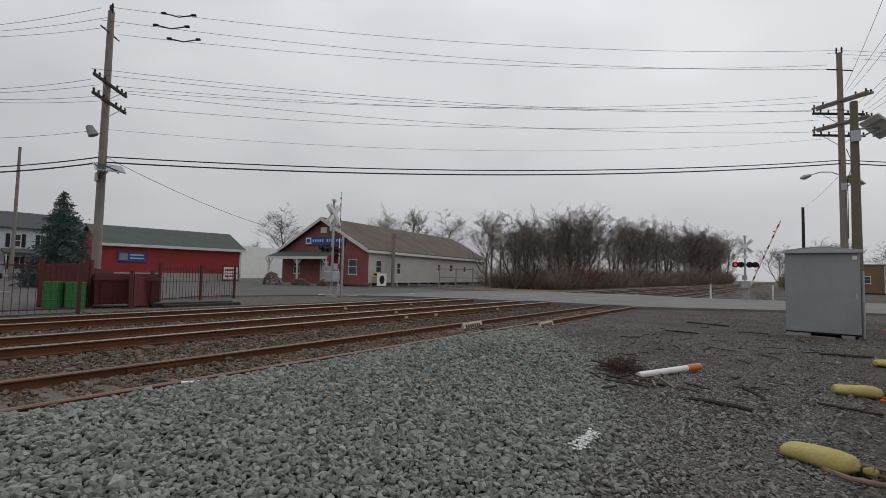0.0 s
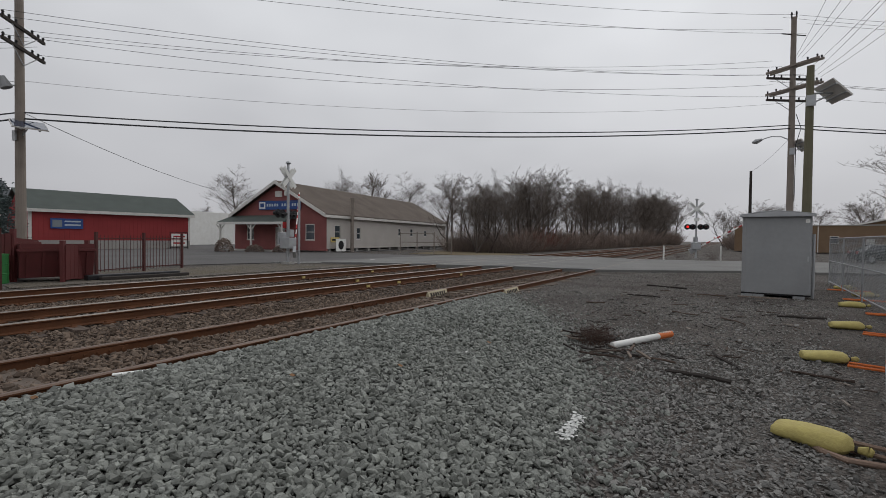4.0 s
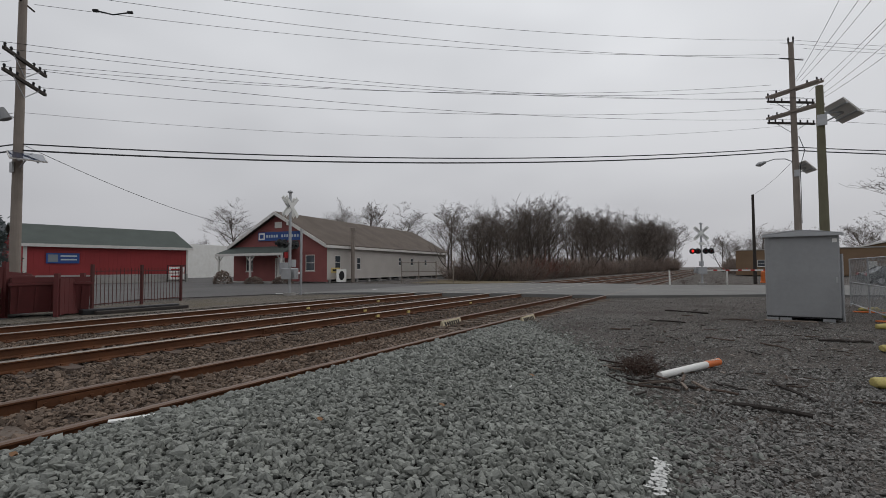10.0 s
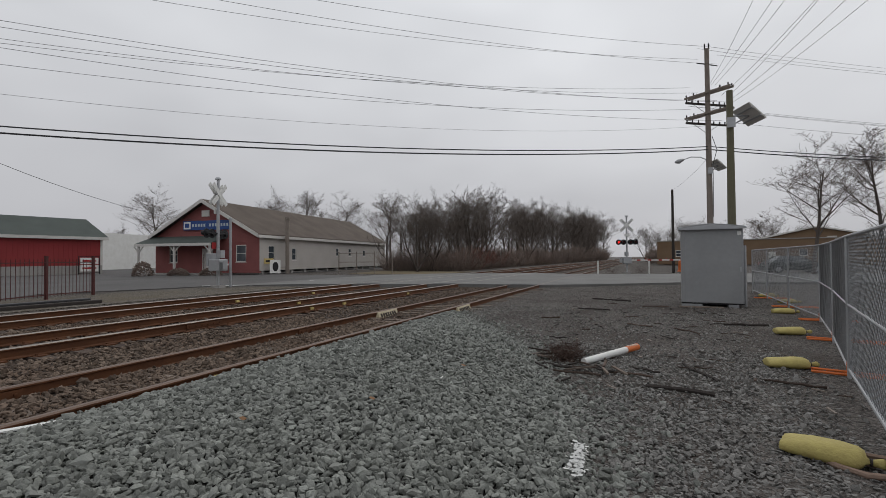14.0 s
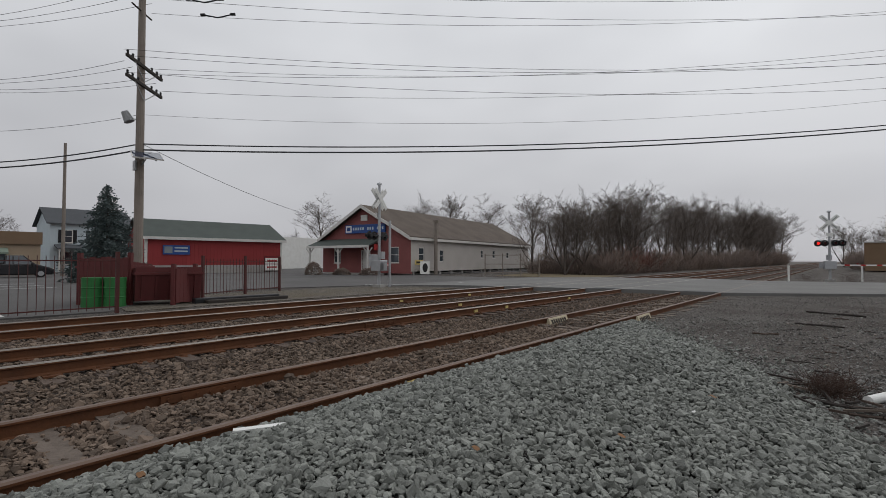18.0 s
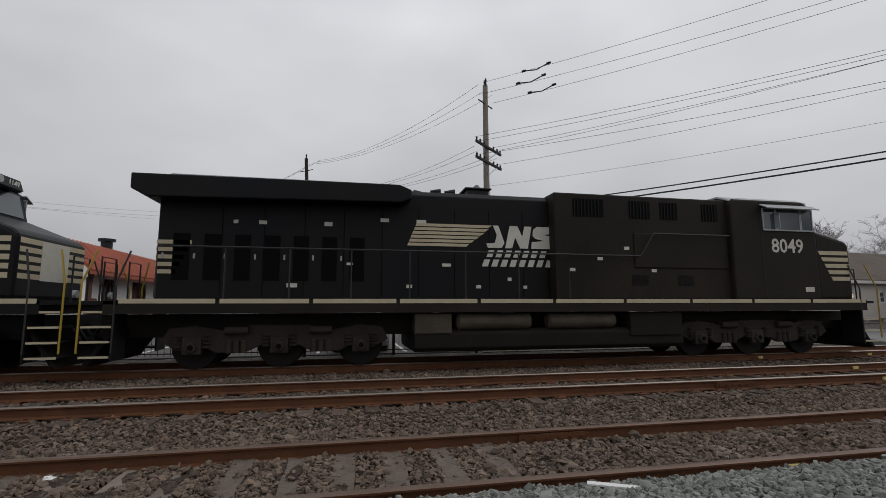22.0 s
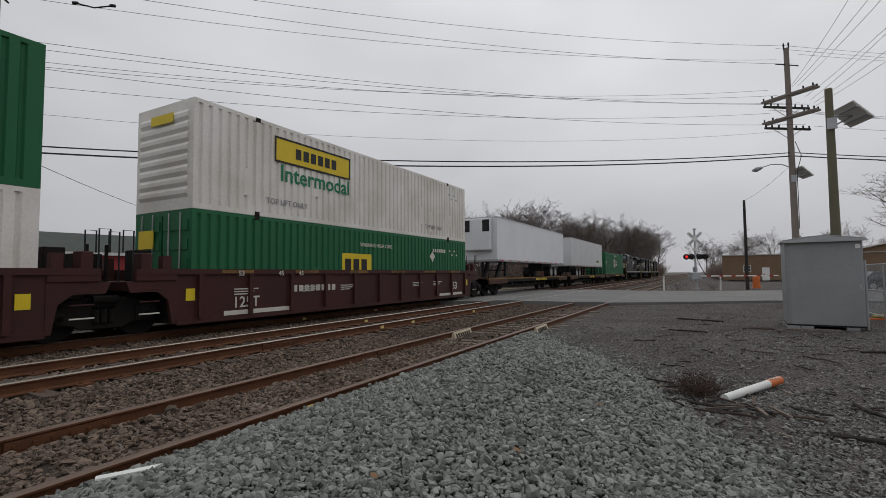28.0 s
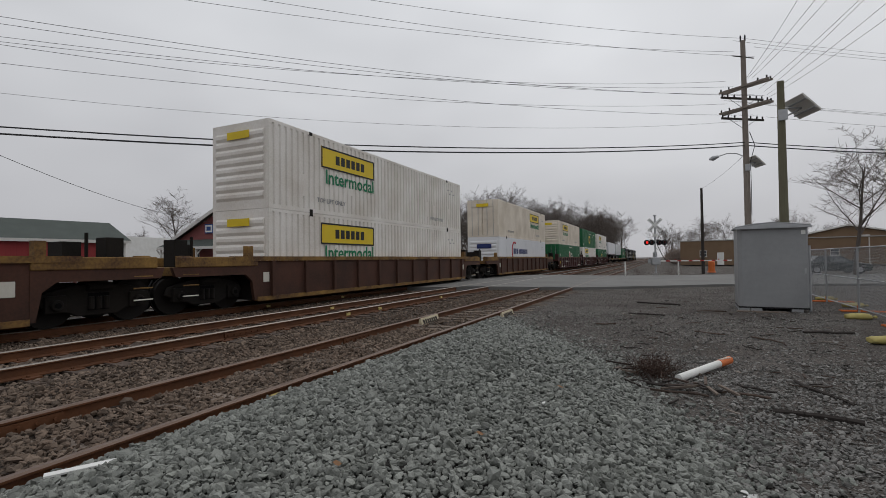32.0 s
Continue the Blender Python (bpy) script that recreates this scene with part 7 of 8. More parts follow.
    f = (np.arange(n)[:, None, None] * 12 + ICO_F[None]).reshape(-1)
    me = bpy.data.meshes.new(name)
    me.vertices.add(12 * n)
    me.vertices.foreach_set("co", pts.reshape(-1))
    me.loops.add(len(f))
    me.loops.foreach_set("vertex_index", f.astype(np.int32))
    me.polygons.add(20 * n)
    me.polygons.foreach_set("loop_start", np.arange(0, len(f), 3, dtype=np.int32))
    me.materials.append(mt)
    me.update(calc_edges=True)
    me.shade_flat()
    return tagged(new(name, me), label, "gravel", kind="stuff")


def scatter(x0, x1, y0, y1, density):
    """Evenly strewn places: a shaken grid."""
    st = density ** -0.5
    g = np.stack(np.meshgrid(np.arange(x0, x1, st), np.arange(y0, y1, st)), -1).reshape(-1, 2)
    return g + rng.uniform(-0.42, 0.42, g.shape) * st


p = np.concatenate([scatter(-2.74, 2.7, 0.4, 5.5, 1000), scatter(-2.74, 2.7, 5.5, 13, 620), scatter(-2.74, 1.5, -4.5, 0.4, 820), scatter(-2.74, 1.2, -11, -4.5, 330), scatter(-2.74, 0.5, -26, -11, 130), scatter(1.5, 2.7, -4.5, 0.4, 350), scatter(1.2, 2.7, -11, -4.5, 180), scatter(0.5, 2.7, -26, -11, 90)])
d = pile_edge(p[:, 1]) - p[:, 0]
p = p[(d > 0) | (rng.random(len(p)) < np.exp(np.minimum(d, 0) / 0.3) * 0.6)]
stones("stone_heap", p, 0.043, STONE, "heap of fresh grey crushed stone by the siding", 0.1, 0.66)
p = np.concatenate([scatter(-2.5, 4.8, 1.5, 5.5, 1100), scatter(-2.5, 5.2, 5.5, 9, 560), scatter(-2.5, 7.0, 9, 15, 170), scatter(-2.5, 7.5, 15, 28, 50), scatter(2.5, 6, -3, 1.5, 300)])
p = p[pile_edge(p[:, 1]) < p[:, 0] + 0.2]
bare = np.sin(p[:, 0] * 1.7 + 0.6 * np.sin(p[:, 1] * 0.8)) * np.cos(p[:, 1] * 0.9 + p[:, 0] * 0.5)
near_fence = np.clip((p[:, 0] - 3.4 - 0.17 * np.maximum(p[:, 1] - 4.5, 0)) / 0.5, 0, 1)
p = p[rng.random(len(p)) < np.clip(1.15 - np.maximum(bare, 0) * 0.9, 0.2, 1) * (1 - 0.85 * near_fence)]
stones("lot_gravel", p, 0.034, LOTSTONE, "grey gravel trodden into dark dirt", 0.25, 0.42)
p = np.concatenate([scatter(-5.3, -2.86, -7, 10, 560), scatter(-13.3, -5.3, -8, 10, 300), scatter(-13.3, -2.86, 10, 24, 100), scatter(-13.3, -2.86, -30, -8, 45)])
on_tie = ((np.abs(p[:, 0] + 3.55) < 1.2) & (((p[:, 1] + 16) % 0.52 < 0.10) | ((p[:, 1] + 16) % 0.52 > 0.42)) & (rng.random(len(p)) < 0.5 + 0.45 * (p[:, 1] < 1.5)))
near_rail = np.min(np.abs(p[:, :1] - np.array(list(RX.values()))), 1) < 0.09
stones("track_ballast", p[~on_tie & ~near_rail], 0.052, BALLAST, "old brown-grey ballast stone between the tracks", 0.25, 0.6)
# bark slivers strewn over the lot
rw = random.Random(77)
for i in range(90):
    x, y = rw.uniform(0.2, 4.6), rw.uniform(5.5, 16)
    if x > pile_edge(y) + 0.2:
        l, w = rw.uniform(0.06, 0.2), rw.uniform(0.012, 0.035)
        o = solid("bark_sliver", M().box(-l / 2, -w / 2, 0, l / 2, w / 2, 0.012), rw.choice((DARKWOOD, TIE, POLE)), "weathered bark sliver on gravel", "debris", "bark debris")
        o.matrix_basis = pose(x, y, -0.125, rw.gauss(0, 8), rw.gauss(0, 6), rw.uniform(0, 180))


# ---- bare trees and brush ----
def branch(v, f, p, q, r0, r1, n=4):
    d = (q - p).normalized()
    u = d.orthogonal().normalized()
    w = d.cross(u)
    k = len(v)
    for c, r in ((p, r0), (q, r1)):
        for i in range(n):
            a = 2 * math.pi * i / n
            v.append(tuple(c + (u * math.cos(a) + w * math.sin(a)) * r))
    f += [(k + i, k + (i + 1) % n, k + n + (i + 1) % n, k + n + i) for i in range(n)]


def bare_tree_meshes(seed, h, spread=0.55, fork=0.28, dense=1.0, stems=1):
    rr = random.Random(seed)
    tv, tf, cv, cf = [], [], [], []

    def grow(p, d, length, r, level):
        steps = (6, 4, 2, 2, 1)[level]
        v, f = (tv, tf) if level < 2 else (cv, cf)
        pts = [p]
        wob = (0.07, 0.14, 0.2, 0.25, 0.3)[level]
        for i in range(steps):
            d = (d + Vector((rr.gauss(0, wob), rr.gauss(0, wob), rr.gauss(0.06, 0.08)))).normalized()
            pts.append(pts[-1] + d * length / steps)
        for i in range(steps):
            a, b = 1 - 0.72 * i / steps, 1 - 0.72 * (i + 1) / steps
            branch(v, f, pts[i], pts[i + 1], max(r * a, 0.009), max(r * b, 0.007), 7 if level == 0 else 5 if level == 1 else 3)
        if level >= 4:
            return
        kids = (13, 7, 5, 3)[level]
        for k in range(max(2, int(kids * dense + rr.random()))):
            t = rr.uniform(fork if level == 0 else 0.2, 1.0)
            j = min(int(t * steps), steps - 1)
            s = pts[j].lerp(pts[j + 1], t * steps - j)
            along = (pts[j + 1] - pts[j]).normalized()
            az = rr.uniform(0, 2 * math.pi)
            side = Vector((math.cos(az), math.sin(az), rr.uniform(-0.05, 0.45)))
            nd = (along * (1 - spread) + side.normalized() * spread).normalized()
            kid = length * ((0.62 - 0.3 * t) if level == 0 else rr.uniform(0.42, 0.62)) * rr.uniform(0.8, 1.15)
            grow(s, nd, kid, r * (1 - 0.7 * t) * rr.uniform(0.42, 0.6), level + 1)

    for k in range(stems):
        many = stems > 1
        grow(Vector((rr.gauss(0, 0.3) * many, rr.gauss(0, 0.3) * many, -0.1)), Vector((rr.gauss(0, 0.25) * many, rr.gauss(0, 0.25) * many, 1)).normalized(), h * 0.8 * (1 if not many else rr.uniform(0.75, 1)), h * (0.016 if not many else 0.011), 0)
    top = max(v[2] for v in cv)
    k = h / top
    tr, cr = bpy.data.meshes.new("trunk"), bpy.data.meshes.new("crown")
    tr.from_pydata([(x * k, y * k, z * k) for x, y, z in tv], [], tf)
    cr.from_pydata([(x * k, y * k, z * k) for x, y, z in cv], [], cf)
    tr.materials.append(BARK)
    cr.materials.append(TWIG)
    return tr, cr


TREES = [bare_tree_meshes(11, 10, 0.55, 0.22), bare_tree_meshes(12, 10, 0.62, 0.34), bare_tree_meshes(13, 10, 0.58, 0.15), bare_tree_meshes(14, 10, 0.5, 0.12, dense=0.7, stems=3)]


def bare_tree(x, y, h, k, rz=0.0, label="leafless winter tree with fine twigs", z=-0.05, group="bare trees"):
    t = thing("tree", label, "tree", (x, y, z), rz, group)
    t.scale = (h / 10,) * 3
    part("trunk", TREES[k][0], None, t)
    part("crown", TREES[k][1], None, t)
    return t


rt = random.Random(3)
# belt along the left of the line beyond the store
bare_tree(-25.5, 48, 9.2, 0, 20)
bare_tree(-23.5, 51, 8.6, 3, 70)
bare_tree(-20.6, 45.2, 8.9, 3, 15, "wide many-stemmed leafless tree at the road's edge")
bare_tree(-19.2, 47.0, 8.2, 3, 130, "wide many-stemmed leafless tree at the road's edge")
for x, y, h in ((-22.5, 53, 8.4), (-20.5, 55, 8.9), (-18.6, 53, 7.4), (-21.5, 58, 9.2), (-18.4, 58, 8.0), (-24.5, 56, 8.8), (-17.8, 63, 8.6), (-20.2, 66, 9.6)):
    bare_tree(x, y, h, rt.randrange(4), rt.uniform(0, 360))
for i in range(62):
    s = i / 61
    y = 50 + 185 * s ** 1.3
    bare_tree(-19.0 + rt.uniform(-7.5, 0.8) + 3.0 * s, y + rt.uniform(-2, 2), rt.uniform(6.6, 10.6) * (1 + 1.45 * s), rt.randrange(4), rt.uniform(0, 360))
# right of the line, far beyond the road
for x, y, h in ((9, 112, 10), (14, 118, 11), (11, 150, 13), (19, 125, 10), (28, 130, 12), (35, 120, 10), (46, 118, 11), (9.5, 200, 14), (2.9, 160, 13), (6.5, 172, 11.5), (4.4, 168, 12), (24, 108, 11), (60, 130, 12)):
    bare_tree(x, y, h, rt.randrange(4), rt.uniform(0, 360))
bare_tree(14.2, 44.5, 11.4, 1, 40, "tall leafless tree beside the paved yard")
bare_tree(19.0, 46, 11.6, 2, 100, "tall leafless tree beside the paved yard")
# behind the store, the barn and the restaurant
for x, y, h, k in ((-64, 72, 15, 0), (-54, 78, 15.5, 1), (-47, 86, 16, 2), (-42, 92, 16, 0), (-70, 60, 9, 1), (-104, 66, 10, 0), (-96, 78, 10, 2), (-37, -48, 17, 0), (-43, -45, 16.5, 2), (-40, -52, 16, 3), (-120, 4, 12, 0), (-112, 12, 11, 1), (-118, -6, 11, 3), (-125, -20, 12, 2), (-70, 86, 18, 2), (-74, 80, 18, 0), (-100, 73, 19, 1)):
    bare_tree(x, y, h, k, rt.uniform(0, 360))
for i in range(18):
    bare_tree(-20 - rt.uniform(0, 22), -66 - i * 5.5 + rt.uniform(-2, 2), rt.uniform(8.5, 11.5), rt.randrange(4), rt.uniform(0, 360))


def brush(name, n, place, h, label, mt=None):
    """A thicket of thin upright twigs in clumps."""
    v, f = [], []
    for i in range(n):
        x, y, s = place()
        b = Vector((x, y, -0.1))
        for k in range(rt.randrange(3, 6)):
            d = Vector((rt.gauss(0, 0.5), rt.gauss(0, 0.5), 1)).normalized()
            l = h * s * rt.uniform(0.5, 1.1)
            r = 0.007 + 0.0002 * abs(y)
            m = b + d * l * 0.6
            q = m + (d + Vector((rt.gauss(0, 0.3), rt.gauss(0, 0.3), 0.1))).normalized() * l * 0.4
            branch(v, f, b, m, r, r * 0.8, 3)
            branch(v, f, m, q, r * 0.8, r * 0.4, 3)
            for j in range(4):
                e = b.lerp(m, rt.uniform(0.3, 1))
                branch(v, f, e, e + Vector((rt.gauss(0, 0.4), rt.gauss(0, 0.4), 0.5)) * l * 0.35, r * 0.6, r * 0.3, 3)
    me = bpy.data.meshes.new(name)
    me.from_pydata(v, [], f)
    me.materials.append(mt or BRUSH)
    return tagged(new(name, me), label, "brush", kind="stuff")


def belt_place():
    s = rt.random() ** 1.5
    clump = 0.6 * rt.uniform(0.5, 1.2) + 0.7 * abs(math.sin(s * 37) * math.cos(s * 11 + 1))
    return -16.4 + 2.2 * s - abs(rt.gauss(0, 3.6)), 47 + 185 * s, clump * (0.8 + 0.9 * s)


brush("roadside_brush", 3700, belt_place, 3.8, "dense brown leafless brush along the railway")
brush("corner_brush", 620, lambda: (rt.uniform(-26, -16.4), rt.uniform(47, 63), rt.uniform(0.45, 1.15)), 3.8, "dense brown leafless brush by the road")
brush("russet_brush", 130, lambda: (-16.6 - abs(rt.gauss(0, 1.2)), 58 + rt.gauss(0, 4), rt.uniform(0.6, 1.1)), 3.6, "brush that holds some russet dead leaves", REDLEAF)
brush("far_left_brush", 900, lambda: (-18.5 - abs(rt.gauss(0, 5)), -60 - 110 * rt.random(), 1.2), 4.0, "brown leafless brush beside the line")
brush("yard_brush", 600, lambda: (3.2 + 8 * rt.random(), 105 + 110 * rt.random() ** 1.4, 1.2), 3.5, "brown leafless brush beyond the road")
weeds = mat("dead_weed", (0.075, 0.046, 0.036), 0.95, scale=3, bump=0, island=0.3)


def weed(x, y, h, n, r=0.16):
    v, f = [], []
    for i in range(n):
        b = Vector((x + rt.gauss(0, r * 0.5), y + rt.gauss(0, r * 0.5), -0.16))
        d = Vector((rt.gauss(0, 0.6), rt.gauss(0, 0.6), 1)).normalized()
        q = b + d * h * rt.uniform(0.5, 1.1)
        branch(v, f, b, q, 0.003, 0.0015, 3)
        for j in range(4):
            e = b.lerp(q, rt.uniform(0.4, 1))
            branch(v, f, e, e + Vector((rt.gauss(0, 1), rt.gauss(0, 1), rt.gauss(0.4, 0.5))) * h * 0.22, 0.0025, 0.0012, 3)
    me = bpy.data.meshes.new("weed")
    me.from_pydata(v, [], f)
    me.materials.append(weeds)
    return tagged(new("dead_weed", me), "tangled dead brown weed on gravel", "weed", "dead weeds")


weed(1.2, 7.3, 0.32, 170, 0.26)
weed(-16.2, 7.0, 0.6, 14, 0.3)


def conifer(name, label, x, y, h, w, mt, layers, per, droop, seed, base=0.08, irregular=0.15, clump=0.16):
    rr = random.Random(seed)
    t = thing(name, label, "tree", (x, y, 0))
    part("trunk", M().cyl((0, 0, -0.1), (0, 0, h * 0.93), h * 0.018 + 0.04, 0.02, n=8), BARK, t)
    v, f = [], []
    limb = M()
    for i in range(layers):
        s = i / (layers - 1)
        z = h * (base + (0.97 - base) * s)
        reach = w * (1 - s) ** 0.75 + 0.08
        for k in range(max(4, int(per * (1 - 0.6 * s)))):
            if rr.random() < irregular:
                continue
            a = rr.uniform(0, 2 * math.pi)
            l = reach * rr.uniform(0.65, 1.1)
            c, sn = math.cos(a), math.sin(a)
            limb.cyl((0, 0, z), (c * l * 0.8, sn * l * 0.8, z - droop * l * 0.6), 0.015 + 0.01 * (1 - s), 0.006, n=3, caps=False)
            m = max(4, int(l / 0.085))
            for j in range(m):
                d = l * (0.15 + 0.85 * j / m)
                for q in range(3):
                    px, py = c * d + rr.gauss(0, 0.09 + 0.05 * d), sn * d + rr.gauss(0, 0.09 + 0.05 * d)
                    pz = z - droop * d * (d / max(l, 0.01)) + rr.gauss(0, 0.06)
                    u = Vector((c + rr.gauss(0, 0.5), sn + rr.gauss(0, 0.5), rr.gauss(0.1, 0.4))).normalized() * clump * rr.uniform(0.6, 1.2)
                    w2 = u.orthogonal().normalized() * clump * 0.32
                    o = Vector((px, py, pz))
                    b = len(v)
                    v += [tuple(o - w2), tuple(o + u * 0.5 + w2 * 0.9), tuple(o + u), tuple(o + u * 0.4 - w2)]
                    f.append((b, b + 1, b + 2, b + 3))
    part("limb", limb, BARK, t)
    me = bpy.data.meshes.new("crown")
    me.from_pydata(v, [], f)
    me.materials.append(mt)
    part("crown", me, None, t)
    return t


conifer("spruce_tree", "dense blue-green spruce tree beside the shed", -36.2, 9.75, 6.5, 2.35, SPRUCE, 34, 20, 0.22, 4, 0.05, 0.1, 0.17)


def pine(x, y, h, seed, lean):
    rr = random.Random(seed)
    t = thing("pine_tree", "irregular green pine with layered foliage", "tree", (x, y, 0), 0, "pines by the restaurant")
    part("trunk", M().cyl((0, 0, -0.1), (lean * 0.4, 0, h * 0.6), 0.24, 0.16, n=9).cyl((lean * 0.4, 0, h * 0.6), (lean, 0.1, h * 0.97), 0.16, 0.04, n=8), BARK, t)
    v, f, limb = [], [], M()
    for i in range(20):
        z = h * rr.uniform(0.36, 0.97)
        a = rr.uniform(0, 2 * math.pi)
        l = (h * 0.42) * (1.15 - z / h) * rr.uniform(0.6, 1.35) + 0.5
        c, s = math.cos(a), math.sin(a)
        x0 = lean * z / h
        limb.cyl((x0, 0, z), (x0 + c * l, s * l, z + 0.12 * l), 0.05, 0.015, n=4, caps=False)
        for j in range(230):
            d = l * rr.uniform(0.35, 1.12)
            o = Vector((x0 + c * d + rr.gauss(0, 0.35), s * d + rr.gauss(0, 0.35), z + 0.12 * d + rr.gauss(0.1, 0.15)))
            u = Vector((rr.gauss(0, 1), rr.gauss(0, 1), rr.gauss(0.4, 0.6))).normalized() * rr.uniform(0.14, 0.3)
            w2 = u.orthogonal().normalized() * 0.06
            b = len(v)
            v += [tuple(o - w2), tuple(o + u * 0.5 + w2), tuple(o + u), tuple(o + u * 0.4 - w2)]
            f.append((b, b + 1, b + 2, b + 3))
    part("limb", limb, BARK, t)
    me = bpy.data.meshes.new("crown")
    me.from_pydata(v, [], f)
    me.materials.append(PINE)
    part("crown", me, None, t)


pine(-44.0, -10.8, 7.2, 5, -0.9)
pine(-42.5, -7.8, 7.4, 8, 0.4)
pine(-60, -44, 8.0, 9, 0.2)


def bush(x, y, w, h, mt, seed, label="clipped round evergreen shrub"):
    rr = random.Random(seed)
    v, f = [], []
    for i in range(900):
        d = Vector((rr.gauss(0, 1), rr.gauss(0, 1), abs(rr.gauss(0, 1)))).normalized()
        o = Vector((d.x * w, d.y * w, d.z * h)) * rr.uniform(0.75, 1.05)
        u = (d + Vector((rr.gauss(0, 0.5), rr.gauss(0, 0.5), rr.gauss(0, 0.5)))).normalized() * 0.14
        w2 = u.orthogonal().normalized() * 0.05
        b = len(v)
        v += [tuple(o - w2), tuple(o + u * 0.5 + w2), tuple(o + u), tuple(o + u * 0.4 - w2)]
        f.append((b, b + 1, b + 2, b + 3))
    me = bpy.data.meshes.new("shrub")
    me.from_pydata(v, [], f)
    me.materials.append(mt)
    o = tagged(new("shrub", me), label, "shrub", "shrubs")
    o.location = (x, y, 0)


for x, y, w, h in ((-39.3, -6.6, 0.9, 1.0), (-40.5, -4.8, 1.3, 1.15), (-38.6, 27.6, 0.8, 1.2), (-33.8, 30.6, 0.9, 0.6), (-36.2, 29.2, 0.8, 0.6)):
    bush(x, y, w, h, PINE if x < -39 else BRUSH, int(-x * 10), "clipped round evergreen shrub" if x < -39 else "brown winter shrub by the store")

# dry grass verges
for pts in ([(-24, 37.8), (-15, 38.4), (-14.2, 46), (-26, 47)], [(-19.2, 5.4), (-14.0, 4.6), (-14.0, 19.5), (-18.8, 17.0)]):
    sheet("verge", pts, -0.012, GRASS if pts[0][1] > 20 else stone_ground("weedy_gravel", (0.13, 0.115, 0.10), (0.10, 0.085, 0.06), 18, (0.11, 0.09, 0.06)), "strip of dry grass and gravel beside the road", "verge", thick=0.2)


# ---- red fence along the lot ----
def red_fence(x0, y0, x1, y1, h=1.55, bays=None, label="dark red steel picket fence"):
    L_ = math.hypot(x1 - x0, y1 - y0)
    n = bays or max(1, round(L_ / 2.72))
    fn = thing("picket_fence", label, "fence", (x0, y0, -0.02), math.degrees(math.atan2(y1 - y0, x1 - x0)))
    w = L_ / n
    pm = M().box(-0.045, -0.045, 0, 0.045, 0.045, h + 0.12).mesh("post", REDFENCE)
    km = M().box(-0.007, -0.007, 0.1, 0.007, 0.007, h).mesh("picket", REDFENCE)
    rm = M().box(0.045, -0.016, 0, w - 0.045, 0.016, 0.032).mesh("fence_rail", REDFENCE)
    for i in range(n + 1):
        part("post", pm, None, fn).location = (i * w, 0, 0)
    for i in range(n):
        for z in (0.16, h - 0.14):
            part("fence_rail", rm, None, fn).location = (i * w, 0, z)
        k = int(w / 0.165)
        for j in range(1, k):
            part("picket", km, None, fn).location = (i * w + w * j / k, 0, 0)
    return fn


red_fence(-13.75, -33.4, -13.75, 4.3, 1.55, 14)
red_fence(-17.2, 8.0, -18.9, 12.2, 1.5, 2)


# ---- the red yard corner ----
def dumpster(x, y, rz, w, d, h, label):
    t = thing("dumpster", label, "dumpster", (x, y, 0), rz, "dumpsters")
    part("body", M().prism([(-d / 2 + 0.15, 0.12), (d / 2 - 0.15, 0.12), (d / 2, h), (-d / 2, h)], -w / 2, w / 2, "x"), DUMP, t)
    for k in range(5):
        a = -w / 2 + (k + 0.5) * w / 5
        for s in (-1, 1):
            rb = M().prism([(s * (d / 2 - 0.15), 0.15), (s * (d / 2 - 0.10), 0.15), (s * (d / 2 + 0.06), h - 0.05), (s * d / 2, h - 0.05)][::s], a - 0.04, a + 0.04, "x")
            part("rib", rb, DUMP, t)
    part("rim", M().box(-w / 2 - 0.04, -d / 2 - 0.05, h, w / 2 + 0.04, d / 2 + 0.05, h + 0.07), DUMP, t)
    part("lid", M().prism([(-d / 2, h + 0.075), (d / 2, h + 0.075), (d / 2 - 0.05, h + 0.14), (-d / 2, h + 0.24)], -w / 2, w / 2, "x"), DUMP, t)
    return t


dumpster(-16.0, 6.3, 82, 1.9, 1.2, 0.95, "maroon steel dumpster beside the fence")
dumpster(-17.75, 5.35, 35, 1.7, 1.3, 1.15, "rusty brown dumpster with sloped front")
dumpster(-20.6, -27.4, 90, 1.4, 1.3, 1.3, "dark red dumpster by the white wall")
dumpster(-20.8, -18.2, 90, 1.6, 1.2, 1.1, "maroon dumpster beside the white wall")


def board_wall(at, rz, w, h, n, label):
    t = thing("board_screen", label, "screen", at, rz)
    bm = M().box(0.005, -0.015, 0.05, w / n - 0.005, 0.015, h).mesh("board", DUMP)
    for i in range(n):
        o = part("board", bm, None, t)
        o.location = (i * w / n, 0, rt.uniform(-0.03, 0.03))
    part("rail", M().box(0, 0.016, 0.3, w, 0.06, 0.4).box(0, 0.016, h - 0.4, w, 0.06, h - 0.3), DUMP, t)
    for x in (0.0, w):
        part("post", M().box(x - 0.06, 0.016, 0, x + 0.06, 0.13, h + 0.15), DUMP, t)


board_wall((-17.1, 4.15, 0), 40, 1.6, 1.5, 9, "weathered dark red board screen")
board_wall((-14.9, 6.2, 0), 130, 1.3, 1.15, 6, "weathered dark red board screen")
lean = thing("red_crates", "dark red steel frame racks stacked by the wall", "rack", (-19.6, -22.4, 0), 90)
for i in range(9):
    part("bar", M().cyl((0.25 * i, 0, 0), (0.25 * i + 0.35, -0.3, 1.35), 0.03, n=5), DUMP, lean)
    part("bar", M().cyl((0.25 * i + 0.35, 0, 0), (0.25 * i, -0.3, 1.35), 0.03, n=5), DUMP, lean)
shed = thing("garden_shed", "small dark red gabled shed by the white wall", "shed", (-19.8, -33.0, 0), 90)
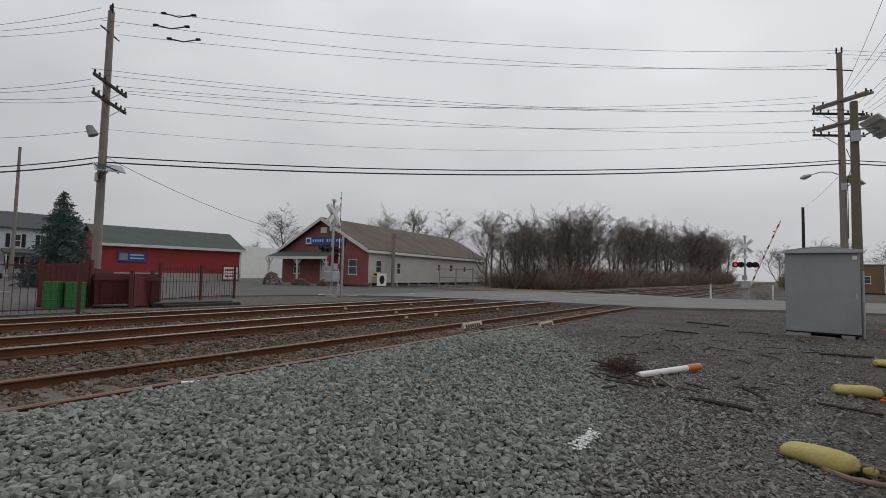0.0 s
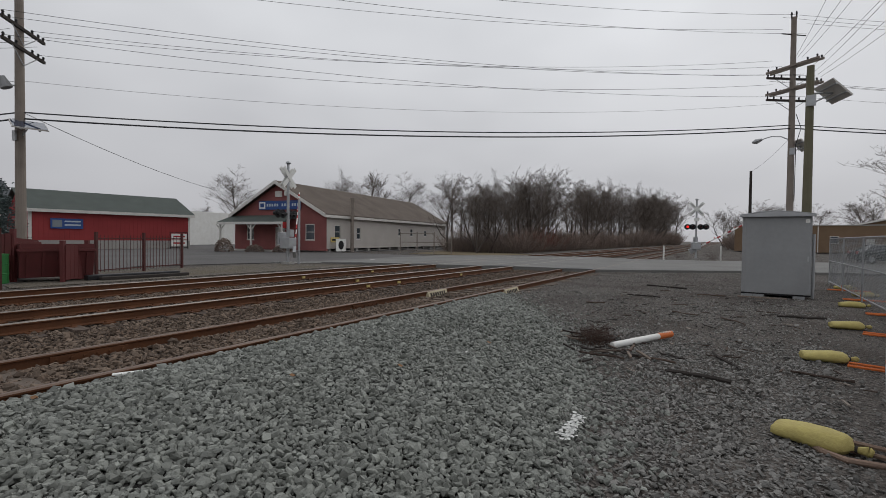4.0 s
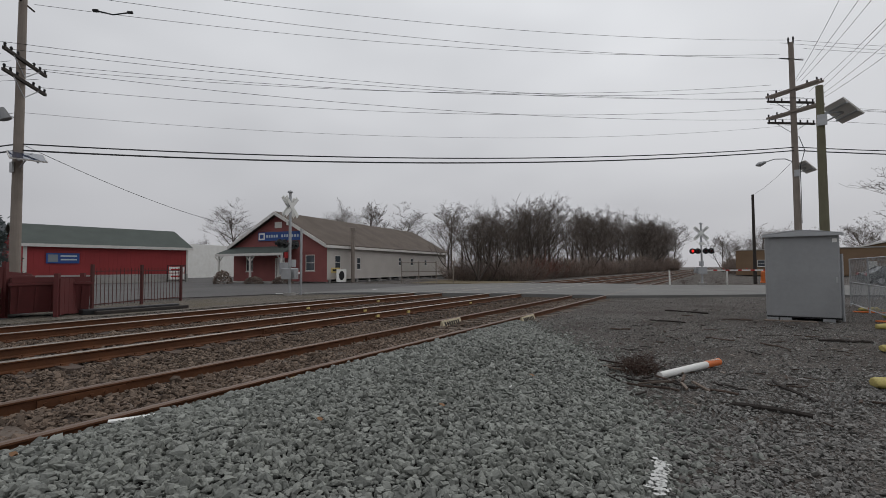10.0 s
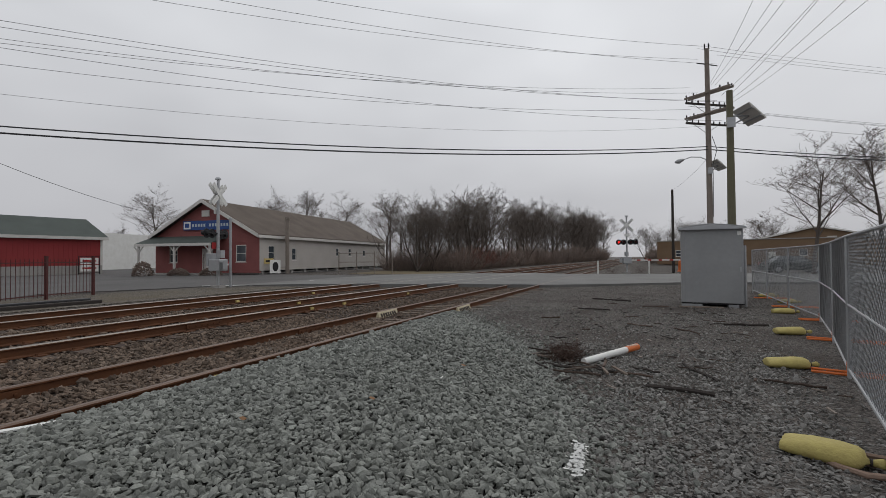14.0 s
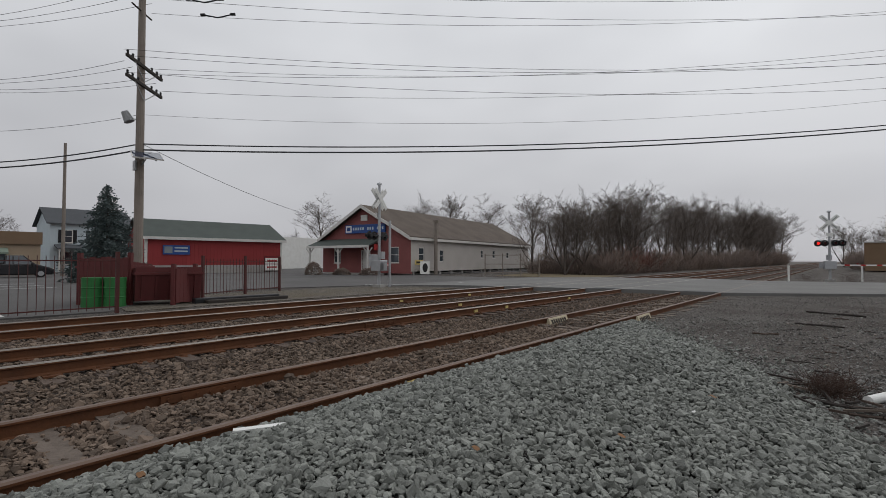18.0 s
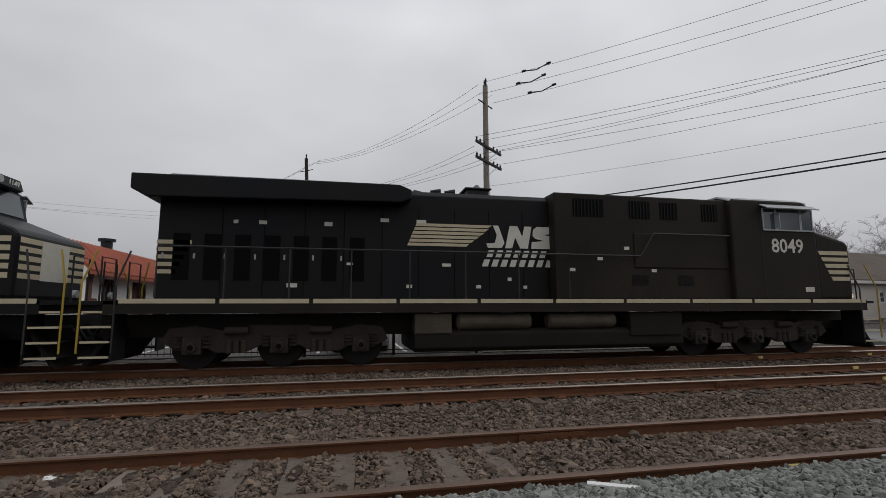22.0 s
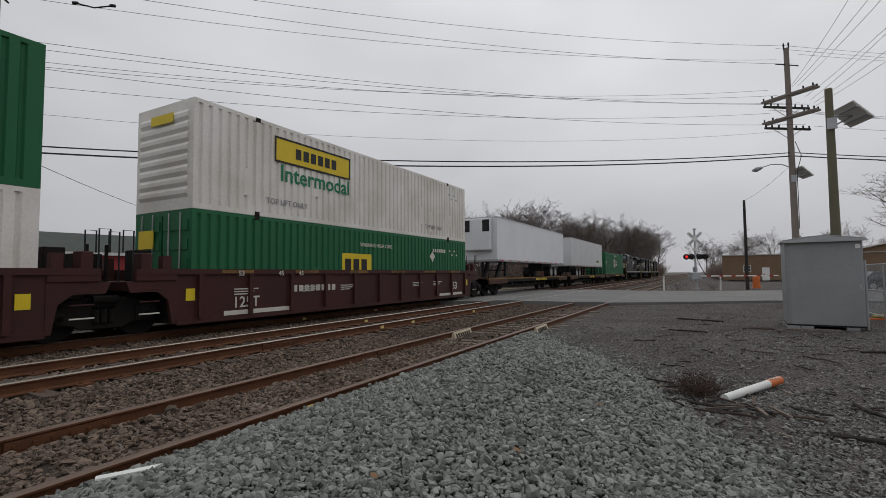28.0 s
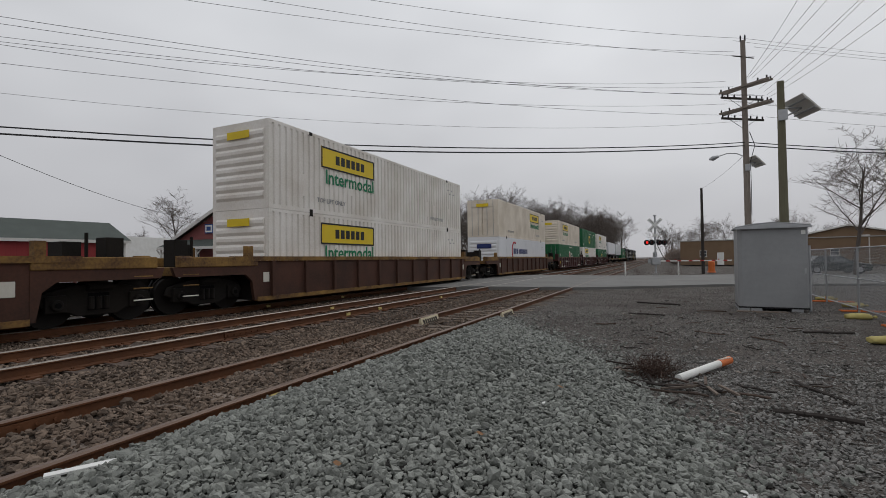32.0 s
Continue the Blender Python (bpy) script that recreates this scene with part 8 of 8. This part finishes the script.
part("wall", M().box(0, 0, 0, 2.6, 1.8, 1.35).prism([(0, 1.35), (2.6, 1.35), (1.3, 1.95)], 0, 1.8), DUMP, shed)
part("roof", M().prism([(-0.15, 1.32), (1.3, 2.0), (2.75, 1.32), (2.75, 1.39), (1.3, 2.08), (-0.15, 1.39)], -0.1, 1.9), DUMP, shed)

for x, y in ((-16.1, 4.3), (-15.72, 4.78)):
    b = thing("steel_drum", "bright green steel drum with raised hoops", "drum", (x, y, 0), 0, "green drums")
    part("body", M().lathe([(0.285, 0), (0.29, 0.02), (0.285, 0.28), (0.30, 0.3), (0.285, 0.32), (0.285, 0.56), (0.30, 0.58), (0.285, 0.6), (0.29, 0.84), (0.285, 0.86)], n=22), GREENBIN, b)
    part("rim", M().lathe([(0.27, 0.855), (0.30, 0.86), (0.30, 0.885), (0.27, 0.89)], n=22), GREENBIN, b)

log = thing("old_timber", "charred black bridge timber lying on gravel", "timber", (-15.0, 8.3, -0.08), 88)
part("beam", M().box(-1.5, -0.16, 0, 1.5, 0.14, 0.24), BLACK, log, bevel=0.04)
part("beam", M().box(-1.2, -0.42, 0, 1.7, -0.18, 0.18), DARKWOOD, log, bevel=0.03)


# ---- cars ----
def car(label, x, y, rz, paint, kind="sedan", L_=4.55, W_=1.78):
    """A road car in parts; local +x is its front."""
    c = thing("car", label, "car", (x, y, 0), rz, "parked cars")
    h0, belt, top = 0.22, 0.9, 1.4
    a, b = L_ / 2, W_ / 2
    if kind == "van":
        belt, top = 1.05, 1.75
    if kind == "pickup":
        belt, top = 1.1, 1.8
    low = [(-a, 0.42), (-a + 0.06, h0), (a - 0.08, h0), (a, 0.4), (a - 0.02, 0.68), (a - 0.25, 0.80), (a - 1.15, belt), (-a + 0.55, belt + 0.04), (-a + 0.05, belt - 0.03)]
    m = M()
    n = len(low)
    m.prism([(p, q) for p, q in low], -b, b, "y")
    part("body", m, paint, c, bevel=0.09)
    fw, rw = (a - 1.25, -a + (0.45 if kind == "sedan" else 0.12))
    fr, rr_ = (a - 2.0, -a + (1.15 if kind == "sedan" else 0.35))
    if kind == "pickup":
        rw, rr_ = -0.4, -0.3
    k = len(m.v)
    g = M()
    lo = [(fw, -b + 0.07), (fw, b - 0.07), (rw, b - 0.07), (rw, -b + 0.07)]
    hi = [(fr, -b + 0.3), (fr, b - 0.3), (rr_, b - 0.3), (rr_, -b + 0.3)]
    g.v = [(p, q, belt - 0.02) for p, q in lo] + [(p, q, top - 0.03) for p, q in hi]
    g.f = [(0, 1, 5, 4), (1, 2, 6, 5), (2, 3, 7, 6), (3, 0, 4, 7), (4, 5, 6, 7), (3, 2, 1, 0)]
    part("glasshouse", g, GLASS, c)
    r = M()
    r.v = [(p + (0.05 if p < 0 else -0.05) * 0, q, top - 0.035) for p, q in hi] + [(p * 0.96, q * 0.86, top + 0.02) for p, q in hi]
    r.f = [(0, 1, 5, 4), (1, 2, 6, 5), (2, 3, 7, 6), (3, 0, 4, 7), (4, 5, 6, 7), (3, 2, 1, 0)]
    part("roof", r, paint, c, bevel=0.03)
    pl = M()
    for s in (-1, 1):
        for (p0, q0), (p1, q1) in zip(lo, hi):
            if q0 * s > 0:
                pl.cyl((p0, q0, belt - 0.03), (p1, q1, top), 0.045, n=6)
        mid = (fr + rr_) / 2 - 0.1
        pl.cyl((mid, s * (b - 0.06), belt), (mid, s * (b - 0.29), top), 0.04, n=6)
    part("pillar", pl, paint, c)
    for px in (a - 0.88, -a + 0.85):
        for s in (-1, 1):
            w = part("wheel", M().cyl((px, s * (b - 0.2), 0.32), (px, s * (b + 0.005), 0.32), 0.32, n=22), BLACK, c)
            part("rim", M().cyl((px, s * (b + 0.005), 0.32), (px, s * (b + 0.015), 0.32), 0.2, n=16), GALV, w)
    for s in (-1, 1):
        part("headlight", M().box(a - 0.34, s * (b - 0.32) - 0.2, 0.60, a - 0.06, s * (b - 0.32) + 0.2, 0.76), LETTER, c, bevel=0.04)
        part("tail_light", M().box(-a - 0.01, s * (b - 0.2) - 0.16, 0.7, -a + 0.1, s * (b - 0.2) + 0.16, 0.92), REDM, c, bevel=0.02)
        part("mirror", M().box(fw - 0.25, s * (b + 0.11) - 0.09, belt, fw - 0.1, s * (b + 0.11) + 0.09, belt + 0.14), paint, c, bevel=0.03)
    part("grille", M().box(a - 0.05, -0.34, 0.56, a + 0.012, 0.34, 0.74), BLACK, c, bevel=0.02)
    part("lower_intake", M().box(a - 0.05, -0.5, 0.27, a + 0.008, 0.5, 0.36), BLACK, c)
    part("number_plate_bar", M().box(a + 0.01, -0.16, 0.4, a + 0.02, 0.16, 0.52), WHITE, c)
    part("badge", M().cyl((a + 0.012, 0, 0.64), (a + 0.022, 0, 0.64), 0.06, n=14), GALV, c)
    if kind == "pickup":
        part("bed_wall", M().box(-a, -b + 0.02, belt - 0.05, -0.5, -b + 0.1, belt + 0.12).box(-a, b - 0.1, belt - 0.05, -0.5, b - 0.02, belt + 0.12), paint, c)
    return c


CARWHITE = mat("white_car_paint", (0.62, 0.64, 0.66), 0.25, alt=(0.55, 0.56, 0.58), scale=1, bump=0.0, spec=0.5)
CARDARK = mat("dark_green_car_paint", (0.02, 0.03, 0.028), 0.25, scale=1, bump=0.0, spec=0.5)
CARSILVER = mat("silver_car_paint", (0.33, 0.34, 0.36), 0.3, 0.4, scale=1, bump=0.0, spec=0.5)
CARBLACK = mat("black_car_paint", (0.015, 0.015, 0.017), 0.25, scale=1, bump=0.0, spec=0.5)
car("white compact sedan parked nose to the fence", -16.5, 0.62, 0, CARWHITE)
car("dark green sedan parked by the restaurant", -28.8, -8.2, 250, CARDARK, "sedan", 4.9)
car("silver minivan parked beside a dark sedan", -32.6, -7.6, 62, CARSILVER, "van", 5.0, 1.95)
car("black pickup truck parked by the tan shop", -50.5, 6.8, 85, CARBLACK, "pickup", 5.4, 1.95)
car("dark car parked by the tan shop", -53.5, 1.5, 80, CARDARK)
car("dark red car parked by the tan shop", -54, -2.8, 85, DUMP)
car("white van parked behind the lot", -74, -14, 60, CARWHITE, "van", 5.2, 2.0)
car("grey car parked far behind the lot", -70, -9, 70, CARSILVER)
car("dark blue car on the yard beyond the mesh fence", 13.5, 47, 10, CARDARK)

lines = M()
for k, (p0, p1) in enumerate((((-14.6, -0.75), (-18.8, -0.75)), ((-14.6, 2.1), (-18.8, 2.1)), ((-14.6, -3.6), (-18.8, -3.6)), ((-14.6, -6.4), (-18.8, -6.4)), ((-30, -1), (-30, 6)), ((-33, -1), (-33, 6)), ((-36, 0), (-36, 6)), ((-24, -3), (-30, -3.2)))):
    q = strip((p0, p1), 0.11, 0.005)
    b = len(lines.v)
    lines.v += q.v
    lines.f += [tuple(i + b for i in f) for f in q.f]
tagged(part("parking_line", lines, PAINTW), "worn white parking lines on asphalt", "parking line", kind="structure")
stop = strip(((-15.9, 20.6), (-17.3, 24.5)), 0.55, 0.03)
tagged(part("stop_line", stop, PAINTW), "white stop line on the road", "road marking", kind="structure")


# ---- right side: mesh fence, sandbags, debris ----
def mesh_fence(x, y, dx, dy, n, w=3.0, h=1.82, foot=None):
    ang = math.degrees(math.atan2(dy, dx))
    for i in range(n):
        f = thing("mesh_fence_panel", "galvanised chain-link temporary fence panel", "fence panel", (x + dx * i * (w + 0.06), y + dy * i * (w + 0.06), -0.15), ang, "temporary fence panels")
        part("frame", M().tube([(0, 0, 0), (0, 0, h), (w, 0, h), (w, 0, 0)], 0.021, 8).cyl((0, 0, 0.12), (w, 0, 0.12), 0.021, n=8).cyl((0, 0, h * 0.52), (w, 0, h * 0.52), 0.016, n=8), GALV, f)
        wv, wf = [], []
        s = 0.075
        k = 0
        span = h - 0.14
        a = -span
        while a < w:
            for sg in (1, -1):
                p0, p1 = (a, 0.13), (a + span, h - 0.02)
                x0, x1 = max(p0[0], 0), min(p1[0], w)
                if x1 - x0 > 0.01:
                    z0, z1 = 0.13 + (x0 - a), 0.13 + (x1 - a)
                    if sg < 0:
                        q0, q1 = Vector((w - x0, 0.004, z0)), Vector((w - x1, 0.004, z1))
                    else:
                        q0, q1 = Vector((x0, -0.004, z0)), Vector((x1, -0.004, z1))
                    branch(wv, wf, q0, q1, 0.0028, 0.0028, 3)
            a += s
        me = bpy.data.meshes.new("mesh_wire")
        me.from_pydata(wv, [], wf)
        me.materials.append(MESHM)
        tagged(part("mesh_wire", me, None, f), kind="stuff")
        part("foot", M().tube([(0.05, -0.75, 0.03), (0.05, 0.38, 0.03), (0.25, 0.38, 0.03), (0.25, -0.75, 0.03)], 0.02, 6).cyl((0.05, 0, 0.03), (0.05, 0, 0.2), 0.024, n=6), foot or GALV, f)


RUSTPIPE = mat("weathered_pipe", (0.27, 0.19, 0.145), 0.7, 0.2, alt=(0.16, 0.11, 0.085), scale=5, bump=0.1)
# panels joined end to end along the lot, bending away beyond the equipment box
LINE = [(4.06, 1.4), (4.05, 4.35), (4.74, 7.6), (5.46, 10.6), (6.15, 13.8), (6.28, 17.1), (6.4, 20.4), (6.52, 23.7)]
for k in range(len(LINE) - 1):
    (x0, y0), (x1, y1) = LINE[k], LINE[k + 1]
    w = math.hypot(x1 - x0, y1 - y0) - 0.06
    mesh_fence(x0, y0, (x1 - x0) / (w + 0.06), (y1 - y0) / (w + 0.06), 1, w, foot=RUSTPIPE if k < 2 else ORANGE)


def sandbag(x, y, rz, s=1.0):
    b = thing("sandbag", "bright yellow tied sandbag on the fence foot", "sandbag", (x, y, -0.15), rz, "yellow sandbags")
    m = M()
    prof = [(-0.32, 0.10), (-0.315, 0.145), (-0.27, 0.17), (-0.1, 0.178), (0.08, 0.176), (0.19, 0.168), (0.232, 0.135), (0.25, 0.06), (0.285, 0.022)]
    n = 18
    rr = random.Random(int(x * 31 + y * 7))
    sag = rr.uniform(0.5, 2.5)
    for j, (t, r) in enumerate(prof):
        for i in range(n):
            a = 2 * math.pi * i / n
            up = math.sin(a)
            k = 1 + rr.gauss(0, 0.025) + 0.05 * math.sin(3 * a + sag + 9 * t)
            wide = math.copysign(abs(math.cos(a)) ** 0.75, math.cos(a))
            m.v.append(((t + rr.gauss(0, 0.006)) * s, r * wide * k * 0.95 * s, ((0.5 * r * (1 + 0.25 * math.sin(7 * t + sag)) if up > 0 else 0.36 * r) * up * k + 0.065) * s))
    for j in range(len(prof) - 1):
        m.f += [(j * n + i, j * n + (i + 1) % n, (j + 1) * n + (i + 1) % n, (j + 1) * n + i) for i in range(n)]
    m.f += [tuple(range(n - 1, -1, -1)), tuple(range((len(prof) - 1) * n, len(prof) * n))]
    part("bag", m, YELLOW, b, smooth=True)
    part("tied_neck", M().cyl((0.28 * s, 0, 0.065 * s), (0.36 * s, 0.01, 0.07 * s), 0.022 * s, 0.045 * s, n=9).cyl((0.36 * s, 0.01, 0.07 * s), (0.39 * s, 0.015, 0.06 * s), 0.045 * s, 0.03 * s, n=9), YELLOW, b, smooth=True)
    part("tie_cord", M().lathe([(0.024, -0.01), (0.03, 0), (0.024, 0.01)], n=10), DARKWOOD, b).matrix_basis = pose(0.282 * s, 0, 0.065 * s, 0, 90, 0)
    return b


for x, y, rz in ((3.63, 4.5, -24), (4.2, 8.0, 8), (5.02, 11.4, 10), (5.8, 15.4, 8), (6.6, 21.3, 4), (6.65, 18.7, 6)):
    sandbag(x, y, rz, 0.9)
solid("fence_foot_pipe", M().tube([(3.57, 4.5, -0.125), (3.64, 4.32, -0.125), (3.78, 4.22, -0.125), (4.0, 4.24, -0.125), (4.6, 4.12, -0.125)], 0.024, 8), RUSTPIPE, "bent weathered pipe foot on gravel", "pipe")

pp = thing("marker_post", "white plastic marker post with an orange end lying down", "marker post", (1.51, 7.13, -0.105), 59.5)
part("post", M().cyl((0, 0, 0), (1.06, 0, 0.045), 0.05, n=16), WHITE, pp)
part("orange_end", M().cyl((1.06, 0, 0.045), (1.38, 0, 0.058), 0.054, n=16), ORANGE, pp, "orange end sleeve")
for k in range(5):
    part("scuff", M().box(1.1 + k * 0.05, -0.02 - 0.006 * k, 0.098, 1.125 + k * 0.05, 0.01, 0.108), LETTER, pp)

mk = M()
rm = random.Random(7)
for i in range(190):
    t = rm.random()
    x, y = 1.895 - 0.03 * t + rm.gauss(0, 0.024), 3.36 + 0.6 * t + rm.gauss(0, 0.03)
    r = rm.uniform(0.012, 0.026)
    z = float(ground_z(x, y)) + rm.uniform(0.036, 0.054)
    mk.poly([(x + r * math.cos(a) * rm.uniform(0.6, 1.2), y + r * math.sin(a) * rm.uniform(0.6, 1.2), z + rm.uniform(-0.006, 0.006)) for a in np.linspace(0, 2 * math.pi, 7)[:-1]])
tagged(part("paint_mark", mk, PAINTW), "sprayed white paint mark on gravel", "paint mark", kind="stuff")


def stick(x, y, rz, l, r, mt, label="weathered stick lying on gravel"):
    rr = random.Random(int(x * 100 + y * 10))
    pts = []
    for i in range(6):
        t = i / 5 - 0.5
        pts.append((x + math.cos(radians(rz)) * l * t + rr.gauss(0, 0.015), y + math.sin(radians(rz)) * l * t + rr.gauss(0, 0.015), -0.13 + rr.uniform(0, 0.02)))
    m = M()
    for p, q in zip(pts, pts[1:]):
        m.cyl(p, q, r * rr.uniform(0.8, 1.1), r * rr.uniform(0.6, 1.0), n=6)
    solid("stick", m, mt, label, "stick", "sticks on the lot")


for x, y, rz, l, r in ((3.0, 7.1, 110, 1.0, 0.022), (2.7, 6.1, 170, 0.7, 0.03), (2.1, 6.7, 170, 0.6, 0.02), (1.3, 6.75, 160, 0.7, 0.025), (1.55, 6.5, 175, 0.5, 0.02), (2.2, 11.5, 150, 0.6, 0.016), (0.9, 14.6, 165, 1.0, 0.025), (4.0, 6.9, 170, 0.6, 0.02), (3.1, 11.0, 120, 0.8, 0.018), (0.1, 12.2, 30, 0.5, 0.02), (4.4, 12.4, 10, 0.9, 0.03), (1.2, 18, 160, 1.4, 0.03), (2.6, 16.0, 15, 0.8, 0.02)):
    stick(x, y, rz, l, r, DARKWOOD if r > 0.021 else TIE)

# litter by the siding
lz = lambda x, y: float(ground_z(x, y)) + 0.05
solid("paper_strip", M().box(-0.2, -0.035, 0, 0.2, 0.035, 0.012, Matrix.Translation((-2.3, 2.2, lz(-2.3, 2.2))) @ Matrix.Rotation(radians(62), 4, "Z")), WHITE, "long white paper strip on the stones", "litter", "litter")
for x, y, s in ((-2.72, -3.6, 0.13), (-2.62, -5.8, 0.07), (-2.6, -2.2, 0.06), (-2.4, -6.9, 0.06), (0.35, 4.6, 0.025), (-4.0, -2.6, 0.05)):
    rl = random.Random(int(x * 50 - y * 7))
    m = M()
    k = len(m.v)
    n, rings = 10, ((0.6, 0.0), (1.0, 0.25), (0.8, 0.55), (0.35, 0.75))
    m.lathe([(r * s, h * s) for r, h in rings], (0, 0, 0), n)
    m.v = [(a + rl.gauss(0, 0.16 * s) + x, b + rl.gauss(0, 0.16 * s) + y, c + rl.gauss(0, 0.08 * s) + lz(x, y) - 0.02) for a, b, c in m.v]
    solid("plastic_litter", m, mat("crumpled_plastic", (0.55, 0.57, 0.6), 0.4, scale=8, bump=0.3) if s > 0.1 else WHITE, "crumpled pale plastic litter beside a rail", "litter", "litter")
for x, y in ((-0.55, 2.75), (0.1, 3.6), (-1.8, 1.2), (0.4, 5.1)):
    solid("dead_leaf", M().poly([(x + 0.034 * math.cos(a) * (1 + 0.5 * math.cos(2 * a)), y + 0.024 * math.sin(a), lz(x, y) + 0.02 + 0.012 * math.cos(3 * a)) for a in np.linspace(0, 2 * math.pi, 9)[:-1]]), mat("dead_leaf", (0.2, 0.105, 0.05), 0.8, bump=0.1), "curled orange-brown dead leaf on stones", "leaf", "dead leaves")

# beyond the road on the right
# upright drum shape stands in for a tilted orange box
ob_ = thing("orange_box_stand_in", "orange drum shape standing in for a tilted box beside a pole", "traffic drum", (5.5, 51.0, -0.05))
part("body", M().lathe([(0.36, 0), (0.36, 0.1), (0.3, 0.12), (0.28, 1.0), (0.2, 1.08)], n=16), ORANGE, ob_)
for x, y in ((2.6, 46.5), (-1.6, 44.0)):
    solid("white_post", M().box(x - 0.06, y - 0.06, -0.1, x + 0.06, y + 0.06, 1.1), WHITE, "short white marker post by the road", "post", "white posts")
for x, y in ((-0.6, 46.2), (2.0, 46.0)):
    weed(x, y, 0.9, 40, 0.5)

# black strips between the rails paint the shading along the road's near edge
for xa, xb, tr in ((RX[1] - 0.1, RX[2] + 0.1, siding), (RX[3] - 0.1, RX[4] + 0.1, main_near), (RX[5] - 0.1, RX[6] + 0.1, main_far)):
    za, zb = road_z(xa) + 0.008, road_z(xb) + 0.008
    part("road_edge_shade", M().poly([(xb, road_y(xb) + 0.02, zb), (xa, road_y(xa) + 0.02, za), (xa, road_y(xa) + 0.75, za), (xb, road_y(xb) + 0.75, zb)]), BLACK, tr, "black strip painting the shade at the road's near edge")
solid("stop_line", M().poly([(-19.4, 17.9, 0.012), (-17.2, 19.6, 0.012), (-17.5, 20.0, 0.012), (-19.8, 18.2, 0.012)]), PAINTW, "worn white stop line on the road", "road marking")
# chain-link gate by the store
gt = thing("yard_gate", "grey chain-link yard gate beside the store", "gate", (-24.6, 37.2, 0), 22)
for x in (0, 1.7, 3.4, 5.1):
    part("post", M().cyl((x, 0, 0), (x, 0, 2.1), 0.05, n=8), POLE, gt)
part("rail", M().cyl((0, 0, 1.95), (3.4, 0, 1.95), 0.03, n=6).cyl((0, 0, 1.1), (5.1, 0, 1.1), 0.025, n=6).cyl((0, 0, 0.3), (5.1, 0, 0.3), 0.025, n=6), POLE, gt)

# gate arms of the crossing
for which, n, l in (("r", 6, 5.6), ("l", 5, 5.0)):
    arm = part("gate_arm", M().box(-0.5, -0.025, -0.05, l, 0.025, 0.05), WHITE, sig_r if which == "r" else sig_l)
    for k in range(n):
        part("red_band", M().box(0.45 + k * 0.9, -0.028, -0.053, 0.75 + k * 0.9, 0.028, 0.053), REDM, arm)
    for k in range(3):
        part("arm_lamp", M().lathe([(0.04, 0), (0.05, 0.03), (0.04, 0.1)], (1.2 + k * 1.7, 0, 0.05), 8), REDM, arm)
    part("counterweight", M().box(-1.0, -0.08, -0.2, -0.5, 0.08, 0.2), GALV, arm)
    if which == "r":
        arm_r = arm
    else:
        arm_l = arm
GATE = ((0, 68), (0.5, 65), (1.5, 56), (3, 41), (4.5, 25), (6, 11), (7.5, 0), (20, 0), (32, 0))

# bark, chips and dead twigs round the weed
rd = random.Random(21)
for i in range(26):
    x, y = 1.35 + rd.gauss(0, 0.5), 7.0 + rd.gauss(0, 0.45)
    l, w = rd.uniform(0.12, 0.45), rd.uniform(0.02, 0.05)
    mm = Matrix.Translation((x, y, -0.105 + rd.uniform(0, 0.02))) @ Matrix.Rotation(rd.uniform(0, 6.3), 4, "Z") @ Matrix.Rotation(rd.gauss(0, 0.12), 4, "Y")
    solid("bark_chip", M().prism([(-l / 2, -w / 2), (l / 2, -w * 0.3), (l * 0.42, w / 2), (-l * 0.4, w * 0.4)], -0.01, 0.012).mesh("bark_chip", rd.choice((DARKWOOD, TIE, TIEPALE))), None, "broken chip of old bark on gravel", "debris", "bark debris").matrix_basis = mm @ Matrix.Rotation(math.pi / 2, 4, "X")
for i in range(40):
    x, y = rd.uniform(0.5, 4.2), rd.uniform(4.5, 20.0)
    stick(x, y, rd.uniform(0, 180), rd.uniform(0.15, 0.5), rd.uniform(0.006, 0.014), rd.choice((DARKWOOD, TIE)), "thin dead twig lying on gravel")

def motions():
    """Everything that moves: the train along its track, and the gate arm coming down."""
    for ob, u, x, z in TRAIN:
        walk(ob, [(t, pose(x, nose_y(t) - u, z)) for t in (0, 10, 19, 19.8, 20, 20.2, 20.4, 20.6, 20.8, 21, 21.5, 24, 31.5, 32.0)])
    for up, turn, arm in ((68, 0, arm_r), (88, 213, arm_l)):
        walk(arm, [(t, pose(0.42 if not turn else -0.42, 0.16, 1.15, 0, -a * up / 68, turn)) for t, a in GATE])


motions()
